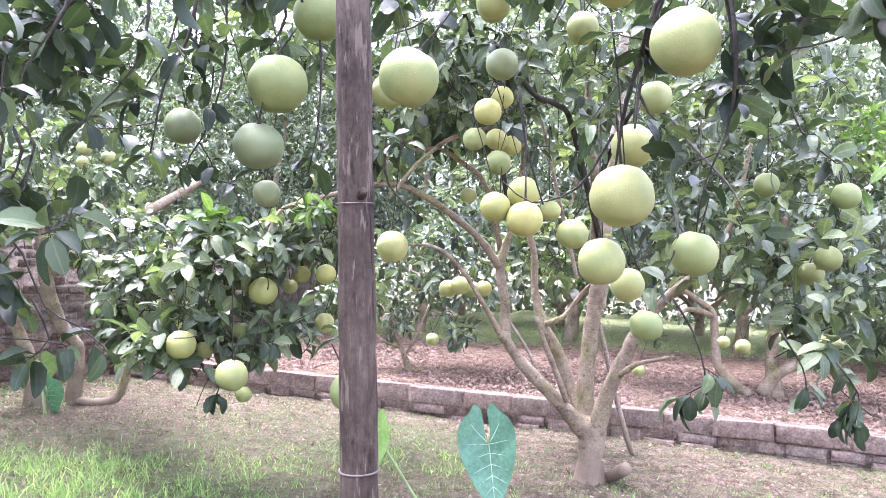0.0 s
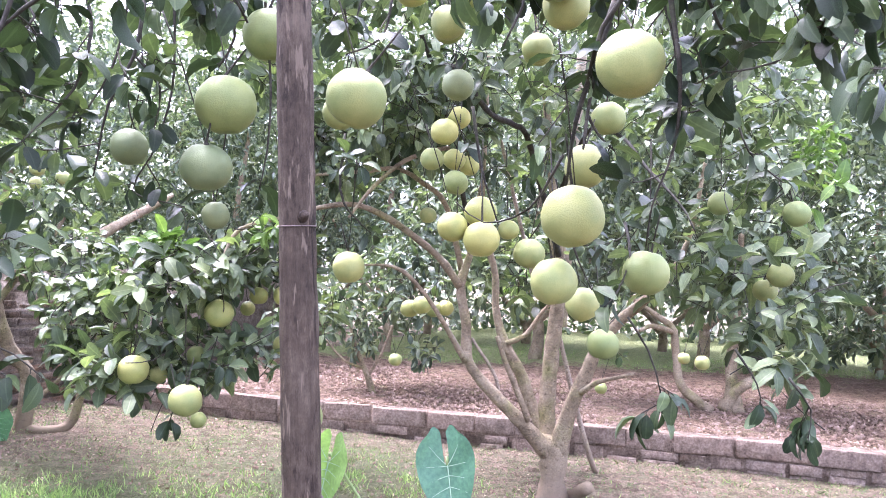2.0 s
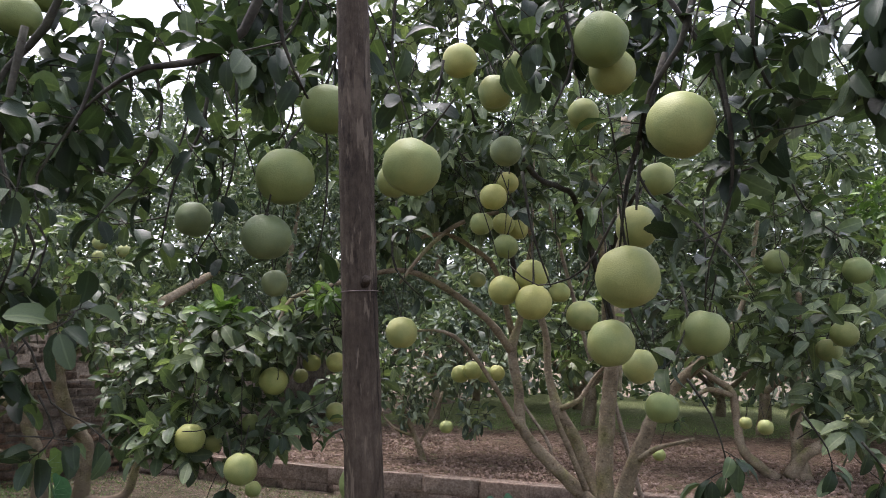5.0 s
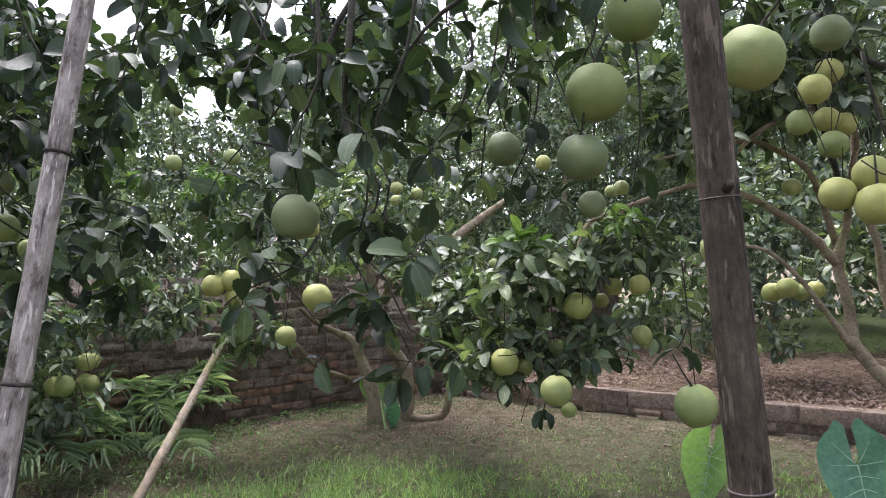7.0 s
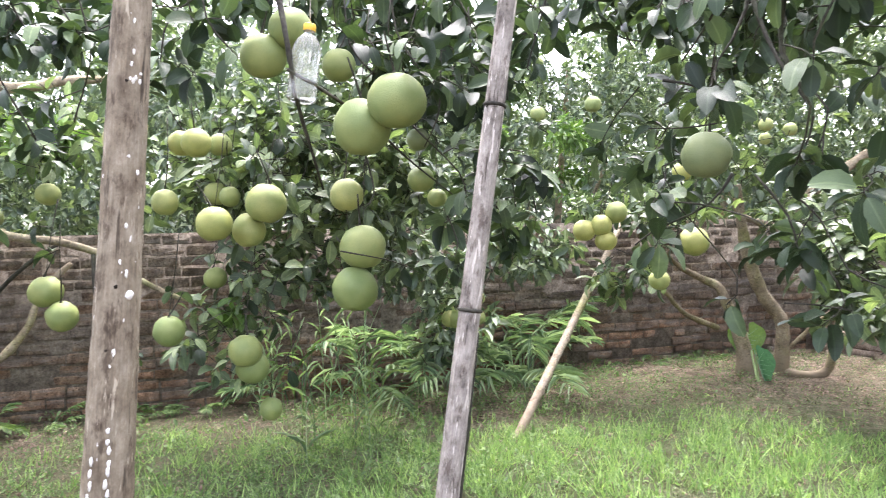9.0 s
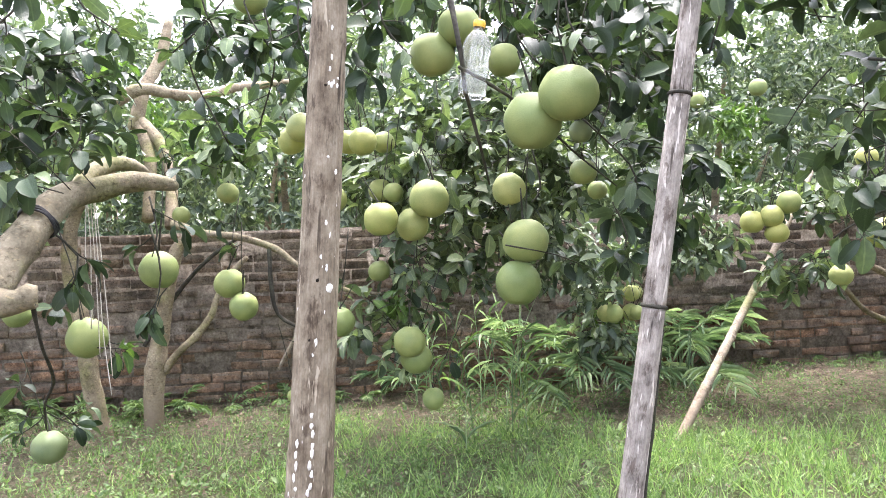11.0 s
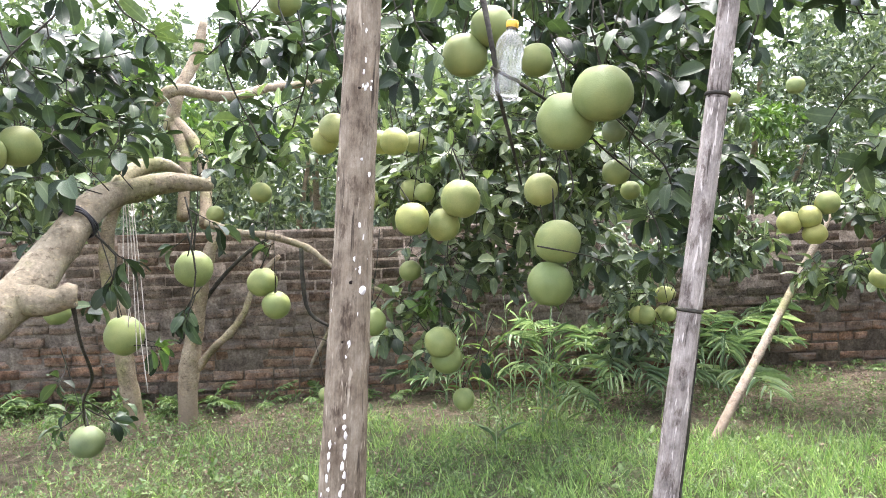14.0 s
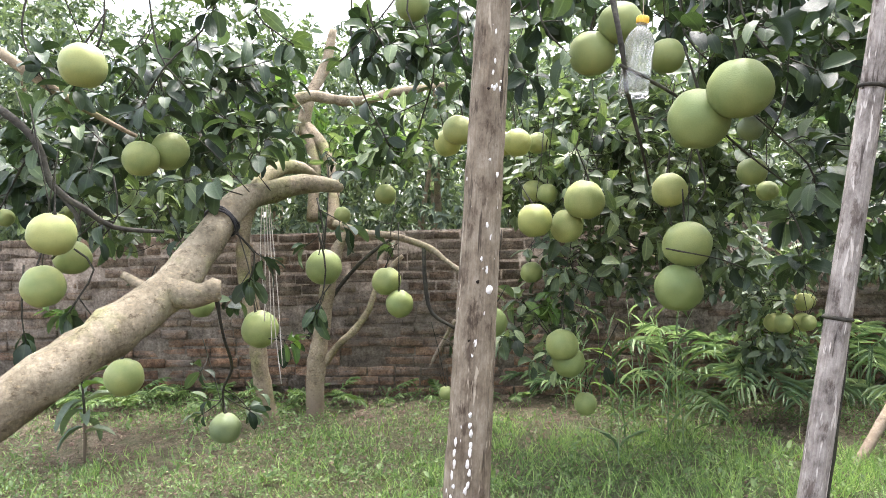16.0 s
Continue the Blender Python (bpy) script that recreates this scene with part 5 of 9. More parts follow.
shoot(bottle_tree, [(-3.07, -0.34, 2.14, 0.005), (-3.06, -0.31, 1.88, 0.005), (-3.02, -0.22, 1.75, 0.004)], 14, 0.100)
shoot(bottle_tree, [(-3.20, -0.71, 2.15, 0.005), (-3.22, -0.75, 1.95, 0.005), (-3.18, -0.66, 1.74, 0.004)], 12, 0.100)
shoot(bottle_tree, [(-3.11, -0.47, 1.46, 0.005), (-3.10, -0.46, 1.32, 0.004), (-3.12, -0.53, 1.23, 0.003)], 12, 0.110)
shoot(bottle_tree, [(-3.04, -0.59, 1.21, 0.005), (-3.01, -0.53, 1.14, 0.005), (-3.04, -0.62, 0.99, 0.004)], 12, 0.110, droop=1.0)
shoot(bottle_tree, [(-3.21, -0.77, 1.16, 0.005), (-3.20, -0.78, 0.98, 0.004), (-3.20, -0.77, 0.90, 0.003)], 4, 0.110, droop=1.0)
shoot(bottle_tree, [(-3.45, 0.34, 1.03, 0.004), (-3.46, 0.30, 0.98, 0.004), (-3.47, 0.27, 0.93, 0.002)], 16, 0.110, droop=1.0)
shoot(bottle_tree, [(-3.80, -0.10, 0.52, 0.004), (-4.03, -0.13, 0.43, 0.004), (-4.05, -0.21, 0.38, 0.003)], 12, 0.085, droop=0.5)
shoot(bottle_tree, [(-3.80, -0.10, 0.52, 0.004), (-3.99, -0.04, 0.44, 0.004), (-3.97, 0.03, 0.40, 0.003)], 12, 0.085, droop=0.5)
shoot(bottle_tree, [(-3.54, 0.06, 0.90, 0.004), (-3.52, 0.11, 0.83, 0.004), (-3.51, 0.15, 0.81, 0.002)], 8, 0.085, droop=0.4)
shoot(bottle_tree, [(-3.60, -0.11, 0.59, 0.005), (-3.78, -0.04, 0.51, 0.004), (-3.86, 0.02, 0.42, 0.003)], 5, 0.100)
shoot(bottle_tree, [(-3.44, 0.03, 0.82, 0.005), (-3.41, 0.12, 0.81, 0.003), (-3.40, 0.17, 0.80, 0.002)], 5, 0.100, mat=LEAF_YOUNG)
shoot(bottle_tree, [(-3.20, -0.72, 1.58, 0.005), (-3.22, -0.80, 1.43, 0.005), (-3.23, -0.84, 1.35, 0.003)], 14, 0.105)
shoot(bottle_tree, [(-2.06, 1.27, 2.02, 0.004), (-2.05, 1.28, 1.84, 0.004), (-1.98, 1.31, 1.71, 0.004)], 16, 0.120)
shoot(bottle_tree, [(-1.89, 1.35, 2.02, 0.004), (-1.86, 1.37, 1.90, 0.004), (-1.82, 1.39, 1.82, 0.003)], 12, 0.120)
shoot(bottle_tree, [(-1.65, 1.58, 2.06, 0.004), (-1.69, 1.56, 1.89, 0.004), (-1.75, 1.54, 1.70, 0.003)], 14, 0.110)
shoot(bottle_tree, [(-2.34, 1.35, 1.93, 0.004), (-2.28, 1.39, 1.81, 0.004), (-2.34, 1.36, 1.74, 0.003)], 14, 0.110)

wall_tree = thing("pomelo_tree", (-4.82, 0.46, 0.00), "two-stemmed pomelo tree with pale trunks before brick wall", "tree", "pomelo trees of the orchard")
limb(wall_tree, "trunk", [(-5.27, 0.52, -0.16, 0.076), (-5.26, 0.54, 0.01, 0.065), (-5.26, 0.56, 0.35, 0.063), (-5.25, 0.61, 0.64, 0.057), (-5.19, 0.65, 0.93, 0.053), (-5.12, 0.70, 1.15, 0.041), (-5.09, 0.75, 1.23, 0.026), (-5.06, 0.78, 1.30, 0.015)])
limb(wall_tree, "trunk", [(-5.30, 0.28, -0.12, 0.072), (-5.31, 0.25, 0.03, 0.060), (-5.34, 0.20, 0.37, 0.057), (-5.35, 0.18, 0.67, 0.053), (-5.38, 0.12, 1.05, 0.049), (-5.37, 0.16, 1.39, 0.034), (-5.25, 0.38, 1.68, 0.026)])
limb(wall_tree, "limb", [(-5.25, 0.61, 0.37, 0.026), (-5.16, 0.70, 0.51, 0.024), (-5.13, 0.80, 0.60, 0.024), (-5.10, 0.90, 0.74, 0.021), (-5.09, 0.93, 0.84, 0.019), (-5.06, 1.04, 1.01, 0.019), (-5.03, 1.12, 1.09, 0.014)])
limb(wall_tree, "limb", [(-4.64, 0.59, 1.31, 0.023), (-4.53, 0.73, 1.25, 0.022), (-4.42, 0.90, 1.22, 0.021), (-4.31, 1.07, 1.15, 0.019), (-4.21, 1.17, 1.05, 0.015), (-4.04, 1.37, 0.91, 0.012), (-3.87, 1.52, 0.88, 0.009), (-3.81, 1.69, 0.77, 0.005)], BOUGH)
limb(wall_tree, "limb", [(-4.32, 1.04, 1.15, 0.012), (-4.31, 1.04, 0.95, 0.012), (-4.30, 1.07, 0.78, 0.011), (-4.25, 1.19, 0.69, 0.008)], TWIG)
limb(wall_tree, "limb", [(-5.28, 0.51, 0.55, 0.013), (-5.22, 0.72, 0.88, 0.014), (-5.16, 0.91, 1.09, 0.013), (-5.09, 1.09, 1.22, 0.010)], TWIG)
limb(wall_tree, "limb", [(-6.04, 0.90, 2.85, 0.030), (-6.01, 0.83, 2.57, 0.044), (-6.00, 0.76, 2.44, 0.046), (-5.94, 0.68, 2.28, 0.046), (-5.92, 0.64, 2.14, 0.050), (-5.93, 0.62, 2.05, 0.058), (-5.91, 0.62, 2.00, 0.045)])
limb(wall_tree, "limb", [(-5.93, 0.62, 2.07, 0.040), (-5.84, 0.65, 1.98, 0.043), (-5.75, 0.66, 1.86, 0.042), (-5.66, 0.66, 1.70, 0.040), (-5.50, 0.60, 1.35, 0.040)])
limb(wall_tree, "limb", [(-5.93, 0.64, 2.09, 0.040), (-5.83, 0.69, 2.00, 0.045), (-5.73, 0.74, 1.89, 0.043), (-5.60, 0.78, 1.68, 0.040), (-5.35, 0.72, 1.30, 0.042)])
limb(wall_tree, "limb", [(-5.80, 0.36, 2.04, 0.030), (-5.74, 0.45, 2.14, 0.036), (-5.72, 0.53, 2.21, 0.041), (-5.69, 0.64, 2.26, 0.042), (-5.67, 0.77, 2.24, 0.040), (-5.64, 0.92, 2.22, 0.038), (-5.65, 1.10, 2.25, 0.036), (-5.66, 1.24, 2.30, 0.034), (-5.70, 1.44, 2.34, 0.030), (-5.74, 1.70, 2.40, 0.018)])
crown(wall_tree, 21, [(-3.75, 1.92, 1.49, 0.61, 0.50, 0.45, 71, 120, 0.105),
    (-3.77, 1.82, 1.07, 0.49, 0.40, 0.21, 71, 40, 0.100),
    (-3.77, 1.50, 0.70, 0.35, 0.40, 0.24, 71, 26, 0.100),
    (-4.39, 1.61, 1.61, 0.44, 0.50, 0.38, 71, 56, 0.105),
    (-3.58, 2.40, 1.51, 0.36, 0.50, 0.30, 71, 60, 0.105),
    (-5.03, 1.02, 1.85, 0.52, 0.60, 0.34, 71, 30, 0.110),
    (-5.48, 0.23, 1.85, 0.55, 0.60, 0.36, 71, 44, 0.110),
    (-4.05, 2.28, 1.92, 0.80, 0.50, 0.37, 71, 120, 0.110),
    (-5.34, -0.50, 1.51, 0.79, 0.60, 0.39, 71, 120, 0.110)], fine=True)
crown(wall_tree, 22, [(-5.06, 1.00, 1.80, 0.26, 0.30, 0.17, 71, 30, 0.110),
    (-3.67, 1.49, 0.85, 0.07, 0.10, 0.05, 71, 3, 0.100),
    (-5.50, 0.31, 2.29, 0.31, 0.30, 0.19, 71, 14, 0.100)], fine=True, mat=LEAF_YOUNG, name="young_leaves")

corner_tree = thing("pomelo_tree", (-2.71, 5.43, 0.00), "pomelo tree with reddish-brown bent trunks in bare soil", "tree", "pomelo trees of the orchard")
limb(corner_tree, "trunk", [(-2.72, 5.40, -0.11, 0.085), (-2.71, 5.39, -0.03, 0.073), (-2.68, 5.40, 0.11, 0.060), (-2.66, 5.40, 0.31, 0.052), (-2.67, 5.39, 0.50, 0.047), (-2.75, 5.30, 0.66, 0.047), (-2.81, 5.21, 0.92, 0.047), (-2.83, 5.14, 1.19, 0.038), (-2.83, 5.07, 1.50, 0.025)])
limb(corner_tree, "trunk", [(-2.86, 5.23, -0.04, 0.112), (-2.85, 5.23, 0.05, 0.098), (-2.86, 5.22, 0.22, 0.065), (-2.91, 5.19, 0.43, 0.051), (-2.97, 5.16, 0.61, 0.042), (-3.02, 5.13, 0.74, 0.036), (-3.11, 5.09, 0.79, 0.030), (-3.11, 4.76, 0.90, 0.018), (-3.06, 4.46, 1.02, 0.012)])
limb(corner_tree, "limb", [(-2.68, 5.40, 0.09, 0.039), (-2.53, 5.41, 0.08, 0.034), (-2.39, 5.47, 0.11, 0.034), (-2.33, 5.48, 0.27, 0.030), (-2.30, 5.49, 0.54, 0.021)])
limb(corner_tree, "limb", [(-2.65, 5.41, 0.24, 0.017), (-2.47, 5.42, 0.43, 0.015), (-2.28, 5.44, 0.61, 0.013), (-2.07, 5.41, 0.82, 0.008)])
limb(corner_tree, "limb", [(-2.83, 5.20, 0.96, 0.025), (-2.72, 5.24, 1.19, 0.025), (-2.86, 5.17, 1.28, 0.023), (-2.92, 5.14, 1.46, 0.013)])
limb(corner_tree, "limb", [(-3.23, 4.41, 0.87, 0.021), (-3.01, 4.33, 0.78, 0.015), (-3.00, 4.59, 0.59, 0.018), (-2.97, 5.01, 0.44, 0.022)])
crown(corner_tree, 31, [(-3.02, 4.15, 1.33, 0.58, 0.60, 0.16, 26, 60, 0.100),
    (-2.23, 4.99, 1.28, 0.46, 0.50, 0.25, 26, 60, 0.100),
    (-2.93, 3.76, 0.89, 0.25, 0.30, 0.14, 26, 18, 0.100),
    (-1.77, 4.33, 0.95, 0.32, 0.50, 0.32, 26, 80, 0.105),
    (-2.91, 5.31, 1.76, 0.79, 0.60, 0.42, 26, 120, 0.110)], fine=True)

bed_tree_a = thing("pomelo_tree", (3.03, 6.58, 0.22), "pomelo tree with thick pale low fork on raised bed", "tree", "pomelo trees on the raised bed")
limb(bed_tree_a, "trunk", [(3.06, 6.62, 0.19, 0.114), (3.06, 6.64, 0.36, 0.067), (3.05, 6.66, 0.62, 0.050), (3.07, 6.66, 0.93, 0.047), (3.09, 6.65, 1.34, 0.037), (3.11, 6.64, 1.86, 0.026)])
limb(bed_tree_a, "limb", [(2.97, 6.62, 0.21, 0.066), (3.05, 6.57, 0.39, 0.051), (3.16, 6.52, 0.49, 0.047), (3.27, 6.51, 0.56, 0.044), (3.26, 6.51, 0.70, 0.033), (3.30, 6.51, 0.90, 0.022)])
crown(bed_tree_a, 41, [(3.26, 6.59, 1.61, 1.18, 0.90, 0.56, 0, 210, 0.110),
    (3.18, 6.97, 2.71, 1.42, 0.90, 0.65, 0, 260, 0.110),
    (3.88, 7.35, 3.80, 1.38, 0.90, 0.69, 0, 220, 0.110)])

bed_tree_b = thing("pomelo_tree", (2.76, 6.55, 0.22), "pomelo tree with slanting forked trunk on raised bed", "tree", "pomelo trees on the raised bed")
limb(bed_tree_b, "trunk", [(2.82, 6.57, 0.20, 0.055), (2.69, 6.57, 0.30, 0.046), (2.54, 6.57, 0.45, 0.040), (2.49, 6.56, 0.70, 0.037), (2.46, 6.56, 0.93, 0.033), (2.34, 6.56, 1.03, 0.026), (2.10, 6.60, 1.19, 0.018)])
limb(bed_tree_b, "limb", [(2.47, 6.56, 0.91, 0.026), (2.25, 6.51, 0.96, 0.022), (2.10, 6.41, 0.92, 0.014)])
crown(bed_tree_b, 42, [(2.09, 6.99, 1.61, 0.93, 0.80, 0.49, 0, 150, 0.110),
    (2.04, 7.37, 2.66, 1.38, 0.90, 0.69, 0, 240, 0.110),
    (1.91, 7.75, 3.82, 1.46, 0.90, 0.73, 0, 220, 0.110)])

bed_tree_c = thing("pomelo_tree", (-0.26, 6.70, 0.22), "small pomelo tree with thin dry branches on raised bed", "tree", "pomelo trees on the raised bed")
limb(bed_tree_c, "trunk", [(-0.25, 6.92, 0.15, 0.039), (-0.30, 6.92, 0.33, 0.031), (-0.36, 6.92, 0.46, 0.025), (-0.47, 6.91, 0.72, 0.016), (-0.51, 6.91, 1.04, 0.012)])
limb(bed_tree_c, "limb", [(-0.31, 6.92, 0.36, 0.017), (-0.19, 6.91, 0.58, 0.013), (-0.10, 6.91, 0.85, 0.010)])
limb(bed_tree_c, "limb", [(-0.34, 6.92, 0.43, 0.016), (-0.54, 6.92, 0.50, 0.012), (-0.74, 6.91, 0.71, 0.008)])
crown(bed_tree_c, 43, [(-0.01, 7.00, 1.23, 0.82, 0.70, 0.44, 0, 120, 0.110),
    (0.24, 7.01, 0.59, 0.19, 0.20, 0.14, 0, 7, 0.120),
    (-0.48, 7.01, 0.82, 0.38, 0.40, 0.33, 0, 35, 0.100),
    (0.49, 7.59, 1.79, 0.89, 0.80, 0.65, 0, 130, 0.115)])

low_bush = thing("pomelo_tree", (-4.24, 3.62, 0.00), "low pomelo bush with small fruits against the wall", "tree", "pomelo trees of the orchard")
limb(low_bush, "trunk", [(-4.08, 3.35, -0.05, 0.016), (-4.02, 3.32, 0.25, 0.014), (-3.88, 3.26, 0.51, 0.011), (-3.79, 3.22, 0.76, 0.007)])
crown(low_bush, 51, [(-3.73, 3.09, 0.70, 0.36, 0.35, 0.20, 60, 36, 0.090),
    (-3.79, 3.80, 1.07, 0.47, 0.40, 0.23, 60, 80, 0.100),
    (-3.93, 2.77, 1.08, 0.43, 0.40, 0.29, 60, 70, 0.100)])
crown(low_bush, 52, [(-4.12, 3.30, 0.80, 0.26, 0.26, 0.14, 60, 22, 0.095), (-3.95, 3.15, 0.48, 0.26, 0.26, 0.12, 60, 18, 0.100)])
crown(low_bush, 53, [(-4.20, 3.55, 0.97, 0.16, 0.16, 0.10, 60, 14, 0.090), (-3.98, 3.22, 0.62, 0.22, 0.20, 0.07, 60, 7, 0.085)], mat=LEAF_YOUNG, twig=False, name="young_leaves")
crown(main_tree, 13, [(0.99, 3.58, 2.73, 0.73, 0.80, 0.34, 7, 45, 0.110),
    (-0.13, 4.02, 3.03, 0.72, 0.80, 0.39, 7, 95, 0.120),
    (0.52, 4.05, 3.43, 0.98, 0.80, 0.39, 7, 80, 0.120),
    (1.73, 4.10, 2.47, 0.50, 0.70, 0.50, 7, 36, 0.105),
    (-0.85, 4.37, 2.80, 0.54, 0.70, 0.54, 7, 90, 0.110),
    (0.79, 5.20, 1.40, 0.49, 0.50, 0.36, 0, 60, 0.110),
    (-0.60, 4.81, 1.02, 0.34, 0.40, 0.26, 0, 40, 0.100)], fine=True)
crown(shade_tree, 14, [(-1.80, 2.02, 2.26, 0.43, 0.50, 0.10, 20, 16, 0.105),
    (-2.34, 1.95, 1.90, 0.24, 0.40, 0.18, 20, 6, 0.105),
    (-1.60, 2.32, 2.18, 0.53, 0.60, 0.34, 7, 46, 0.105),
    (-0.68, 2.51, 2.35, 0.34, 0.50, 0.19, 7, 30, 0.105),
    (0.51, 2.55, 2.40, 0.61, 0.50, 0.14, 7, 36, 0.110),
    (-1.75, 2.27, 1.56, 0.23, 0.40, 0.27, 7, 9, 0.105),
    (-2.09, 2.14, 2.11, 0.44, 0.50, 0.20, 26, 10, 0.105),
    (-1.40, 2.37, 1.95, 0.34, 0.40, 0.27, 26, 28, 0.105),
    (-1.45, 2.59, 1.79, 0.28, 0.40, 0.34, 0, 4, 0.105)], fine=True, mat=LEAF_SHADED, shape=LEAF_FINE)
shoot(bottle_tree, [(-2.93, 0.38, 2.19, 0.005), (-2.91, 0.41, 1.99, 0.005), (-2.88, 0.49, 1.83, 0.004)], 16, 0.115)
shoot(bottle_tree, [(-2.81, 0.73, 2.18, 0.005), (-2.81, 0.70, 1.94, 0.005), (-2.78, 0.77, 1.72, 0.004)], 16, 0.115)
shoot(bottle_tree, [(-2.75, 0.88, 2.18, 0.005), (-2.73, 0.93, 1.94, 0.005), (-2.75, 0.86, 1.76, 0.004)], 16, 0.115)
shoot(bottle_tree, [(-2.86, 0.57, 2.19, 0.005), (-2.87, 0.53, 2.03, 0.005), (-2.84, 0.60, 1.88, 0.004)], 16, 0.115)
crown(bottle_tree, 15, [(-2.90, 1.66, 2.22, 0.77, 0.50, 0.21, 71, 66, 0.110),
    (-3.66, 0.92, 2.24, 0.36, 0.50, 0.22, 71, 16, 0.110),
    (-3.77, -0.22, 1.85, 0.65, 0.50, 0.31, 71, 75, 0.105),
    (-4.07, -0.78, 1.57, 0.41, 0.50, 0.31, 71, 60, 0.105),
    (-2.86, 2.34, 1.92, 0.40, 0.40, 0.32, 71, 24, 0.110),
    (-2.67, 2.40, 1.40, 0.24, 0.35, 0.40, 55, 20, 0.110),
    (-2.69, 2.05, 1.97, 0.37, 0.40, 0.30, 55, 15, 0.110)], fine=True, mat=LEAF_SHADED, shape=LEAF_FINE)

row_tree_1 = thing("pomelo_tree", (-2.40, 10.20, 0.22), "leafy pomelo tree in the dense orchard row behind", "tree", "orchard row behind")
limb(row_tree_1, "trunk", [(-2.40, 10.20, 0.17, 0.10), (-2.35, 10.20, 0.72, 0.075), (-2.50, 10.30, 1.32, 0.05), (-2.20, 10.20, 4.12, 0.02)])
limb(row_tree_1, "limb", [(-2.40, 10.20, 0.72, 0.05), (-1.90, 9.90, 1.32, 0.035), (-1.50, 9.90, 2.12, 0.015)])
limb(row_tree_1, "limb", [(-2.40, 10.20, 0.82, 0.05), (-2.90, 10.40, 1.42, 0.035), (-3.30, 10.50, 2.22, 0.015)])
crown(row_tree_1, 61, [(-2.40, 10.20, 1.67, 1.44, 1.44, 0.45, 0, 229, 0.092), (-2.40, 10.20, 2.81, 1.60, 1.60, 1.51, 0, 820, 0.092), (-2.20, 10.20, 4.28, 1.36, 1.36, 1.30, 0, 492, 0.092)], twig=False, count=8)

row_tree_2 = thing("pomelo_tree", (-0.30, 10.80, 0.22), "leafy pomelo tree in the dense orchard row behind", "tree", "orchard row behind")
limb(row_tree_2, "trunk", [(-0.30, 10.80, 0.17, 0.10), (-0.25, 10.80, 0.72, 0.075), (-0.40, 10.90, 1.32, 0.05), (-0.10, 10.80, 4.27, 0.02)])
limb(row_tree_2, "limb", [(-0.30, 10.80, 0.72, 0.05), (0.20, 10.50, 1.32, 0.035), (0.60, 10.50, 2.12, 0.015)])
limb(row_tree_2, "limb", [(-0.30, 10.80, 0.82, 0.05), (-0.80, 11.00, 1.42, 0.035), (-1.20, 11.10, 2.22, 0.015)])
crown(row_tree_2, 62, [(-0.30, 10.80, 1.67, 1.44, 1.44, 0.45, 0, 229, 0.092), (-0.30, 10.80, 2.90, 1.60, 1.60, 1.58, 0, 820, 0.092), (-0.10, 10.80, 4.43, 1.36, 1.36, 1.35, 0, 492, 0.092)], twig=False, count=8)

row_tree_3 = thing("pomelo_tree", (1.90, 10.60, 0.22), "leafy pomelo tree in the dense orchard row behind", "tree", "orchard row behind")
limb(row_tree_3, "trunk", [(1.90, 10.60, 0.17, 0.10), (1.95, 10.60, 0.72, 0.075), (1.80, 10.70, 1.32, 0.05), (2.10, 10.60, 4.19, 0.02)])
limb(row_tree_3, "limb", [(1.90, 10.60, 0.72, 0.05), (2.40, 10.30, 1.32, 0.035), (2.80, 10.30, 2.12, 0.015)])
limb(row_tree_3, "limb", [(1.90, 10.60, 0.82, 0.05), (1.40, 10.80, 1.42, 0.035), (1.00, 10.90, 2.22, 0.015)])
crown(row_tree_3, 63, [(1.90, 10.60, 1.67, 1.44, 1.44, 0.45, 0, 229, 0.092), (1.90, 10.60, 2.85, 1.60, 1.60, 1.55, 0, 820, 0.092), (2.10, 10.60, 4.35, 1.36, 1.36, 1.32, 0, 492, 0.092)], twig=False, count=8)

row_tree_4 = thing("pomelo_tree", (4.20, 10.20, 0.22), "leafy pomelo tree in the dense orchard row behind", "tree", "orchard row behind")
limb(row_tree_4, "trunk", [(4.20, 10.20, 0.17, 0.10), (4.25, 10.20, 0.72, 0.075), (4.10, 10.30, 1.32, 0.05), (4.40, 10.20, 4.19, 0.02)])
limb(row_tree_4, "limb", [(4.20, 10.20, 0.72, 0.05), (4.70, 9.90, 1.32, 0.035), (5.10, 9.90, 2.12, 0.015)])
limb(row_tree_4, "limb", [(4.20, 10.20, 0.82, 0.05), (3.70, 10.40, 1.42, 0.035), (3.30, 10.50, 2.22, 0.015)])
crown(row_tree_4, 64, [(4.20, 10.20, 1.67, 1.44, 1.44, 0.45, 0, 229, 0.092), (4.20, 10.20, 2.85, 1.60, 1.60, 1.55, 0, 820, 0.092), (4.40, 10.20, 4.35, 1.36, 1.36, 1.32, 0, 492, 0.092)], twig=False, count=8)

row_tree_5 = thing("pomelo_tree", (6.00, 8.60, 0.22), "leafy pomelo tree in the dense orchard row behind", "tree", "orchard row behind")
limb(row_tree_5, "trunk", [(6.00, 8.60, 0.17, 0.10), (6.05, 8.60, 0.72, 0.075), (5.90, 8.70, 1.32, 0.05), (6.20, 8.60, 3.82, 0.02)])
limb(row_tree_5, "limb", [(6.00, 8.60, 0.72, 0.05), (6.50, 8.30, 1.32, 0.035), (6.90, 8.30, 2.12, 0.015)])
limb(row_tree_5, "limb", [(6.00, 8.60, 0.82, 0.05), (5.50, 8.80, 1.42, 0.035), (5.10, 8.90, 2.22, 0.015)])
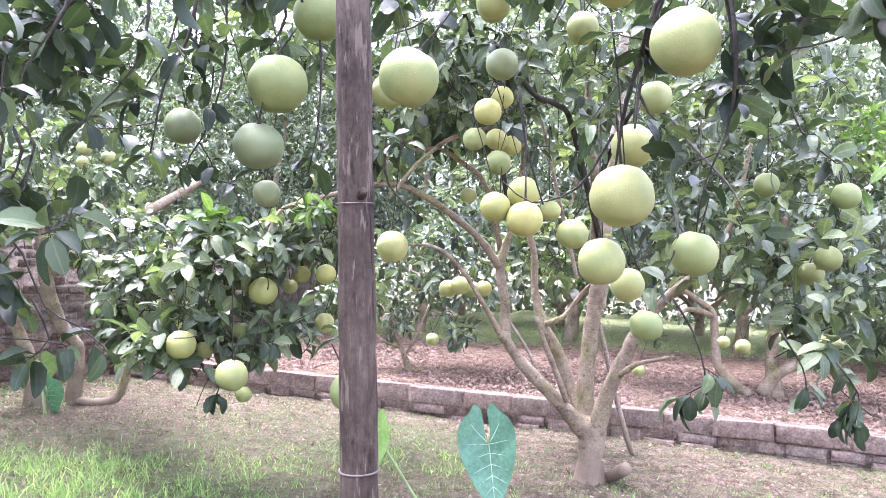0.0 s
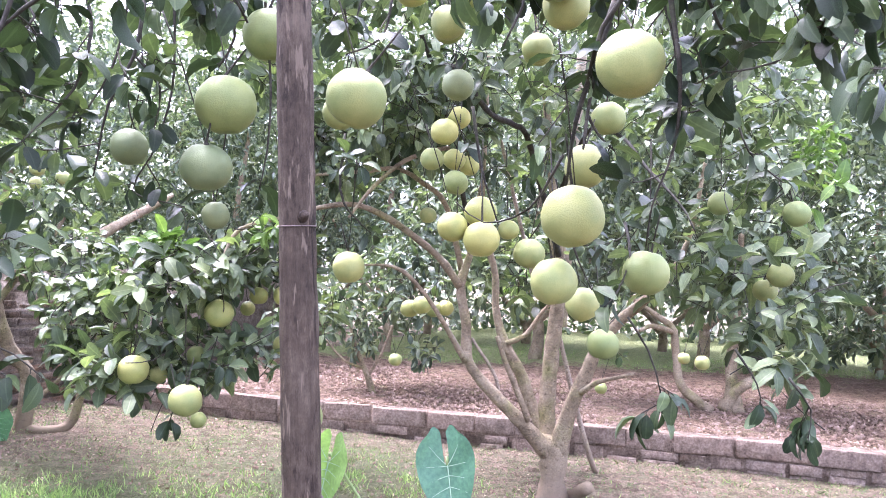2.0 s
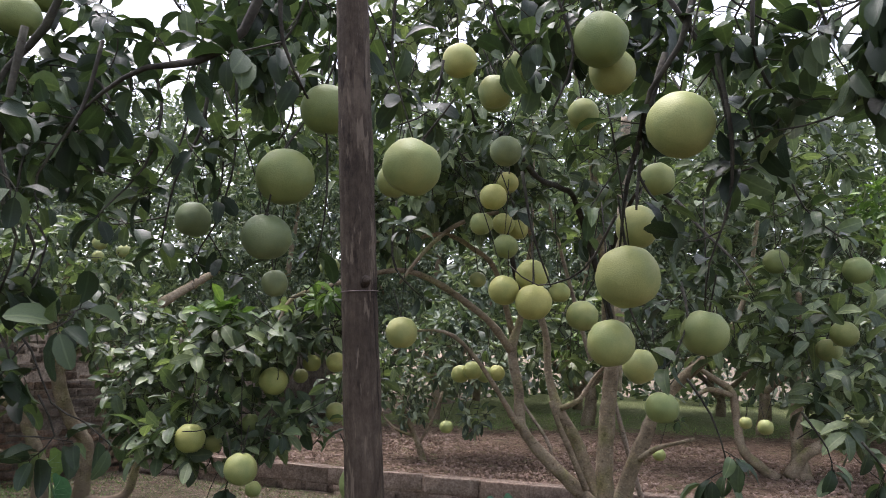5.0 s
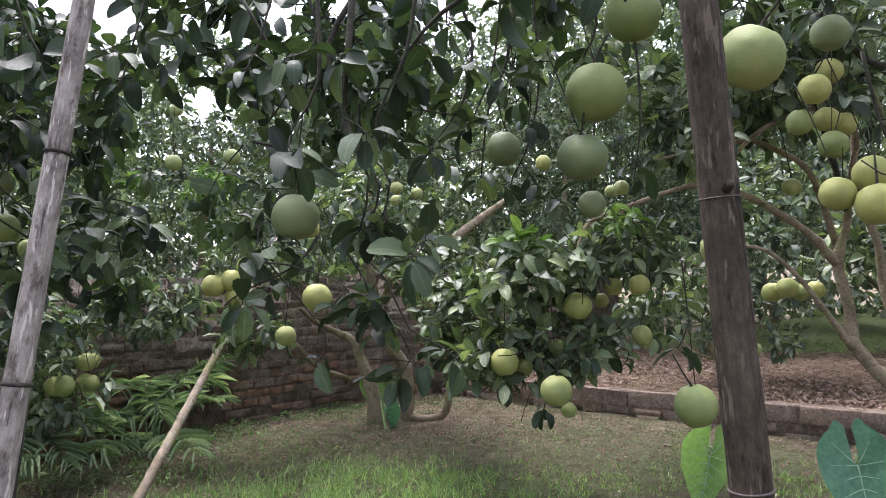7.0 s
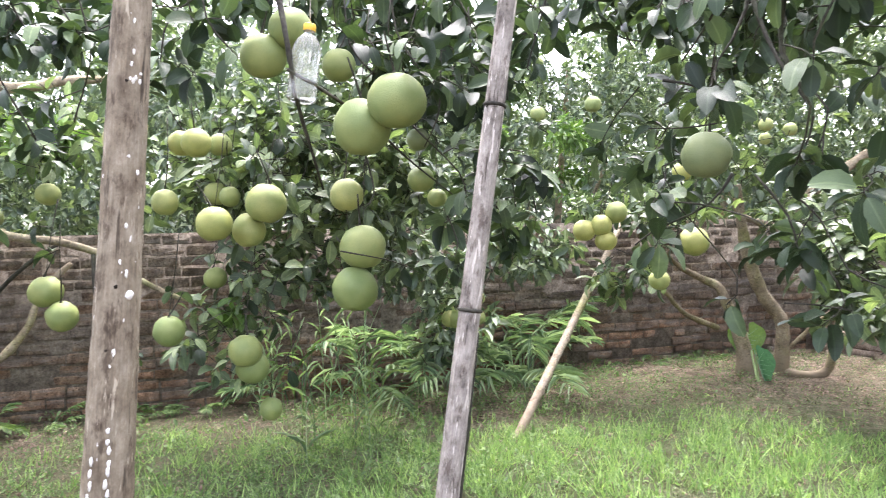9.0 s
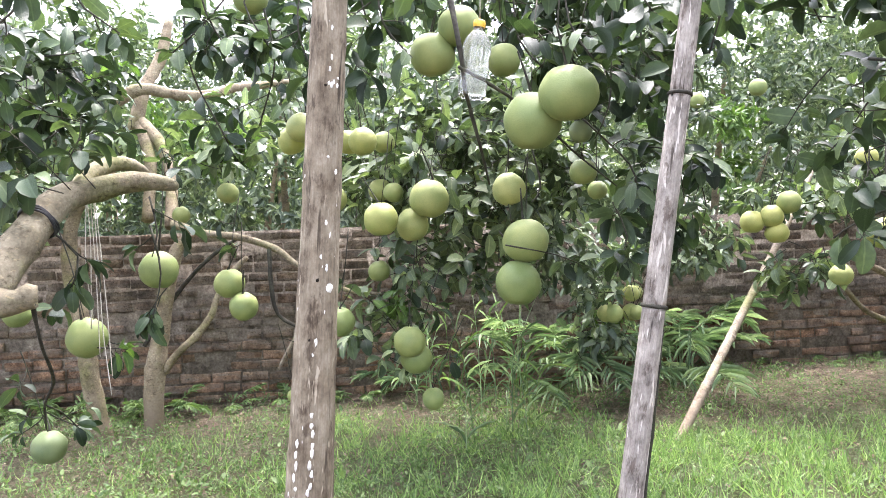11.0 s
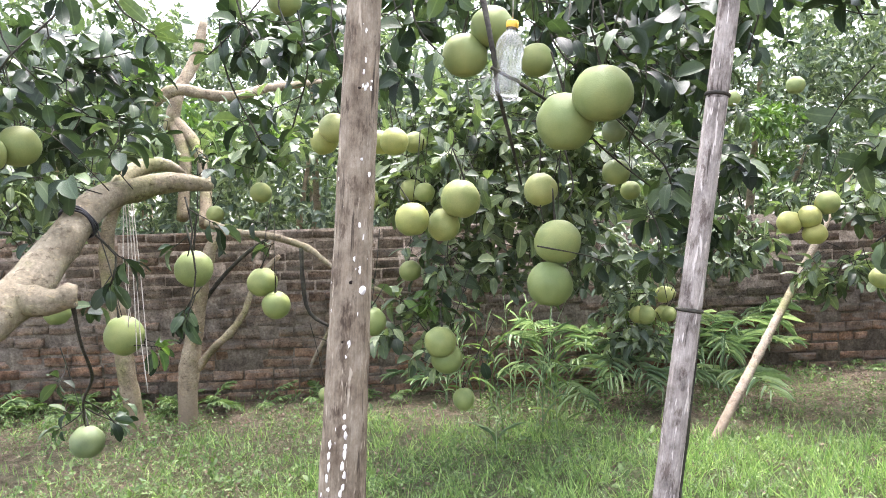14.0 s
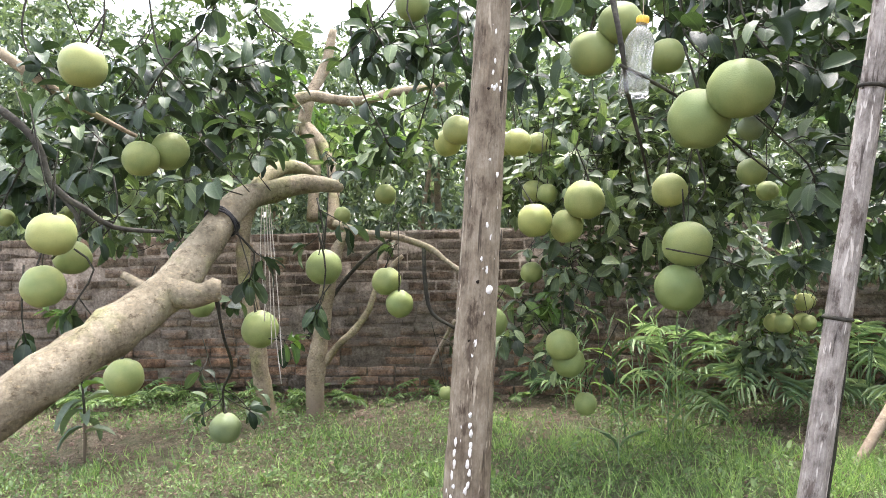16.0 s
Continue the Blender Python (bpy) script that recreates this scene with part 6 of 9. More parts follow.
crown(row_tree_5, 65, [(6.00, 8.60, 1.17, 1.44, 1.44, 0.45, 0, 229, 0.092), (6.00, 8.60, 2.38, 1.60, 1.60, 1.54, 0, 820, 0.092), (6.20, 8.60, 3.96, 1.36, 1.36, 1.20, 0, 492, 0.092)], twig=False, count=8)

row_tree_6 = thing("pomelo_tree", (5.60, 5.60, 0.22), "leafy pomelo tree in the dense orchard row behind", "tree", "orchard row behind")
limb(row_tree_6, "trunk", [(5.60, 5.60, 0.17, 0.10), (5.65, 5.60, 0.72, 0.075), (5.50, 5.70, 1.32, 0.05), (5.80, 5.60, 2.92, 0.02)])
limb(row_tree_6, "limb", [(5.60, 5.60, 0.72, 0.05), (6.10, 5.30, 1.32, 0.035), (6.50, 5.30, 2.12, 0.015)])
limb(row_tree_6, "limb", [(5.60, 5.60, 0.82, 0.05), (5.10, 5.80, 1.42, 0.035), (4.70, 5.90, 2.22, 0.015)])
crown(row_tree_6, 66, [(5.60, 5.60, 1.17, 1.44, 1.44, 0.45, 0, 229, 0.092), (5.60, 5.60, 1.84, 1.60, 1.60, 1.15, 0, 820, 0.092), (5.80, 5.60, 3.03, 1.36, 1.36, 0.90, 0, 492, 0.092)], twig=False, count=8)

row_tree_7 = thing("pomelo_tree", (-4.60, 8.40, 0.00), "leafy pomelo tree in the dense orchard row behind", "tree", "orchard row behind")
limb(row_tree_7, "trunk", [(-4.60, 8.40, -0.05, 0.10), (-4.55, 8.40, 0.50, 0.075), (-4.70, 8.50, 1.10, 0.05), (-4.40, 8.40, 3.45, 0.02)])
limb(row_tree_7, "limb", [(-4.60, 8.40, 0.50, 0.05), (-4.10, 8.10, 1.10, 0.035), (-3.70, 8.10, 1.90, 0.015)])
limb(row_tree_7, "limb", [(-4.60, 8.40, 0.60, 0.05), (-5.10, 8.60, 1.20, 0.035), (-5.50, 8.70, 2.00, 0.015)])
crown(row_tree_7, 67, [(-4.60, 8.40, 0.75, 1.35, 1.35, 0.45, 0, 224, 0.092), (-4.60, 8.40, 2.07, 1.50, 1.50, 1.47, 0, 800, 0.092), (-4.40, 8.40, 3.59, 1.27, 1.27, 1.15, 0, 480, 0.092)], twig=False, count=8)

row_tree_8 = thing("pomelo_tree", (-5.60, 6.40, 0.00), "leafy pomelo tree in the dense orchard row behind", "tree", "orchard row behind")
limb(row_tree_8, "trunk", [(-5.60, 6.40, -0.05, 0.10), (-5.55, 6.40, 0.50, 0.075), (-5.70, 6.50, 1.10, 0.05), (-5.40, 6.40, 3.00, 0.02)])
limb(row_tree_8, "limb", [(-5.60, 6.40, 0.50, 0.05), (-5.10, 6.10, 1.10, 0.035), (-4.70, 6.10, 1.90, 0.015)])
limb(row_tree_8, "limb", [(-5.60, 6.40, 0.60, 0.05), (-6.10, 6.60, 1.20, 0.035), (-6.50, 6.70, 2.00, 0.015)])
crown(row_tree_8, 68, [(-5.60, 6.40, 0.75, 1.35, 1.35, 0.45, 0, 224, 0.092), (-5.60, 6.40, 1.80, 1.50, 1.50, 1.28, 0, 800, 0.092), (-5.40, 6.40, 3.12, 1.27, 1.27, 1.00, 0, 480, 0.092)], twig=False, count=8)

row_tree_9 = thing("pomelo_tree", (-6.60, 4.30, 0.00), "leafy pomelo tree in the dense orchard row behind", "tree", "orchard row behind")
limb(row_tree_9, "trunk", [(-6.60, 4.30, -0.05, 0.10), (-6.55, 4.30, 0.50, 0.075), (-6.70, 4.40, 1.10, 0.05), (-6.40, 4.30, 2.78, 0.02)])
limb(row_tree_9, "limb", [(-6.60, 4.30, 0.50, 0.05), (-6.10, 4.00, 1.10, 0.035), (-5.70, 4.00, 1.90, 0.015)])
limb(row_tree_9, "limb", [(-6.60, 4.30, 0.60, 0.05), (-7.10, 4.50, 1.20, 0.035), (-7.50, 4.60, 2.00, 0.015)])
crown(row_tree_9, 69, [(-6.60, 4.30, 0.75, 1.35, 1.35, 0.45, 0, 224, 0.092), (-6.60, 4.30, 1.67, 1.50, 1.50, 1.18, 0, 800, 0.092), (-6.40, 4.30, 2.89, 1.27, 1.27, 0.93, 0, 480, 0.092)], twig=False, count=8)

row_tree_10 = thing("pomelo_tree", (-7.60, 2.20, 0.00), "leafy pomelo tree in the dense orchard row behind", "tree", "orchard row behind")
limb(row_tree_10, "trunk", [(-7.60, 2.20, -0.05, 0.10), (-7.55, 2.20, 0.50, 0.075), (-7.70, 2.30, 1.10, 0.05), (-7.40, 2.20, 2.70, 0.02)])
limb(row_tree_10, "limb", [(-7.60, 2.20, 0.50, 0.05), (-7.10, 1.90, 1.10, 0.035), (-6.70, 1.90, 1.90, 0.015)])
limb(row_tree_10, "limb", [(-7.60, 2.20, 0.60, 0.05), (-8.10, 2.40, 1.20, 0.035), (-8.50, 2.50, 2.00, 0.015)])
crown(row_tree_10, 70, [(-7.60, 2.20, 0.75, 1.35, 1.35, 0.45, 0, 224, 0.092), (-7.60, 2.20, 1.62, 1.50, 1.50, 1.15, 0, 800, 0.092), (-7.40, 2.20, 2.81, 1.27, 1.27, 0.90, 0, 480, 0.092)], twig=False, count=8)

row_tree_11 = thing("pomelo_tree", (-8.40, 0.20, 0.00), "leafy pomelo tree in the dense orchard row behind", "tree", "orchard row behind")
limb(row_tree_11, "trunk", [(-8.40, 0.20, -0.05, 0.10), (-8.35, 0.20, 0.50, 0.075), (-8.50, 0.30, 1.10, 0.05), (-8.20, 0.20, 2.78, 0.02)])
limb(row_tree_11, "limb", [(-8.40, 0.20, 0.50, 0.05), (-7.90, -0.10, 1.10, 0.035), (-7.50, -0.10, 1.90, 0.015)])
limb(row_tree_11, "limb", [(-8.40, 0.20, 0.60, 0.05), (-8.90, 0.40, 1.20, 0.035), (-9.30, 0.50, 2.00, 0.015)])
crown(row_tree_11, 71, [(-8.40, 0.20, 0.75, 1.35, 1.35, 0.45, 0, 224, 0.092), (-8.40, 0.20, 1.67, 1.50, 1.50, 1.18, 0, 800, 0.092), (-8.20, 0.20, 2.89, 1.27, 1.27, 0.93, 0, 480, 0.092)], twig=False, count=8)

row_tree_12 = thing("pomelo_tree", (-9.20, -1.80, 0.00), "leafy pomelo tree in the dense orchard row behind", "tree", "orchard row behind")
limb(row_tree_12, "trunk", [(-9.20, -1.80, -0.05, 0.10), (-9.15, -1.80, 0.50, 0.075), (-9.30, -1.70, 1.10, 0.05), (-9.00, -1.80, 3.07, 0.02)])
limb(row_tree_12, "limb", [(-9.20, -1.80, 0.50, 0.05), (-8.70, -2.10, 1.10, 0.035), (-8.30, -2.10, 1.90, 0.015)])
limb(row_tree_12, "limb", [(-9.20, -1.80, 0.60, 0.05), (-9.70, -1.60, 1.20, 0.035), (-10.10, -1.50, 2.00, 0.015)])
crown(row_tree_12, 72, [(-9.20, -1.80, 0.75, 1.35, 1.35, 0.45, 0, 224, 0.092), (-9.20, -1.80, 1.84, 1.50, 1.50, 1.31, 0, 800, 0.092), (-9.00, -1.80, 3.20, 1.27, 1.27, 1.02, 0, 480, 0.092)], twig=False, count=8)

row_tree_13 = thing("pomelo_tree", (9.00, 7.00, 0.00), "leafy pomelo tree in the dense orchard row behind", "tree", "orchard row behind")
limb(row_tree_13, "trunk", [(9.00, 7.00, -0.05, 0.10), (9.05, 7.00, 0.50, 0.075), (8.90, 7.10, 1.10, 0.05), (9.20, 7.00, 4.12, 0.02)])
limb(row_tree_13, "limb", [(9.00, 7.00, 0.50, 0.05), (9.50, 6.70, 1.10, 0.035), (9.90, 6.70, 1.90, 0.015)])
limb(row_tree_13, "limb", [(9.00, 7.00, 0.60, 0.05), (8.50, 7.20, 1.20, 0.035), (8.10, 7.30, 2.00, 0.015)])
crown(row_tree_13, 73, [(9.00, 7.00, 0.75, 2.07, 2.07, 0.45, 0, 123, 0.180), (9.00, 7.00, 2.48, 2.30, 2.30, 1.76, 0, 440, 0.180), (9.20, 7.00, 4.29, 1.95, 1.95, 1.38, 0, 264, 0.180)], twig=False, count=8)

row_tree_14 = thing("pomelo_tree", (-7.00, 11.00, 0.00), "leafy pomelo tree in the dense orchard row behind", "tree", "orchard row behind")
limb(row_tree_14, "trunk", [(-7.00, 11.00, -0.05, 0.10), (-6.95, 11.00, 0.50, 0.075), (-7.10, 11.10, 1.10, 0.05), (-6.80, 11.00, 3.97, 0.02)])
limb(row_tree_14, "limb", [(-7.00, 11.00, 0.50, 0.05), (-6.50, 10.70, 1.10, 0.035), (-6.10, 10.70, 1.90, 0.015)])
limb(row_tree_14, "limb", [(-7.00, 11.00, 0.60, 0.05), (-7.50, 11.20, 1.20, 0.035), (-7.90, 11.30, 2.00, 0.015)])
crown(row_tree_14, 74, [(-7.00, 11.00, 0.75, 2.07, 2.07, 0.45, 0, 123, 0.180), (-7.00, 11.00, 2.38, 2.30, 2.30, 1.70, 0, 440, 0.180), (-6.80, 11.00, 4.13, 1.95, 1.95, 1.32, 0, 264, 0.180)], twig=False, count=8)

row_tree_15 = thing("pomelo_tree", (-4.20, 12.80, 0.00), "leafy pomelo tree in the dense orchard row behind", "tree", "orchard row behind")
limb(row_tree_15, "trunk", [(-4.20, 12.80, -0.05, 0.10), (-4.15, 12.80, 0.50, 0.075), (-4.30, 12.90, 1.10, 0.05), (-4.00, 12.80, 4.50, 0.02)])
limb(row_tree_15, "limb", [(-4.20, 12.80, 0.50, 0.05), (-3.70, 12.50, 1.10, 0.035), (-3.30, 12.50, 1.90, 0.015)])
limb(row_tree_15, "limb", [(-4.20, 12.80, 0.60, 0.05), (-4.70, 13.00, 1.20, 0.035), (-5.10, 13.10, 2.00, 0.015)])
crown(row_tree_15, 75, [(-4.20, 12.80, 2.20, 2.07, 2.07, 0.45, 0, 123, 0.180), (-4.20, 12.80, 2.95, 2.30, 2.30, 1.77, 0, 440, 0.180), (-4.00, 12.80, 4.68, 1.95, 1.95, 1.50, 0, 264, 0.180)], twig=False, count=8)

row_tree_16 = thing("pomelo_tree", (0.40, 15.00, 0.00), "leafy pomelo tree in the dense orchard row behind", "tree", "orchard row behind")
limb(row_tree_16, "trunk", [(0.40, 15.00, -0.05, 0.10), (0.45, 15.00, 0.50, 0.075), (0.30, 15.10, 1.10, 0.05), (0.60, 15.00, 5.25, 0.02)])
limb(row_tree_16, "limb", [(0.40, 15.00, 0.50, 0.05), (0.90, 14.70, 1.10, 0.035), (1.30, 14.70, 1.90, 0.015)])
limb(row_tree_16, "limb", [(0.40, 15.00, 0.60, 0.05), (-0.10, 15.20, 1.20, 0.035), (-0.50, 15.30, 2.00, 0.015)])
crown(row_tree_16, 76, [(0.40, 15.00, 2.20, 2.07, 2.07, 0.45, 0, 123, 0.180), (0.40, 15.00, 3.40, 2.30, 2.30, 2.09, 0, 440, 0.180), (0.60, 15.00, 5.46, 1.95, 1.95, 1.75, 0, 264, 0.180)], twig=False, count=8)

row_tree_17 = thing("pomelo_tree", (2.20, 13.50, 0.00), "leafy pomelo tree in the dense orchard row behind", "tree", "orchard row behind")
limb(row_tree_17, "trunk", [(2.20, 13.50, -0.05, 0.10), (2.25, 13.50, 0.50, 0.075), (2.10, 13.60, 1.10, 0.05), (2.40, 13.50, 4.80, 0.02)])
limb(row_tree_17, "limb", [(2.20, 13.50, 0.50, 0.05), (2.70, 13.20, 1.10, 0.035), (3.10, 13.20, 1.90, 0.015)])
limb(row_tree_17, "limb", [(2.20, 13.50, 0.60, 0.05), (1.70, 13.70, 1.20, 0.035), (1.30, 13.80, 2.00, 0.015)])
crown(row_tree_17, 77, [(2.20, 13.50, 2.20, 2.07, 2.07, 0.45, 0, 123, 0.180), (2.20, 13.50, 3.13, 2.30, 2.30, 1.90, 0, 440, 0.180), (2.40, 13.50, 4.99, 1.95, 1.95, 1.60, 0, 264, 0.180)], twig=False, count=8)

row_tree_18 = thing("pomelo_tree", (-1.60, 13.50, 0.00), "leafy pomelo tree in the dense orchard row behind", "tree", "orchard row behind")
limb(row_tree_18, "trunk", [(-1.60, 13.50, -0.05, 0.10), (-1.55, 13.50, 0.50, 0.075), (-1.70, 13.60, 1.10, 0.05), (-1.40, 13.50, 4.80, 0.02)])
limb(row_tree_18, "limb", [(-1.60, 13.50, 0.50, 0.05), (-1.10, 13.20, 1.10, 0.035), (-0.70, 13.20, 1.90, 0.015)])
limb(row_tree_18, "limb", [(-1.60, 13.50, 0.60, 0.05), (-2.10, 13.70, 1.20, 0.035), (-2.50, 13.80, 2.00, 0.015)])
crown(row_tree_18, 78, [(-1.60, 13.50, 2.20, 2.07, 2.07, 0.45, 0, 123, 0.180), (-1.60, 13.50, 3.13, 2.30, 2.30, 1.90, 0, 440, 0.180), (-1.40, 13.50, 4.99, 1.95, 1.95, 1.60, 0, 264, 0.180)], twig=False, count=8)

row_tree_19 = thing("pomelo_tree", (4.60, 13.00, 0.00), "leafy pomelo tree in the dense orchard row behind", "tree", "orchard row behind")
limb(row_tree_19, "trunk", [(4.60, 13.00, -0.05, 0.10), (4.65, 13.00, 0.50, 0.075), (4.50, 13.10, 1.10, 0.05), (4.80, 13.00, 4.65, 0.02)])
limb(row_tree_19, "limb", [(4.60, 13.00, 0.50, 0.05), (5.10, 12.70, 1.10, 0.035), (5.50, 12.70, 1.90, 0.015)])
limb(row_tree_19, "limb", [(4.60, 13.00, 0.60, 0.05), (4.10, 13.20, 1.20, 0.035), (3.70, 13.30, 2.00, 0.015)])
crown(row_tree_19, 79, [(4.60, 13.00, 2.20, 2.07, 2.07, 0.45, 0, 123, 0.180), (4.60, 13.00, 3.04, 2.30, 2.30, 1.83, 0, 440, 0.180), (4.80, 13.00, 4.84, 1.95, 1.95, 1.55, 0, 264, 0.180)], twig=False, count=8)

row_tree_20 = thing("pomelo_tree", (7.00, 10.50, 0.00), "leafy pomelo tree in the dense orchard row behind", "tree", "orchard row behind")
limb(row_tree_20, "trunk", [(7.00, 10.50, -0.05, 0.10), (7.05, 10.50, 0.50, 0.075), (6.90, 10.60, 1.10, 0.05), (7.20, 10.50, 4.20, 0.02)])
limb(row_tree_20, "limb", [(7.00, 10.50, 0.50, 0.05), (7.50, 10.20, 1.10, 0.035), (7.90, 10.20, 1.90, 0.015)])
limb(row_tree_20, "limb", [(7.00, 10.50, 0.60, 0.05), (6.50, 10.70, 1.20, 0.035), (6.10, 10.80, 2.00, 0.015)])
crown(row_tree_20, 80, [(7.00, 10.50, 0.75, 2.07, 2.07, 0.45, 0, 123, 0.180), (7.00, 10.50, 2.52, 2.30, 2.30, 1.79, 0, 440, 0.180), (7.20, 10.50, 4.37, 1.95, 1.95, 1.40, 0, 264, 0.180)], twig=False, count=8)

row_tree_21 = thing("pomelo_tree", (-9.60, 8.00, 0.00), "leafy pomelo tree in the dense orchard row behind", "tree", "orchard row behind")
limb(row_tree_21, "trunk", [(-9.60, 8.00, -0.05, 0.10), (-9.55, 8.00, 0.50, 0.075), (-9.70, 8.10, 1.10, 0.05), (-9.40, 8.00, 3.45, 0.02)])
limb(row_tree_21, "limb", [(-9.60, 8.00, 0.50, 0.05), (-9.10, 7.70, 1.10, 0.035), (-8.70, 7.70, 1.90, 0.015)])
limb(row_tree_21, "limb", [(-9.60, 8.00, 0.60, 0.05), (-10.10, 8.20, 1.20, 0.035), (-10.50, 8.30, 2.00, 0.015)])
crown(row_tree_21, 81, [(-9.60, 8.00, 0.75, 2.07, 2.07, 0.45, 0, 123, 0.180), (-9.60, 8.00, 2.07, 2.30, 2.30, 1.47, 0, 440, 0.180), (-9.40, 8.00, 3.59, 1.95, 1.95, 1.15, 0, 264, 0.180)], twig=False, count=8)

row_tree_22 = thing("pomelo_tree", (-10.80, 4.60, 0.00), "leafy pomelo tree in the dense orchard row behind", "tree", "orchard row behind")
limb(row_tree_22, "trunk", [(-10.80, 4.60, -0.05, 0.10), (-10.75, 4.60, 0.50, 0.075), (-10.90, 4.70, 1.10, 0.05), (-10.60, 4.60, 3.38, 0.02)])
limb(row_tree_22, "limb", [(-10.80, 4.60, 0.50, 0.05), (-10.30, 4.30, 1.10, 0.035), (-9.90, 4.30, 1.90, 0.015)])
limb(row_tree_22, "limb", [(-10.80, 4.60, 0.60, 0.05), (-11.30, 4.80, 1.20, 0.035), (-11.70, 4.90, 2.00, 0.015)])
crown(row_tree_22, 82, [(-10.80, 4.60, 0.75, 2.07, 2.07, 0.45, 0, 123, 0.180), (-10.80, 4.60, 2.02, 2.30, 2.30, 1.44, 0, 440, 0.180), (-10.60, 4.60, 3.51, 1.95, 1.95, 1.12, 0, 264, 0.180)], twig=False, count=8)

row_tree_23 = thing("pomelo_tree", (-11.80, 1.00, 0.00), "leafy pomelo tree in the dense orchard row behind", "tree", "orchard row behind")
limb(row_tree_23, "trunk", [(-11.80, 1.00, -0.05, 0.10), (-11.75, 1.00, 0.50, 0.075), (-11.90, 1.10, 1.10, 0.05), (-11.60, 1.00, 3.15, 0.02)])
limb(row_tree_23, "limb", [(-11.80, 1.00, 0.50, 0.05), (-11.30, 0.70, 1.10, 0.035), (-10.90, 0.70, 1.90, 0.015)])
limb(row_tree_23, "limb", [(-11.80, 1.00, 0.60, 0.05), (-12.30, 1.20, 1.20, 0.035), (-12.70, 1.30, 2.00, 0.015)])
crown(row_tree_23, 83, [(-11.80, 1.00, 0.75, 2.07, 2.07, 0.45, 0, 123, 0.180), (-11.80, 1.00, 1.89, 2.30, 2.30, 1.34, 0, 440, 0.180), (-11.60, 1.00, 3.28, 1.95, 1.95, 1.05, 0, 264, 0.180)], twig=False, count=8)

row_tree_24 = thing("pomelo_tree", (-12.60, -3.00, 0.00), "leafy pomelo tree in the dense orchard row behind", "tree", "orchard row behind")
limb(row_tree_24, "trunk", [(-12.60, -3.00, -0.05, 0.10), (-12.55, -3.00, 0.50, 0.075), (-12.70, -2.90, 1.10, 0.05), (-12.40, -3.00, 4.20, 0.02)])
limb(row_tree_24, "limb", [(-12.60, -3.00, 0.50, 0.05), (-12.10, -3.30, 1.10, 0.035), (-11.70, -3.30, 1.90, 0.015)])
limb(row_tree_24, "limb", [(-12.60, -3.00, 0.60, 0.05), (-13.10, -2.80, 1.20, 0.035), (-13.50, -2.70, 2.00, 0.015)])
crown(row_tree_24, 84, [(-12.60, -3.00, 0.75, 2.07, 2.07, 0.45, 0, 123, 0.180), (-12.60, -3.00, 2.52, 2.30, 2.30, 1.79, 0, 440, 0.180), (-12.40, -3.00, 4.37, 1.95, 1.95, 1.40, 0, 264, 0.180)], twig=False, count=8)
limb(row_tree_1, "limb", [(-3.49, 7.80, 1.30, 0.051), (-3.42, 7.86, 1.48, 0.057), (-3.23, 8.01, 1.68, 0.054), (-2.91, 8.27, 1.96, 0.045), (-2.71, 8.43, 2.14, 0.026)])

crown(row_tree_8, 90, [(-4.38, 5.03, 2.06, 0.15, 0.25, 0.20, 26, 16, 0.100),
    (-4.92, 4.77, 2.09, 0.08, 0.10, 0.06, 26, 5, 0.100),
    (-4.64, 5.58, 2.13, 0.21, 0.30, 0.21, 60, 16, 0.100)], mat=LEAF_YOUNG, twig=False, name="young_leaves")
crown(row_tree_9, 91, [(-4.69, 5.47, 1.67, 0.31, 0.30, 0.21, 60, 14, 0.100),
    (-4.44, 5.12, 2.06, 0.15, 0.20, 0.20, 55, 12, 0.100)], mat=LEAF_YOUNG, twig=False, name="young_leaves")
crown(row_tree_3, 92, [(1.45, 8.60, 1.30, 0.40, 0.30, 0.20, 0, 14, 0.100),
    (3.47, 5.98, 2.49, 0.19, 0.30, 0.28, 0, 20, 0.110)], mat=LEAF_YOUNG, twig=False, name="young_leaves")
crown(row_tree_11, 93, [(-6.62, -1.16, 0.67, 0.13, 0.20, 0.09, 71, 6, 0.100),
    (-6.77, 0.92, 2.27, 0.20, 0.20, 0.15, 71, 10, 0.100),
    (-6.61, 1.03, 2.03, 0.28, 0.30, 0.19, 60, 14, 0.100)], mat=LEAF_YOUNG, twig=False, name="young_leaves")

# ---- twigs that bear the fruit ----
shoot(shade_tree, [(-0.40, 2.05, 2.39, 0.004), (-0.39, 2.07, 2.23, 0.0032), (-0.388, 2.087, 2.023, 0.0024)], 5, 0.100, tip=0.35)
shoot(shade_tree, [(-0.60, 2.15, 2.17, 0.004), (-0.55, 2.10, 2.01, 0.0032), (-0.488, 2.041, 1.805, 0.0024)], 5, 0.100, tip=0.35)
shoot(shade_tree, [(-0.68, 2.03, 1.99, 0.004), (-0.61, 2.02, 1.83, 0.0032), (-0.534, 2.024, 1.617, 0.0024)], 5, 0.100, tip=0.35)
shoot(shade_tree, [(-0.70, 2.11, 2.05, 0.004), (-0.76, 2.17, 1.89, 0.0032), (-0.822, 2.233, 1.678, 0.0024)], 5, 0.100, tip=0.35)
shoot(shade_tree, [(-0.52, 2.18, 1.83, 0.004), (-0.52, 2.17, 1.67, 0.0032), (-0.533, 2.147, 1.462, 0.0024)], 5, 0.100, tip=0.35)
shoot(shade_tree, [(-0.24, 1.66, 2.12, 0.004), (-0.17, 1.67, 1.96, 0.0032), (-0.099, 1.692, 1.748, 0.0024)], 5, 0.100, tip=0.35)
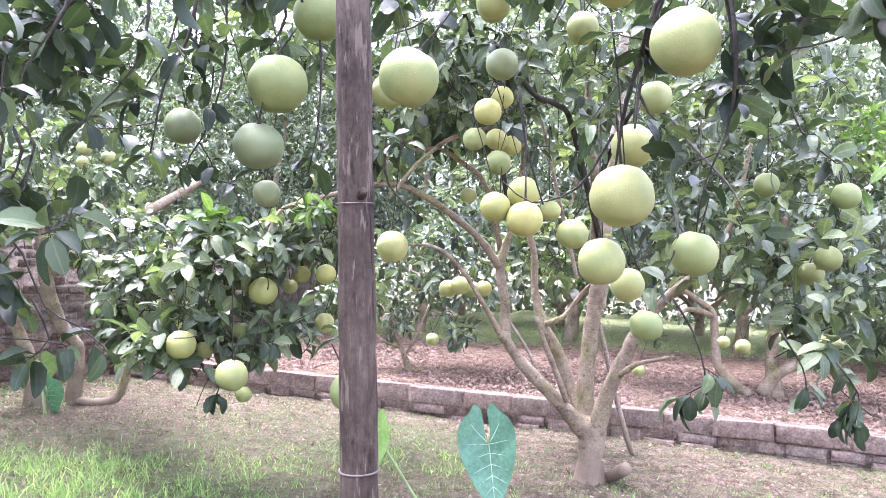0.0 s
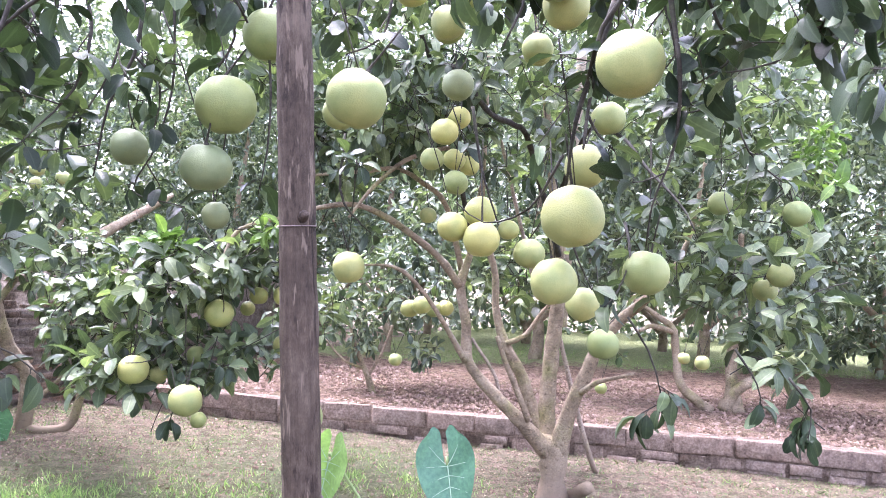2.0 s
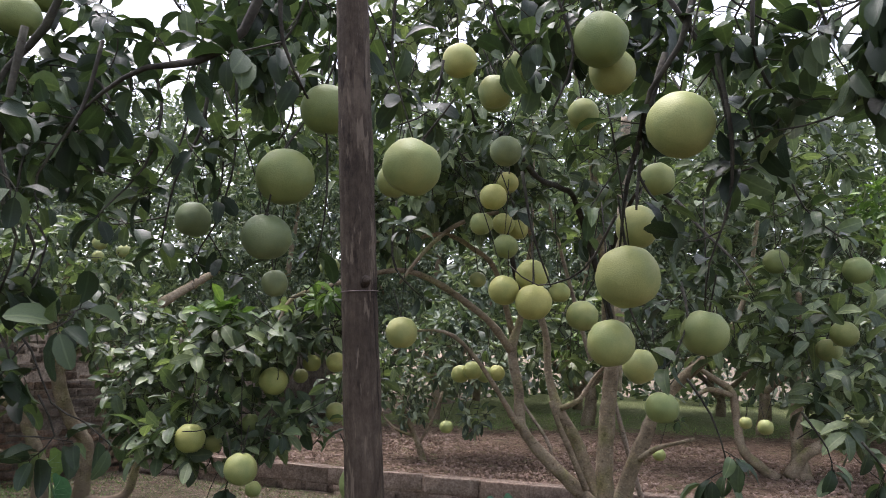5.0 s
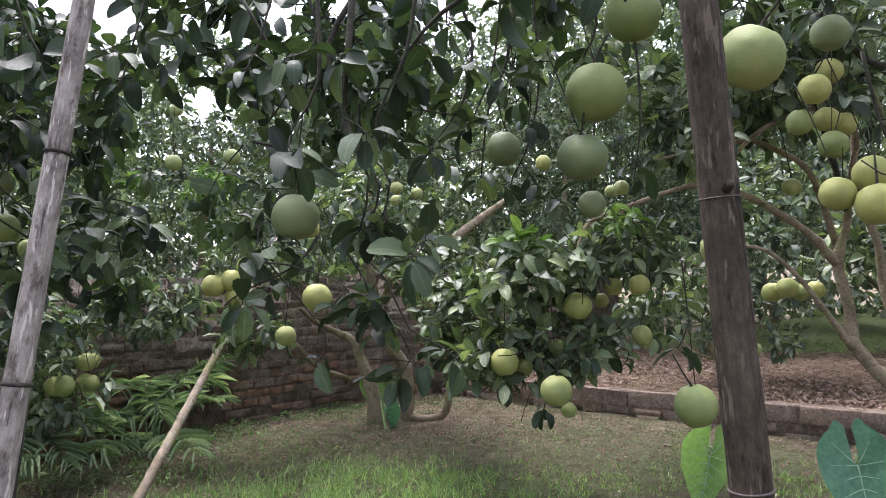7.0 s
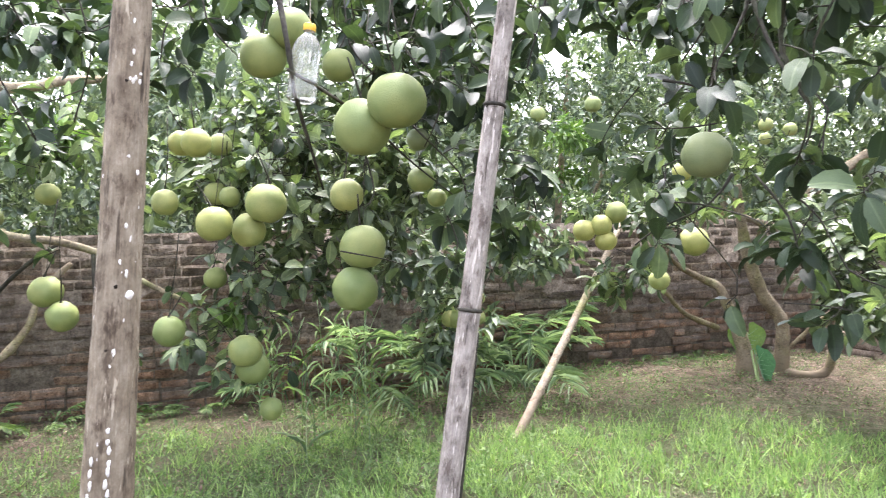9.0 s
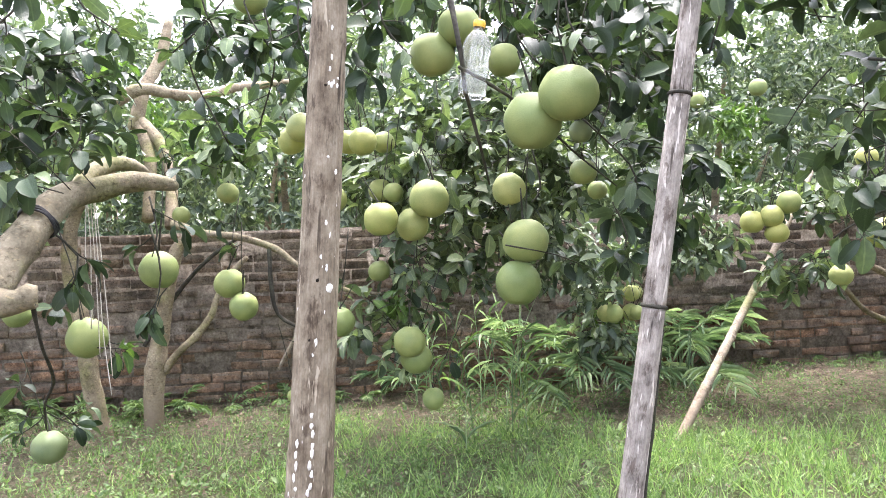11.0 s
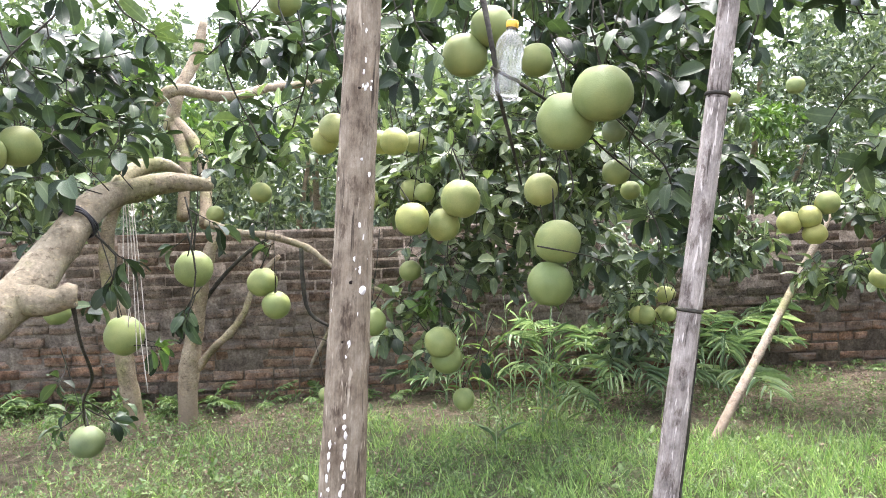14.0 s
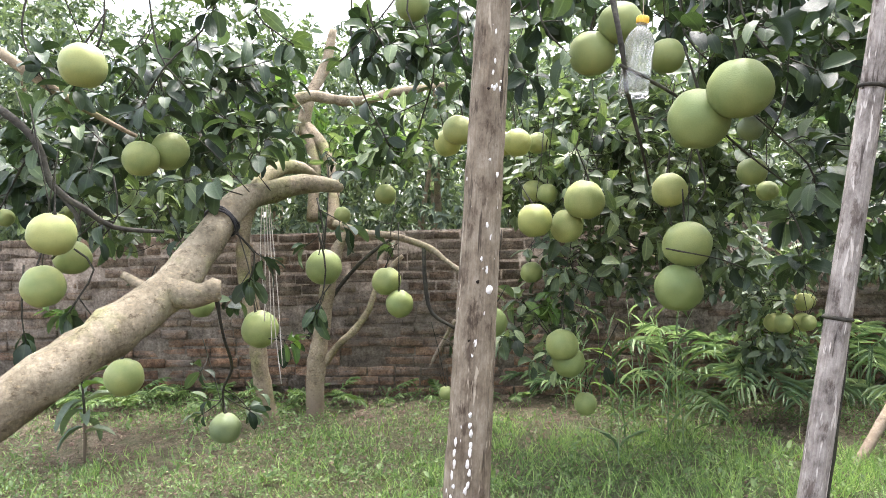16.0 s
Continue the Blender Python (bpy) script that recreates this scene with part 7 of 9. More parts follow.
shoot(shade_tree, [(-0.13, 2.18, 2.17, 0.004), (-0.16, 2.18, 2.01, 0.0032), (-0.189, 2.190, 1.802, 0.0024)], 5, 0.100, tip=0.35)
shoot(shade_tree, [(0.61, 1.59, 2.24, 0.004), (0.57, 1.63, 2.08, 0.0032), (0.538, 1.689, 1.874, 0.0024)], 5, 0.100, tip=0.35)
shoot(shade_tree, [(0.40, 1.86, 1.91, 0.004), (0.44, 1.91, 1.75, 0.0032), (0.483, 1.976, 1.541, 0.0024)], 5, 0.100, tip=0.35)
shoot(shade_tree, [(0.45, 2.19, 1.71, 0.004), (0.45, 2.13, 1.55, 0.0032), (0.451, 2.060, 1.338, 0.0024)], 5, 0.100, tip=0.35)
shoot(shade_tree, [(0.79, 2.28, 1.75, 0.004), (0.78, 2.24, 1.59, 0.0032), (0.764, 2.199, 1.384, 0.0024)], 5, 0.100, tip=0.35)
shoot(main_tree, [(0.78, 2.93, 1.48, 0.004), (0.79, 2.89, 1.32, 0.0032), (0.810, 2.855, 1.105, 0.0024)], 5, 0.100, tip=0.35)
shoot(shade_tree, [(0.52, 2.44, 1.63, 0.004), (0.57, 2.47, 1.47, 0.0032), (0.635, 2.501, 1.264, 0.0024)], 5, 0.100, tip=0.35)
shoot(shade_tree, [(0.67, 2.51, 2.12, 0.004), (0.64, 2.48, 1.96, 0.0032), (0.617, 2.442, 1.748, 0.0024)], 5, 0.100, tip=0.35)
shoot(main_tree, [(0.82, 2.86, 2.42, 0.004), (0.83, 2.92, 2.26, 0.0032), (0.842, 2.986, 2.048, 0.0024)], 5, 0.100, tip=0.35)
shoot(main_tree, [(0.09, 2.99, 2.79, 0.004), (0.13, 3.03, 2.63, 0.0032), (0.164, 3.079, 2.421, 0.0024)], 5, 0.100, tip=0.35)
shoot(main_tree, [(0.51, 3.37, 2.79, 0.004), (0.54, 3.33, 2.63, 0.0032), (0.577, 3.279, 2.416, 0.0024)], 5, 0.100, tip=0.35)
shoot(main_tree, [(0.12, 3.20, 2.54, 0.004), (0.16, 3.15, 2.38, 0.0032), (0.209, 3.084, 2.170, 0.0024)], 5, 0.100, tip=0.35)
shoot(main_tree, [(0.28, 3.15, 2.38, 0.004), (0.23, 3.22, 2.22, 0.0032), (0.166, 3.287, 2.011, 0.0024)], 5, 0.100, tip=0.35)
shoot(main_tree, [(0.20, 3.43, 2.47, 0.004), (0.22, 3.43, 2.31, 0.0032), (0.235, 3.435, 2.097, 0.0024)], 5, 0.100, tip=0.35)
shoot(main_tree, [(-0.02, 3.37, 2.26, 0.004), (0.04, 3.38, 2.10, 0.0032), (0.121, 3.389, 1.886, 0.0024)], 5, 0.100, tip=0.35)
shoot(main_tree, [(0.35, 3.37, 2.28, 0.004), (0.30, 3.43, 2.12, 0.0032), (0.233, 3.489, 1.908, 0.0024)], 5, 0.100, tip=0.35)
shoot(main_tree, [(0.34, 3.48, 2.26, 0.004), (0.33, 3.53, 2.10, 0.0032), (0.314, 3.589, 1.894, 0.0024)], 5, 0.100, tip=0.35)
shoot(main_tree, [(0.25, 3.41, 2.14, 0.004), (0.24, 3.35, 1.98, 0.0032), (0.225, 3.291, 1.772, 0.0024)], 5, 0.100, tip=0.35)
shoot(main_tree, [(0.04, 4.05, 2.07, 0.004), (0.09, 4.11, 1.91, 0.0032), (0.133, 4.193, 1.696, 0.0024)], 4, 0.100, tip=0.35)
shoot(main_tree, [(0.08, 3.06, 1.93, 0.004), (0.14, 3.05, 1.77, 0.0032), (0.206, 3.046, 1.559, 0.0024)], 5, 0.100, tip=0.35)
shoot(main_tree, [(0.18, 2.97, 2.00, 0.004), (0.25, 3.03, 1.84, 0.0032), (0.329, 3.094, 1.631, 0.0024)], 5, 0.100, tip=0.35)
shoot(main_tree, [(0.33, 3.12, 1.89, 0.004), (0.33, 3.06, 1.73, 0.0032), (0.333, 2.997, 1.521, 0.0024)], 5, 0.100, tip=0.35)
shoot(main_tree, [(0.49, 3.56, 1.95, 0.004), (0.50, 3.58, 1.79, 0.0032), (0.515, 3.595, 1.583, 0.0024)], 5, 0.100, tip=0.35)
shoot(main_tree, [(0.58, 2.88, 1.83, 0.004), (0.56, 2.93, 1.67, 0.0032), (0.535, 2.998, 1.463, 0.0024)], 5, 0.100, tip=0.35)
shoot(main_tree, [(-0.19, 2.90, 1.74, 0.004), (-0.20, 2.95, 1.58, 0.0032), (-0.215, 2.999, 1.366, 0.0024)], 5, 0.100, tip=0.35)
shoot(main_tree, [(0.08, 5.14, 1.51, 0.004), (0.07, 5.08, 1.35, 0.0032), (0.049, 5.004, 1.136, 0.0024)], 4, 0.100, tip=0.35)
shoot(main_tree, [(0.00, 4.92, 1.53, 0.004), (0.06, 4.91, 1.37, 0.0032), (0.135, 4.904, 1.164, 0.0024)], 4, 0.100, tip=0.35)
shoot(main_tree, [(0.25, 5.00, 1.50, 0.004), (0.24, 5.05, 1.34, 0.0032), (0.221, 5.104, 1.133, 0.0024)], 4, 0.100, tip=0.35)
shoot(main_tree, [(0.23, 5.25, 1.51, 0.004), (0.27, 5.18, 1.35, 0.0032), (0.304, 5.104, 1.136, 0.0024)], 4, 0.100, tip=0.35)
shoot(main_tree, [(0.10, 6.10, 1.02, 0.004), (0.03, 6.15, 0.86, 0.0032), (-0.051, 6.214, 0.653, 0.0024)], 4, 0.100, tip=0.35)
shoot(main_tree, [(-0.85, 3.88, 1.49, 0.004), (-0.88, 3.82, 1.33, 0.0032), (-0.912, 3.745, 1.123, 0.0024)], 5, 0.100, tip=0.35)
shoot(main_tree, [(-0.95, 4.24, 1.47, 0.004), (-0.91, 4.22, 1.31, 0.0032), (-0.872, 4.204, 1.099, 0.0024)], 4, 0.100, tip=0.35)
shoot(main_tree, [(-0.91, 3.96, 1.56, 0.004), (-0.85, 3.98, 1.40, 0.0032), (-0.772, 4.003, 1.193, 0.0024)], 4, 0.100, tip=0.35)
shoot(main_tree, [(-0.56, 3.93, 1.58, 0.004), (-0.59, 3.92, 1.42, 0.0032), (-0.617, 3.903, 1.205, 0.0024)], 5, 0.100, tip=0.35)
shoot(main_tree, [(-0.55, 3.88, 1.31, 0.004), (-0.58, 3.94, 1.15, 0.0032), (-0.628, 4.008, 0.940, 0.0024)], 4, 0.100, tip=0.35)
shoot(main_tree, [(-1.10, 4.02, 1.24, 0.004), (-1.08, 3.97, 1.08, 0.0032), (-1.057, 3.909, 0.867, 0.0024)], 5, 0.100, tip=0.35)
shoot(main_tree, [(-1.25, 3.60, 1.21, 0.004), (-1.26, 3.60, 1.05, 0.0032), (-1.271, 3.610, 0.841, 0.0024)], 5, 0.100, tip=0.35)
shoot(main_tree, [(-1.25, 3.96, 1.14, 0.004), (-1.24, 3.89, 0.98, 0.0032), (-1.223, 3.811, 0.770, 0.0024)], 5, 0.100, tip=0.35)
shoot(main_tree, [(-0.93, 3.25, 1.12, 0.004), (-0.94, 3.31, 0.96, 0.0032), (-0.950, 3.392, 0.750, 0.0024)], 5, 0.100, tip=0.35)
shoot(main_tree, [(-0.84, 3.46, 0.97, 0.004), (-0.88, 3.49, 0.81, 0.0032), (-0.925, 3.514, 0.603, 0.0024)], 5, 0.100, tip=0.35)
shoot(shade_tree, [(-0.29, 2.21, 1.26, 0.004), (-0.28, 2.25, 1.10, 0.0032), (-0.270, 2.300, 0.886, 0.0024)], 5, 0.100, tip=0.35)
shoot(main_tree, [(-3.16, 6.23, 2.50, 0.004), (-3.16, 6.26, 2.34, 0.0032), (-3.147, 6.285, 2.132, 0.0024)], 4, 0.100, tip=0.35)
shoot(main_tree, [(-3.15, 6.52, 2.47, 0.004), (-3.10, 6.51, 2.31, 0.0032), (-3.031, 6.486, 2.096, 0.0024)], 4, 0.100, tip=0.35)
shoot(main_tree, [(-3.32, 6.47, 2.39, 0.004), (-3.27, 6.43, 2.23, 0.0032), (-3.206, 6.387, 2.016, 0.0024)], 4, 0.100, tip=0.35)
shoot(main_tree, [(-2.23, 6.08, 1.74, 0.004), (-2.16, 6.04, 1.58, 0.0032), (-2.086, 6.000, 1.367, 0.0024)], 4, 0.100, tip=0.35)
shoot(main_tree, [(-0.91, 5.49, 2.24, 0.004), (-0.95, 5.49, 2.08, 0.0032), (-0.997, 5.490, 1.872, 0.0024)], 4, 0.100, tip=0.35)
shoot(main_tree, [(2.03, 3.62, 1.81, 0.004), (2.00, 3.66, 1.65, 0.0032), (1.965, 3.698, 1.441, 0.0024)], 5, 0.100, tip=0.35)
shoot(main_tree, [(2.06, 3.88, 1.73, 0.004), (2.02, 3.89, 1.57, 0.0032), (1.985, 3.900, 1.356, 0.0024)], 5, 0.100, tip=0.35)
shoot(main_tree, [(1.90, 3.73, 2.12, 0.004), (1.94, 3.67, 1.96, 0.0032), (1.982, 3.592, 1.751, 0.0024)], 5, 0.100, tip=0.35)
shoot(main_tree, [(1.64, 3.75, 2.18, 0.004), (1.66, 3.77, 2.02, 0.0032), (1.673, 3.791, 1.807, 0.0024)], 5, 0.100, tip=0.35)
shoot(main_tree, [(2.29, 5.17, 1.19, 0.004), (2.24, 5.19, 1.03, 0.0032), (2.181, 5.210, 0.820, 0.0024)], 4, 0.100, tip=0.35)
shoot(main_tree, [(2.21, 5.41, 1.18, 0.004), (2.19, 5.46, 1.02, 0.0032), (2.164, 5.511, 0.811, 0.0024)], 4, 0.100, tip=0.35)
shoot(main_tree, [(1.71, 5.74, 0.89, 0.004), (1.66, 5.78, 0.73, 0.0032), (1.610, 5.816, 0.517, 0.0024)], 4, 0.100, tip=0.35)
shoot(shade_tree, [(0.74, 1.42, 2.16, 0.005), (0.80, 1.38, 2.02, 0.004), (0.835, 1.345, 1.865, 0.003)], 6, 0.110, droop=3.0)
shoot(shade_tree, [(-1.43, 2.18, 2.63, 0.004), (-1.38, 2.12, 2.47, 0.0032), (-1.327, 2.048, 2.264, 0.0024)], 5, 0.100, tip=0.35)
shoot(shade_tree, [(-1.18, 2.17, 2.75, 0.004), (-1.25, 2.15, 2.59, 0.0032), (-1.324, 2.136, 2.385, 0.0024)], 5, 0.100, tip=0.35)
shoot(main_tree, [(-0.15, 2.76, 2.87, 0.004), (-0.08, 2.82, 2.71, 0.0032), (-0.002, 2.887, 2.502, 0.0024)], 5, 0.100, tip=0.35)
shoot(main_tree, [(0.18, 3.27, 3.02, 0.004), (0.22, 3.29, 2.86, 0.0032), (0.263, 3.305, 2.651, 0.0024)], 5, 0.100, tip=0.35)
shoot(main_tree, [(0.19, 3.06, 2.75, 0.004), (0.17, 2.99, 2.59, 0.0032), (0.153, 2.918, 2.381, 0.0024)], 5, 0.100, tip=0.35)
shoot(main_tree, [(0.52, 3.06, 2.75, 0.004), (0.54, 3.11, 2.59, 0.0032), (0.565, 3.169, 2.382, 0.0024)], 5, 0.100, tip=0.35)
shoot(shade_tree, [(0.43, 1.95, 2.61, 0.004), (0.43, 2.00, 2.45, 0.0032), (0.416, 2.055, 2.241, 0.0024)], 5, 0.100, tip=0.35)
shoot(shade_tree, [(0.35, 2.19, 2.55, 0.004), (0.41, 2.18, 2.39, 0.0032), (0.476, 2.169, 2.181, 0.0024)], 5, 0.100, tip=0.35)
shoot(corner_tree, [(-2.54, 3.77, 1.96, 0.004), (-2.57, 3.83, 1.80, 0.0032), (-2.600, 3.899, 1.593, 0.0024)], 4, 0.100, tip=0.35)
shoot(corner_tree, [(-2.31, 3.54, 1.56, 0.004), (-2.30, 3.51, 1.40, 0.0032), (-2.294, 3.475, 1.190, 0.0024)], 5, 0.100, tip=0.35)
shoot(shade_tree, [(-1.24, 1.76, 1.84, 0.004), (-1.28, 1.78, 1.68, 0.0032), (-1.321, 1.797, 1.467, 0.0024)], 5, 0.100, tip=0.35)
shoot(corner_tree, [(-2.42, 3.41, 1.33, 0.004), (-2.47, 3.46, 1.17, 0.0032), (-2.531, 3.509, 0.962, 0.0024)], 4, 0.100, tip=0.35)
shoot(corner_tree, [(-3.08, 3.73, 1.63, 0.004), (-3.11, 3.69, 1.47, 0.0032), (-3.148, 3.647, 1.265, 0.0024)], 4, 0.100, tip=0.35)
shoot(corner_tree, [(-3.00, 3.80, 1.60, 0.004), (-3.04, 3.76, 1.42, 0.0032), (-3.060, 3.710, 1.290, 0.0024)], 5, 0.100, tip=0.35)
shoot(corner_tree, [(-2.96, 3.86, 1.64, 0.004), (-2.99, 3.82, 1.50, 0.0032), (-3.000, 3.790, 1.370, 0.0024)], 6, 0.100, tip=0.35)
shoot(corner_tree, [(-2.15, 3.41, 1.57, 0.004), (-2.20, 3.41, 1.41, 0.0032), (-2.265, 3.412, 1.197, 0.0024)], 4, 0.100, tip=0.35)
shoot(corner_tree, [(-3.92, 2.98, 1.06, 0.004), (-3.86, 3.05, 0.90, 0.0032), (-3.797, 3.119, 0.694, 0.0024)], 4, 0.100, tip=0.35)
shoot(corner_tree, [(-3.80, 3.23, 1.17, 0.004), (-3.81, 3.28, 1.01, 0.0032), (-3.811, 3.332, 0.803, 0.0024)], 4, 0.100, tip=0.35)
shoot(corner_tree, [(-3.70, 3.13, 1.05, 0.004), (-3.72, 3.19, 0.89, 0.0032), (-3.738, 3.259, 0.683, 0.0024)], 4, 0.100, tip=0.35)
shoot(corner_tree, [(-4.24, 4.53, 2.62, 0.004), (-4.28, 4.56, 2.46, 0.0032), (-4.326, 4.609, 2.248, 0.0024)], 4, 0.100, tip=0.35)
shoot(corner_tree, [(-4.05, 4.72, 2.66, 0.004), (-3.98, 4.76, 2.50, 0.0032), (-3.906, 4.813, 2.294, 0.0024)], 4, 0.100, tip=0.35)
shoot(main_tree, [(-1.44, 5.16, 2.45, 0.004), (-1.43, 5.15, 2.29, 0.0032), (-1.424, 5.140, 2.082, 0.0024)], 4, 0.100, tip=0.35)
shoot(main_tree, [(-0.86, 4.67, 2.18, 0.004), (-0.84, 4.72, 2.02, 0.0032), (-0.824, 4.771, 1.812, 0.0024)], 4, 0.100, tip=0.35)
shoot(corner_tree, [(-4.83, 5.32, 3.21, 0.004), (-4.83, 5.26, 3.05, 0.0032), (-4.824, 5.186, 2.845, 0.0024)], 4, 0.100, tip=0.35)
shoot(bottle_tree, [(-2.12, 1.48, 2.10, 0.004), (-2.12, 1.42, 1.94, 0.0032), (-2.129, 1.345, 1.726, 0.0024)], 5, 0.100, tip=0.35)
shoot(bottle_tree, [(-2.41, 1.45, 2.03, 0.004), (-2.35, 1.38, 1.87, 0.0032), (-2.271, 1.298, 1.658, 0.0024)], 5, 0.100, tip=0.35)
shoot(bottle_tree, [(-2.53, 1.17, 2.31, 0.004), (-2.58, 1.16, 2.15, 0.0032), (-2.647, 1.153, 1.936, 0.0024)], 5, 0.100, tip=0.35)
shoot(bottle_tree, [(-2.57, 1.23, 2.39, 0.004), (-2.57, 1.22, 2.23, 0.0032), (-2.573, 1.218, 2.020, 0.0024)], 5, 0.100, tip=0.35)
shoot(bottle_tree, [(-2.56, 1.37, 2.31, 0.004), (-2.62, 1.43, 2.15, 0.0032), (-2.685, 1.496, 1.941, 0.0024)], 5, 0.100, tip=0.35)
shoot(wall_tree, [(-2.81, 2.05, 1.89, 0.004), (-2.83, 2.05, 1.73, 0.0032), (-2.854, 2.042, 1.515, 0.0024)], 5, 0.100, tip=0.35)
shoot(wall_tree, [(-3.13, 2.39, 1.80, 0.004), (-3.10, 2.36, 1.64, 0.0032), (-3.070, 2.327, 1.428, 0.0024)], 5, 0.100, tip=0.35)
shoot(wall_tree, [(-2.71, 1.85, 2.04, 0.004), (-2.74, 1.91, 1.88, 0.0032), (-2.776, 1.974, 1.673, 0.0024)], 5, 0.100, tip=0.35)
shoot(wall_tree, [(-2.91, 1.70, 1.83, 0.004), (-2.94, 1.70, 1.67, 0.0032), (-2.970, 1.710, 1.462, 0.0024)], 5, 0.100, tip=0.35)
shoot(wall_tree, [(-2.86, 1.75, 1.63, 0.004), (-2.86, 1.73, 1.47, 0.0032), (-2.858, 1.713, 1.255, 0.0024)], 5, 0.100, tip=0.35)
shoot(wall_tree, [(-3.00, 1.71, 1.44, 0.004), (-2.94, 1.69, 1.28, 0.0032), (-2.868, 1.674, 1.074, 0.0024)], 5, 0.100, tip=0.35)
shoot(wall_tree, [(-3.39, 1.64, 1.83, 0.004), (-3.37, 1.58, 1.67, 0.0032), (-3.354, 1.524, 1.462, 0.0024)], 5, 0.100, tip=0.35)
shoot(wall_tree, [(-3.51, 1.40, 1.72, 0.004), (-3.47, 1.36, 1.56, 0.0032), (-3.429, 1.304, 1.354, 0.0024)], 5, 0.100, tip=0.35)
shoot(wall_tree, [(-3.40, 1.53, 1.69, 0.004), (-3.43, 1.51, 1.53, 0.0032), (-3.469, 1.490, 1.319, 0.0024)], 5, 0.100, tip=0.35)
shoot(wall_tree, [(-3.68, 1.34, 1.87, 0.004), (-3.73, 1.41, 1.71, 0.0032), (-3.794, 1.483, 1.496, 0.0024)], 5, 0.100, tip=0.35)
shoot(wall_tree, [(-3.65, 1.54, 1.84, 0.004), (-3.67, 1.52, 1.68, 0.0032), (-3.681, 1.502, 1.466, 0.0024)], 5, 0.100, tip=0.35)
shoot(wall_tree, [(-3.80, 1.01, 2.13, 0.004), (-3.82, 1.02, 1.97, 0.0032), (-3.853, 1.033, 1.756, 0.0024)], 5, 0.100, tip=0.35)
shoot(wall_tree, [(-3.87, 0.96, 2.19, 0.004), (-3.81, 1.00, 2.03, 0.0032), (-3.741, 1.051, 1.817, 0.0024)], 5, 0.100, tip=0.35)
shoot(wall_tree, [(-3.72, 1.21, 2.11, 0.004), (-3.74, 1.25, 1.95, 0.0032), (-3.757, 1.304, 1.740, 0.0024)], 5, 0.100, tip=0.35)
shoot(wall_tree, [(-3.78, 1.28, 2.11, 0.004), (-3.71, 1.30, 1.95, 0.0032), (-3.644, 1.320, 1.736, 0.0024)], 5, 0.100, tip=0.35)
shoot(wall_tree, [(-3.80, 1.52, 2.11, 0.004), (-3.79, 1.52, 1.95, 0.0032), (-3.789, 1.513, 1.743, 0.0024)], 5, 0.100, tip=0.35)
shoot(wall_tree, [(-3.83, 1.26, 1.81, 0.004), (-3.76, 1.23, 1.65, 0.0032), (-3.687, 1.182, 1.443, 0.0024)], 5, 0.100, tip=0.35)
shoot(wall_tree, [(-3.54, 1.18, 1.24, 0.004), (-3.52, 1.15, 1.08, 0.0032), (-3.491, 1.100, 0.867, 0.0024)], 5, 0.100, tip=0.35)
shoot(wall_tree, [(-3.62, 1.58, 1.12, 0.004), (-3.55, 1.52, 0.96, 0.0032), (-3.472, 1.446, 0.748, 0.0024)], 5, 0.100, tip=0.35)
shoot(wall_tree, [(-3.48, 1.64, 1.03, 0.004), (-3.49, 1.58, 0.87, 0.0032), (-3.504, 1.502, 0.663, 0.0024)], 5, 0.100, tip=0.35)
shoot(wall_tree, [(-3.37, 1.70, 0.78, 0.004), (-3.44, 1.65, 0.62, 0.0032), (-3.518, 1.596, 0.415, 0.0024)], 5, 0.100, tip=0.35)
shoot(wall_tree, [(-4.43, 1.11, 0.71, 0.004), (-4.37, 1.13, 0.55, 0.0032), (-4.311, 1.151, 0.340, 0.0024)], 4, 0.100, tip=0.35)
shoot(wall_tree, [(-3.97, 1.58, 1.43, 0.004), (-3.93, 1.54, 1.27, 0.0032), (-3.885, 1.500, 1.064, 0.0024)], 5, 0.100, tip=0.35)
shoot(low_bush, [(-3.88, 3.18, 1.18, 0.004), (-3.83, 3.22, 1.02, 0.0032), (-3.785, 3.265, 0.810, 0.0024)], 4, 0.100, tip=0.35)
shoot(low_bush, [(-3.96, 2.99, 1.06, 0.004), (-3.90, 3.04, 0.90, 0.0032), (-3.841, 3.100, 0.691, 0.0024)], 4, 0.100, tip=0.35)
shoot(low_bush, [(-3.65, 3.40, 1.06, 0.004), (-3.71, 3.34, 0.90, 0.0032), (-3.784, 3.261, 0.690, 0.0024)], 4, 0.100, tip=0.35)
shoot(wall_tree, [(-4.23, 0.86, 1.43, 0.004), (-4.21, 0.82, 1.27, 0.0032), (-4.191, 0.783, 1.056, 0.0024)], 5, 0.100, tip=0.35)
shoot(wall_tree, [(-4.13, 0.84, 1.30, 0.004), (-4.12, 0.83, 1.14, 0.0032), (-4.119, 0.829, 0.927, 0.0024)], 5, 0.100, tip=0.35)
shoot(wall_tree, [(-3.50, 0.35, 1.54, 0.004), (-3.48, 0.34, 1.38, 0.0032), (-3.457, 0.314, 1.167, 0.0024)], 5, 0.100, tip=0.35)
shoot(wall_tree, [(-3.57, -0.04, 1.29, 0.004), (-3.53, -0.00, 1.13, 0.0032), (-3.487, 0.035, 0.922, 0.0024)], 5, 0.100, tip=0.35)
shoot(wall_tree, [(-4.00, -0.18, 0.76, 0.004), (-4.01, -0.14, 0.60, 0.0032), (-4.008, -0.092, 0.386, 0.0024)], 5, 0.100, tip=0.35)
shoot(wall_tree, [(-3.54, -0.36, 1.13, 0.004), (-3.53, -0.42, 0.97, 0.0032), (-3.522, -0.494, 0.755, 0.0024)], 5, 0.100, tip=0.35)
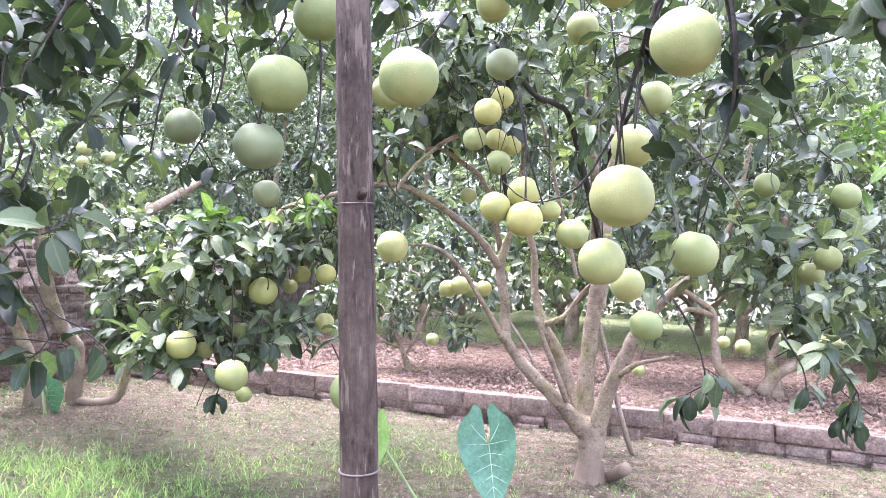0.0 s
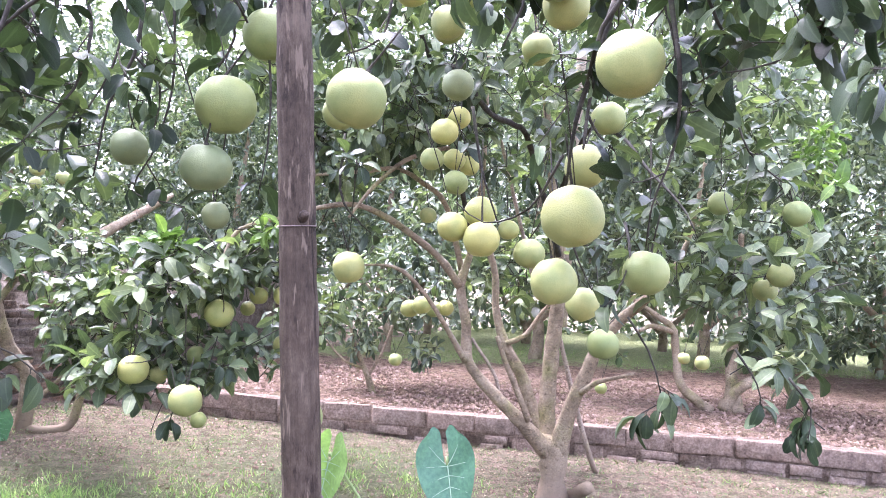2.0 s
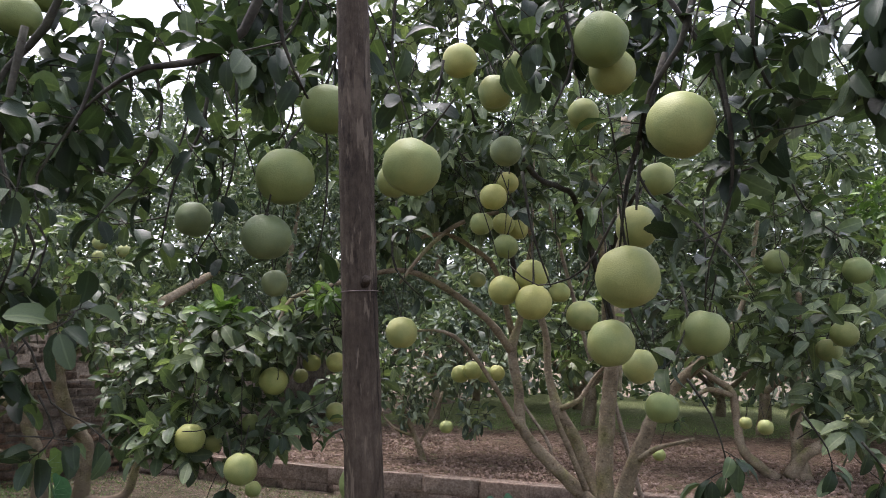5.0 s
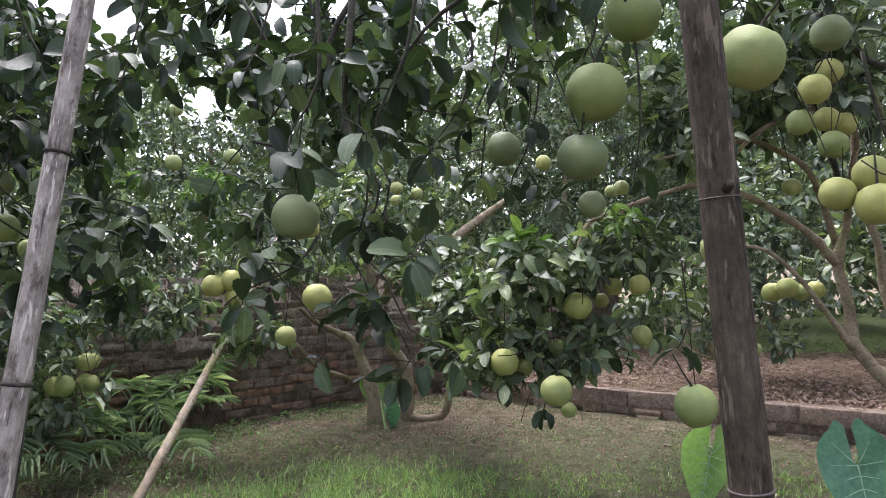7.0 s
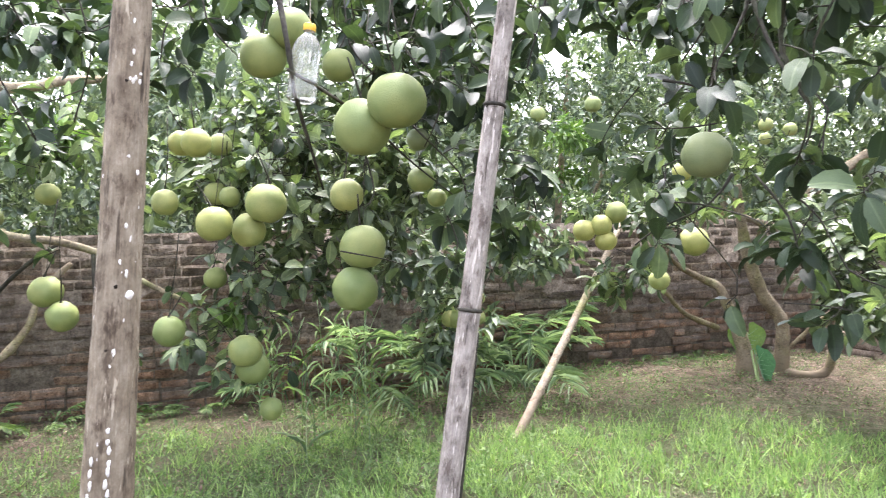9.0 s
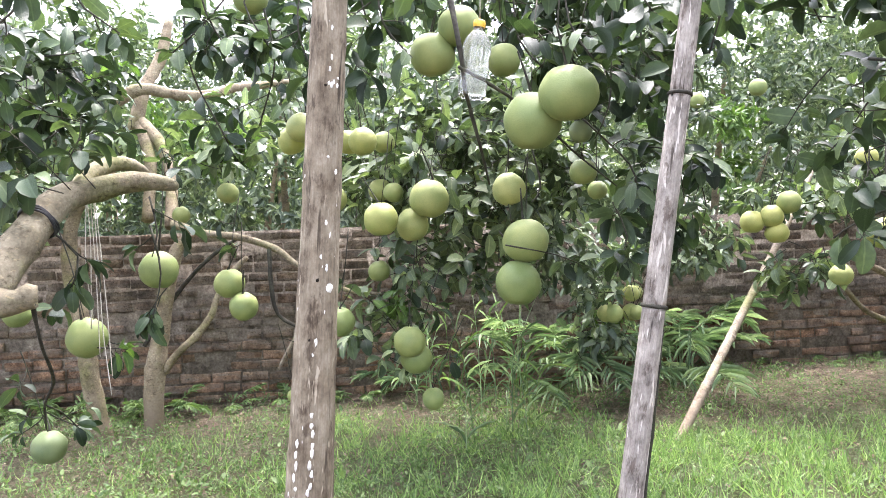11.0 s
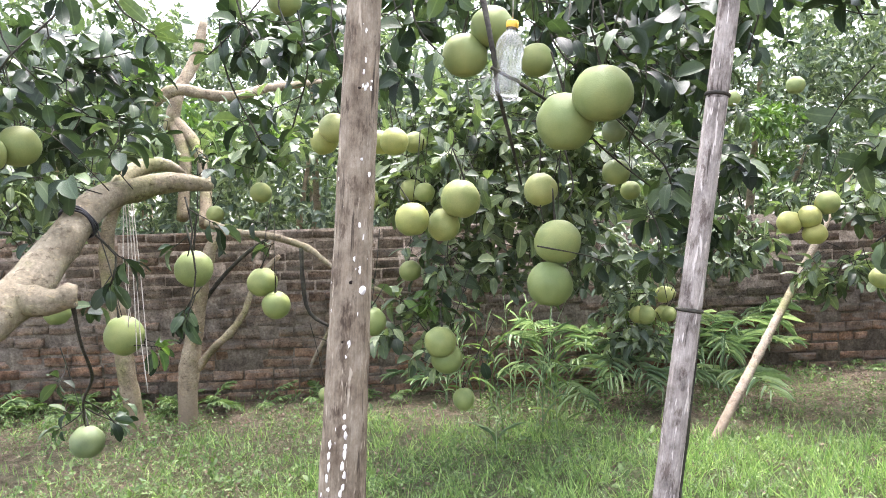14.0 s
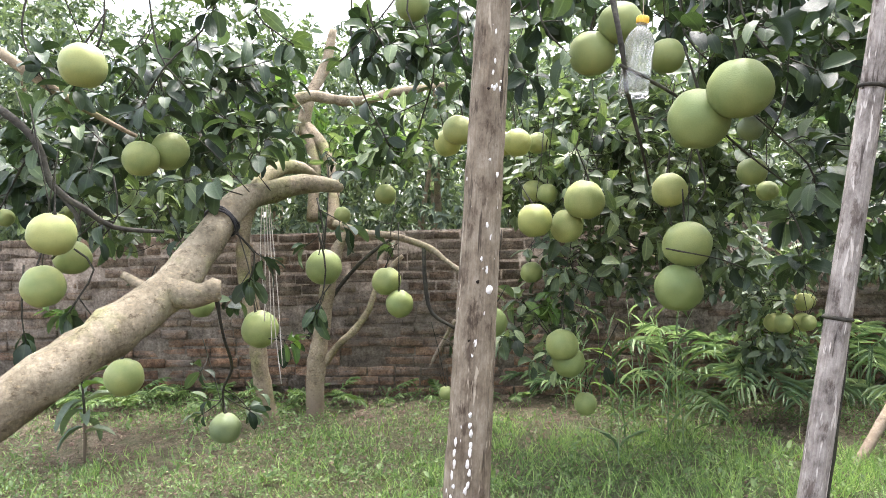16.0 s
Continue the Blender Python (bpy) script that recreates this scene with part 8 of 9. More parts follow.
shoot(wall_tree, [(-3.57, -0.31, 1.38, 0.004), (-3.50, -0.26, 1.22, 0.0032), (-3.422, -0.194, 1.012, 0.0024)], 5, 0.100, tip=0.35)
shoot(bottle_tree, [(-2.83, -0.66, 2.23, 0.004), (-2.87, -0.60, 2.07, 0.0032), (-2.921, -0.525, 1.855, 0.0024)], 5, 0.100, tip=0.35)
shoot(wall_tree, [(-3.58, -0.30, 2.00, 0.004), (-3.55, -0.35, 1.84, 0.0032), (-3.510, -0.405, 1.628, 0.0024)], 5, 0.100, tip=0.35)
shoot(wall_tree, [(-3.54, -0.37, 2.04, 0.004), (-3.56, -0.33, 1.88, 0.0032), (-3.575, -0.288, 1.669, 0.0024)], 5, 0.100, tip=0.35)
shoot(bottle_tree, [(-3.08, -0.71, 1.69, 0.004), (-3.02, -0.68, 1.53, 0.0032), (-2.950, -0.640, 1.325, 0.0024)], 5, 0.100, tip=0.35)
shoot(bottle_tree, [(-3.21, -0.52, 1.60, 0.004), (-3.18, -0.56, 1.44, 0.0032), (-3.148, -0.607, 1.233, 0.0024)], 5, 0.100, tip=0.35)
shoot(bottle_tree, [(-2.93, -0.61, 1.52, 0.004), (-2.99, -0.65, 1.36, 0.0032), (-3.071, -0.692, 1.151, 0.0024)], 5, 0.100, tip=0.35)
shoot(wall_tree, [(-3.91, -0.86, 1.75, 0.004), (-3.97, -0.92, 1.59, 0.0032), (-4.030, -0.990, 1.381, 0.0024)], 5, 0.100, tip=0.35)
shoot(wall_tree, [(-4.05, -0.63, 1.77, 0.004), (-4.10, -0.69, 1.61, 0.0032), (-4.161, -0.757, 1.399, 0.0024)], 5, 0.100, tip=0.35)
shoot(wall_tree, [(-4.98, 0.61, 1.78, 0.004), (-5.04, 0.67, 1.62, 0.0032), (-5.118, 0.736, 1.415, 0.0024)], 4, 0.100, tip=0.35)
shoot(wall_tree, [(-4.88, 0.88, 1.92, 0.004), (-4.86, 0.92, 1.76, 0.0032), (-4.829, 0.959, 1.547, 0.0024)], 4, 0.100, tip=0.35)
shoot(bottle_tree, [(-3.03, 0.61, 2.55, 0.004), (-3.04, 0.61, 2.39, 0.0032), (-3.057, 0.610, 2.176, 0.0024)], 5, 0.100, tip=0.35)

finish_shoots()

# ---- posts and props ----
def rod(name, points, mat, sides=14, rough=0.02, seed=0):
    v, q, t = tube(points, sides, 0.04, rough, seed)
    return raw_mesh(name, v, [q, t], mat)


def align(ob, a, b):
    """Turns the part's own z axis along the pole, its shape staying where it is."""
    m4 = Matrix.Translation(Vector(a)) @ (Vector(b) - Vector(a)).to_track_quat("Z", "Y").to_matrix().to_4x4()
    ob.data.transform(m4.inverted())
    ob.matrix_basis = Matrix.Translation(ob.location) @ m4
    return ob


def on_line(a, b, z):
    a, b = np.array(a), np.array(b)
    return a + (b - a) * (z - a[2]) / (b[2] - a[2])


def ring_at(a, b, z, radius, thick, mat, name, parent, label=""):
    c, w = on_line(a, b, z), Vector(np.array(b) - np.array(a)).normalized()
    turn = w.to_track_quat("Z", "Y").to_matrix()
    pts = [(*(c + np.array(turn @ Vector((radius * math.cos(k * math.pi / 10), radius * math.sin(k * math.pi / 10), 0)))), thick) for k in range(21)]
    v, q, t = tube(pts, 6, 0.5)
    return part(name, raw_mesh(name, v, [q, t], mat), parent, label)


m, nt, b = material("rusty_wire", 0.6, 0.5)
b.inputs["Base Color"].default_value, b.inputs["Metallic"].default_value = (0.16, 0.13, 0.12, 1), 0.7
relief(nt, b, grain(nt, coords(nt), 200, 3), 0.4, 0.002)
WIRE = m

A, B = (-0.13, 1.35, 0.82), (-0.19, 1.33, 1.73)
post = thing("wooden_post", tuple(on_line(A, B, 0)), "weathered dark brown round wooden post with a knot", "post")
align(part("shaft", rod("shaft", [(*on_line(A, B, z), r) for z, r in ((-0.1, 0.038), (0.5, 0.037), (0.9, 0.0355), (1.35, 0.034), (1.42, 0.0335), (1.8, 0.032), (2.3, 0.03), (2.75, 0.028))], POST_BROWN, 18, 0.016), post), A, B)
knot = on_line(A, B, 1.375)
part("knot", rod("knot", [(knot[0] + 0.012, knot[1] - 0.024, knot[2] - 0.012, 0.010), (knot[0] + 0.018, knot[1] - 0.036, knot[2] - 0.004, 0.010), (knot[0] + 0.02, knot[1] - 0.040, knot[2], 0.006)], POST_BROWN, 8, 0.12), post)
ring_at(A, B, 1.352, 0.0345, 0.0012, WIRE, "wire", post, "thin tie wire")
ring_at(A, B, 0.862, 0.0365, 0.0022, WIRE, "wire", post, "rusty wire ring")

A, B = (-1.67, 1.10, 0.54), (-1.60, 1.29, 1.78)
pole = thing("bamboo_pole", tuple(on_line(A, B, 0)), "grey weathered bamboo pole leaning as a prop", "pole")
pts = []
for z in (-0.1, 0.2, 0.45, 0.49, 0.53, 0.8, 0.99, 1.01, 1.03, 1.3, 1.52, 1.54, 1.56, 1.9, 2.05, 2.07, 2.09, 2.6, 3.0):
    node_here = min(abs(z - n) for n in (0.49, 1.01, 1.54, 2.07)) < 0.005
    pts.append((*on_line(A, B, z), (0.034 - 0.0042 * z) * (1.0 if node_here else 0.97)))
align(part("culm", rod("culm", pts, BAMBOO, 18, 0.006), pole), A, B)
for z in (0.49, 1.01, 1.54, 2.07):
    ring_at(A, B, z, 0.0332 - 0.0042 * z, 0.0052, TWIG, "node_ring", pole, "dark swollen bamboo node")
off = np.array((0.012, 0.018, 0))
part("split", rod("split", [(*(on_line(A, B, 0.2) + off * 1.5), 0.006), (*(on_line(A, B, 0.6) + off * 1.45), 0.008), (*(on_line(A, B, 0.95) + off * 1.3), 0.004)], TWIG, 6, 0.1), pole, "dark crack along the bamboo")

A, B = (-1.94, 0.355, 0.615), (-1.925, 0.45, 1.765)
grey_post = thing("wooden_post", tuple(on_line(A, B, 0)), "grey-brown peeling wooden post flecked with white", "post")
align(part("shaft", rod("shaft", [(*on_line(A, B, z), r) for z, r in ((-0.1, 0.062), (0.3, 0.058), (0.62, 0.055), (0.9, 0.050), (1.11, 0.047), (1.4, 0.044), (1.56, 0.0425), (1.77, 0.040), (2.3, 0.036), (2.8, 0.033))], POST_GREY, 20, 0.014), grey_post), A, B)
m, nt, b = material("white_residue", 0.8, 0.3)
nt.links.new(ramp(nt, grain(nt, coords(nt), 60, 4), [(0.3, (0.55, 0.52, 0.48)), (0.6, (0.8, 0.78, 0.74))]), b.inputs["Base Color"])
WHITE = m
# Near-black colour stands in for the shade inside the nail holes.
m, nt, b = material("hole_shade", 0.95, 0.1)
nt.links.new(ramp(nt, grain(nt, coords(nt), 90, 2), [(0.3, (0.01, 0.008, 0.006)), (0.7, (0.03, 0.022, 0.018))]), b.inputs["Base Color"])
HOLE_SHADE = m


def fleck(parent, name, z, across, wide, tall, mat, depth=0.002):
    """A small raised patch on the camera side of the grey post."""
    c = on_line(A, B, z)
    r = np.interp(z, (0.3, 0.62, 0.9, 1.11, 1.4, 1.77), (0.058, 0.055, 0.050, 0.047, 0.044, 0.040))
    ang = math.atan2(-0.5, 0.87) + across
    rng = np.random.default_rng(int(1000 * z) + int(100 * across) + 500)
    rim = []
    for k in range(9):
        e = 2 * math.pi * k / 9
        s = rng.uniform(0.7, 1.15)
        rim.append((ang + math.cos(e) * wide * s / r, z + math.sin(e) * tall * s))
    v = [(c[0] + (r + depth) * math.cos(ang), c[1] + (r + depth) * math.sin(ang), z)]
    v += [(*(on_line(A, B, h)[:2] + (r + depth * 0.6) * np.array((math.cos(g), math.sin(g)))), h) for g, h in rim]
    v += [(*(on_line(A, B, h)[:2] + (r - 0.003) * np.array((math.cos(g), math.sin(g)))), h) for g, h in rim]
    tri = [(0, 1 + k, 1 + (k + 1) % 9) for k in range(9)]
    quad = [(1 + k, 10 + k, 10 + (k + 1) % 9, 1 + (k + 1) % 9) for k in range(9)]
    part(name, raw_mesh(name, v, [np.array(tri), np.array(quad)], mat), parent)


rng = np.random.default_rng(77)
for k in range(9):
    fleck(grey_post, "white_patch", 0.645 + 0.022 * k + rng.normal(0, 0.004), 0.12 + rng.normal(0, 0.08), 0.0045, rng.uniform(0.006, 0.016), WHITE)
for k in range(6):
    fleck(grey_post, "white_patch", 0.63 + 0.025 * k, -0.55 + rng.normal(0, 0.07), 0.004, rng.uniform(0.005, 0.013), WHITE)
for k in range(14):
    fleck(grey_post, "white_patch", rng.uniform(1.1, 1.7), rng.uniform(0.2, 0.9), 0.003, rng.uniform(0.003, 0.008), WHITE)
# Nail holes as raised dark patches, not cut into the shaft.
fleck(grey_post, "nail_hole", 1.118, 0.12, 0.0042, 0.0042, HOLE_SHADE)
fleck(grey_post, "nail_hole", 1.555, 0.1, 0.004, 0.003, HOLE_SHADE)
fleck(grey_post, "nail_hole", 0.985, -0.15, 0.003, 0.003, HOLE_SHADE)
fleck(grey_post, "bark_patch", 1.10, 0.75, 0.010, 0.012, WHITE)

prop = thing("prop_stick", (-3.12, 2.92, 0), "pale peeled bamboo stick propping up a laden branch", "stick", "props")
part("stick", rod("stick", [(-3.10, 2.84, -0.08, 0.029), (-3.12, 2.92, 0, 0.0285), (-3.24, 3.5, 0.46, 0.027), (-3.36, 4.08, 0.91, 0.0255), (-3.47, 4.55, 1.27, 0.0235), (-3.56, 4.92, 1.555, 0.022)], STICK, 10, 0.03), prop)
for s in (0.25, 0.55):
    c = np.array((-3.12, 2.92, 0)) * (1 - s) + np.array((-3.36, 4.08, 0.91)) * s
    part("joint", rod("joint", [(*(c + (0.001, -0.008, -0.006)), 0.0295), (*(c + (-0.001, 0.008, 0.006)), 0.0295)], STICK, 10), prop)

# ---- low plants ----
def frond(base, way, long, leaflet, pairs, droop, width=0.16, rng=None):
    """An arching rib with narrow leaflets on both sides."""
    rng = rng or np.random.default_rng(1)
    base, way = np.array(base, float), np.array(way, float)
    way /= np.linalg.norm(way)
    s = np.linspace(0, 1, 9)
    line = base + way * (s * long)[:, None]
    line[:, 2] -= droop * long * s ** 2
    rib = tube([(*p, 0.004 * (1 - 0.7 * k)) for p, k in zip(line[::2], s[::2])], 5, 0.1)
    k = np.clip(np.linspace(0.24, 1, pairs) + rng.normal(0, 0.012, pairs), 0, 1)
    fine = base + way * (k * long)[:, None]
    fine[:, 2] -= droop * long * k ** 2
    tan = np.gradient(fine, axis=0)
    tan /= np.linalg.norm(tan, axis=1)[:, None] + 1e-9
    side = np.cross(tan, (0, 0, 1.0))
    side /= np.linalg.norm(side, axis=1)[:, None] + 1e-9
    at = np.concatenate([fine, fine])
    lean = np.tile(np.linspace(0.35, 1.5, pairs), 2)[:, None]
    out = np.concatenate([side, -side]) + np.concatenate([tan, tan]) * lean + rng.normal(0, 0.14, (2 * pairs, 3))
    out[:, 2] -= rng.uniform(-0.1, 0.3)
    size = leaflet * np.tile(np.sin(np.linspace(0.6, 2.6, pairs)), 2) * rng.uniform(0.8, 1.15, 2 * pairs)
    keep = rng.uniform(0, 1, 2 * pairs) > 0.08
    lv, lq, lt = leaves(LEAF_PLAIN, at[keep], out[keep], (np.array((0, 0, 1.0)) + rng.normal(0, 0.3, (2 * pairs, 3)))[keep], size[keep], width / 0.4, rng.uniform(0.0, 0.2, keep.sum()), 0.3)
    v, f = joined([rib, (lv, lq, lt)])
    return v, f


def palm(at, count, tall, long, leaflet, seed, label, name="palm", pairs=14, width=0.075, mat=None, category="plant", group="", lift=(0.5, 1.6)):
    rng = np.random.default_rng(seed)
    root = thing(name, at, label, category, group)
    for k in range(count):
        phi = rng.uniform(0, 6.28)
        base = np.array(at) + (0.10 * math.cos(phi), 0.10 * math.sin(phi), 0)
        h = tall * rng.uniform(0.1, 1.0)
        way = (math.cos(phi), math.sin(phi), rng.uniform(*lift))
        v, f = frond(base + (0, 0, h), way, long * rng.uniform(0.7, 1.15), leaflet, pairs, rng.uniform(0.2, 0.6), width, rng)
        if h > 0.12:
            st = tube([(*(np.array(at) + (0.05 * math.cos(phi), 0.05 * math.sin(phi), -0.03)), 0.006), (*(base + (0, 0, h)), 0.004)], 5, 0.2)
            v2, q2, t2 = st
            n = len(v)
            v, f = np.concatenate([v, v2]), [np.concatenate([f[0], q2 + n]), np.concatenate([f[1], t2 + n])]
        part("frond", raw_mesh("frond", v, f, mat or PALM), root)
    return root


def cane(at, count, tall, seed, label):
    """Thin upright stems with long drooping lance-shaped leaves."""
    rng = np.random.default_rng(seed)
    root = thing("weed_plant", at, label, "plant", "tall weeds")
    for k in range(count):
        foot = np.array(at) + (*rng.normal(0, 0.15, 2), -0.02)
        h, lean = tall * rng.uniform(0.5, 1.1), rng.normal(0, 0.16, 2)
        stem = [(*(foot + (lean[0] * h * u * u, lean[1] * h * u * u, h * u)), 0.0042 * (1 - 0.6 * u)) for u in (0, 0.35, 0.7, 1.0)]
        line = smooth_line(stem, 0.03)[:, :3]
        n = int(rng.integers(6, 11))
        place = line[(np.linspace(0.2, 0.999, n) * len(line)).astype(int)]
        phi = rng.uniform(0, 6.28) + 2.6 * np.arange(n) + rng.normal(0, 0.4, n)
        way = np.stack([np.cos(phi), np.sin(phi), rng.uniform(0.5, 2.6, n)], 1)
        lv = leaves(LEAF_PLAIN, place, way, np.array((0, 0, 1.0)) + rng.normal(0, 0.2, (n, 3)), rng.uniform(0.10, 0.21, n), rng.uniform(0.09, 0.17, n), rng.uniform(0.1, 0.5, n), 0.1)
        v, f = joined([tube(stem, 5, 0.1), lv])
        part("stem", raw_mesh("stem", v, f, PALM if k % 3 else WEED), root)
    return root


palm((-4.35, 3.3, 0), 9, 0.30, 0.62, 0.21, 1, "clump of green palm fronds before the brick wall", group="palms by the wall", pairs=11, lift=(0.1, 1.3))
palm((-4.7, 3.0, 0), 8, 0.45, 0.6, 0.20, 11, "dull green palm clump rising beside the wall", group="palms by the wall", pairs=11, lift=(0.3, 1.8))
palm((-3.95, 3.9, 0), 14, 0.45, 0.75, 0.25, 2, "dense arching palm with narrow leaflets by the wall", group="palms by the wall", pairs=13, lift=(0.3, 1.7))
palm((-4.3, 4.3, 0), 12, 0.45, 0.65, 0.23, 3, "drooping grey-green palm fronds in shade by the wall", group="palms by the wall", pairs=12)
palm((-4.45, 3.75, 0), 9, 0.25, 0.65, 0.22, 4, "low palm seedling with spread fronds on soil", group="palms by the wall", pairs=11, lift=(0.1, 1.2))
palm((-5.0, 2.6, 0), 8, 0.3, 0.55, 0.2, 12, "small palm with drooping fronds beside the wall", group="palms by the wall", pairs=11, lift=(0.2, 1.6))
cane((-4.05, 2.35, 0), 7, 0.85, 5, "tall leafy weed with long narrow leaves")
cane((-3.85, 2.10, 0), 5, 0.55, 6, "pale green bamboo-like weed among grass")
cane((-4.40, 2.70, 0), 6, 0.70, 7, "dull green narrow-leaved weed near the wall")
cane((-4.75, 2.20, 0), 6, 0.55, 9, "slender weed with drooping blades by the wall")
for k, (s, size, dist) in enumerate([(-1.9, 0.34, 0.16), (-1.55, 0.3, 0.2), (-1.0, 0.36, 0.15), (-0.7, 0.3, 0.22), (0.35, 0.3, 0.14), (0.95, 0.26, 0.16), (1.5, 0.24, 0.2), (2.0, 0.22, 0.15), (-1.3, 0.36, 0.3), (-0.85, 0.34, 0.36), (-0.35, 0.3, 0.2), (-0.05, 0.34, 0.3), (0.6, 0.28, 0.3), (5.0, 0.2, 0.12), (5.5, 0.18, 0.14), (6.1, 0.16, 0.14)]):
    p = WALL_AT + s * WALL_WAY + dist * WALL_OUT
    palm((p[0], p[1], 0), 8, 0.06, size, size * 0.28, 20 + k, "small green fern at the foot of the wall", name="fern", pairs=14, width=0.2, mat=WEED, group="ferns along the wall", lift=(0.4, 1.3))


def taro_leaf(at, face, tall, wide, curl, mat, roll=0.0):
    """A hanging heart-shaped leaf with a notch, folded along its midrib, wavy at the rim."""
    face = Vector(face).normalized()
    side = Vector((0, 0, 1)).cross(face).normalized()
    top = face.cross(side)
    side, top = side * math.cos(roll) + top * math.sin(roll), top * math.cos(roll) - side * math.sin(roll)
    v, quads, nu, nk = [], [], 25, 14
    for u in np.linspace(0, 1, nu):
        h = math.sin(math.pi * min(1, u * 0.95 + 0.05) ** 0.60) ** 0.85
        for k in np.linspace(-1, 1, nk):
            slit = max(0.0, 0.30 - u) * 0.18
            x = math.copysign(slit + max(0.0, h - slit) * abs(k), k)
            y = -curl * abs(x) ** 1.4 * 0.35 + 0.06 * math.sin(u * 3.0) + 0.022 * abs(x) * math.sin(17 * u + 4 * x) + 0.006 * math.sin(26 * (u - 0.9 * abs(x)))
            lobe = 0.09 * math.sin(math.pi * min(1.0, abs(k) * 1.05)) * max(0.0, 1 - u / 0.3)
            v.append(np.array(at) + np.array(side) * (x * wide / 2) + np.array(top) * (tall * (0.3 - u + lobe)) - np.array(face) * (y * tall))
    for i in range(nu - 1):
        for j in range(nk - 1):
            if i < 7 and j == nk // 2 - 1:
                continue
            a = i * nk + j
            quads.append((a, a + 1, a + nk + 1, a + nk))
    return raw_mesh("blade", v, np.array(quads), mat), np.array(side), np.array(top), np.array(face)


m, nt, b = material("pale_vein", 0.5, 0.4)
nt.links.new(ramp(nt, grain(nt, coords(nt), 40, 3), [(0.3, (0.20, 0.34, 0.21)), (0.7, (0.28, 0.41, 0.27))]), b.inputs["Base Color"])
VEIN = m
m, nt, b = material("fleshy_stalk", 0.5, 0.4)
nt.links.new(ramp(nt, grain(nt, coords(nt), 30, 3), [(0.3, (0.16, 0.24, 0.085)), (0.7, (0.24, 0.32, 0.13))]), b.inputs["Base Color"])
STALK = m


def taro(at, foot, face, tall, wide, curl, mat, label, roll=0.0):
    root = thing("taro_plant", foot, label, "plant", "taro plants")
    me, s, up, f = taro_leaf(at, face, tall, wide, curl, mat, roll)
    blade = part("blade", me, root)
    a = np.array(at)
    ribs = [(0.3, 0, 0.96, 0.0030), (0.3, 0.52, 0.10, 0.0022), (0.3, -0.52, 0.10, 0.0022)]
    for side_way in (-1, 1):
        ribs += [(u0, side_way * reach, u1, 0.0016) for u0, reach, u1 in ((0.31, 0.70, 0.30), (0.40, 0.70, 0.46), (0.51, 0.60, 0.59), (0.62, 0.46, 0.71), (0.73, 0.30, 0.82))]
    for u0, dx, u1, thick in ribs:
        pts = []
        for k in np.linspace(0, 1, 5):
            x, u = dx * k, u0 + (u1 - u0) * k ** 1.2
            y = -curl * abs(x) ** 1.4 * 0.35 + 0.06 * math.sin(u * 3.0)
            pts.append((*(a + s * (x * wide / 2) + up * (tall * (0.3 - u)) - f * (y * tall - 0.0015)), thick * (1 - 0.7 * k)))
        part("vein", rod("vein", pts, VEIN, 5), blade)
    part("stalk", rod("stalk", [(*foot, 0.009), (*(np.array(foot) * 0.5 + a * 0.5 - f * 0.06), 0.0075), (*(a - f * 0.04 + (0, 0, 0.03)), 0.006), (*(a - f * 0.012), 0.005)], STALK, 8), root, "pale green fleshy leaf stalk")


taro((0.225, 2.98, 0.53), (0.36, 3.16, -0.02), (-0.25, -1, 0.35), 0.40, 0.24, 0.35, TARO, "taro plant with a big blue-green heart-shaped leaf", 0.22)
taro((-0.28, 3.25, 0.46), (0.08, 3.30, -0.02), (-0.15, -1, 0.1), 0.36, 0.20, 0.7, TARO_BACKLIT, "taro plant with a pale backlit leaf", -0.18)
taro((-2.85, 5.22, 0.37), (-2.62, 4.95, -0.02), (0.4, -1, 0.35), 0.27, 0.27, 0.3, LEAF_YOUNG, "taro plant with a broad yellow-green leaf")
taro((-2.68, 5.05, 0.22), (-2.60, 4.97, -0.02), (1.0, -0.75, 0.1), 0.30, 0.12, 1.2, TARO, "taro plant with a narrow rolled green leaf", 0.3)

# seedling with a leaf rosette
seedling = thing("seedling", (-4.91, -0.82, 0), "young leafy sapling with glossy long leaves", "plant")
part("stem", rod("stem", [(-4.91, -0.82, -0.03, 0.009), (-4.9, -0.81, 0.25, 0.008), (-4.9, -0.82, 0.5, 0.005)], TWIG, 7), seedling)
phi = 0.4
for z, size, lift in [(0.5, 0.19, 1.6), (0.49, 0.2, 1.1), (0.5, 0.18, 2.4), (0.48, 0.2, 0.9), (0.47, 0.2, 1.3), (0.45, 0.21, 0.6), (0.43, 0.21, 0.8), (0.41, 0.22, 0.5), (0.37, 0.22, 0.5), (0.35, 0.22, -0.3), (0.33, 0.22, 0.4), (0.3, 0.22, -0.5), (0.26, 0.2, 0.3), (0.24, 0.2, -0.6), (0.2, 0.18, -0.4), (0.16, 0.18, 0.3)]:
    phi += 2.4
    v, q, t = leaves(LEAF_FINE, [(-4.9, -0.815, z)], [(math.cos(phi), math.sin(phi), lift)], [(0, 0, 1)], [size], 0.55, 0.25, 0.3)
    part("leaf", raw_mesh("leaf", v, [q, t], LEAF_YOUNG if z > 0.38 else LEAF_HAZED), seedling)


# ---- grass, weeds and litter ----
def scatter(rng, n, r0, r1, a0=-40, a1=112):
    """Ground points round the place where the camera stands."""
    r, a = np.sqrt(rng.uniform(r0 * r0, r1 * r1, n)), np.radians(rng.uniform(a0, a1, n))
    return -0.2 - r * np.sin(a), r * np.cos(a)


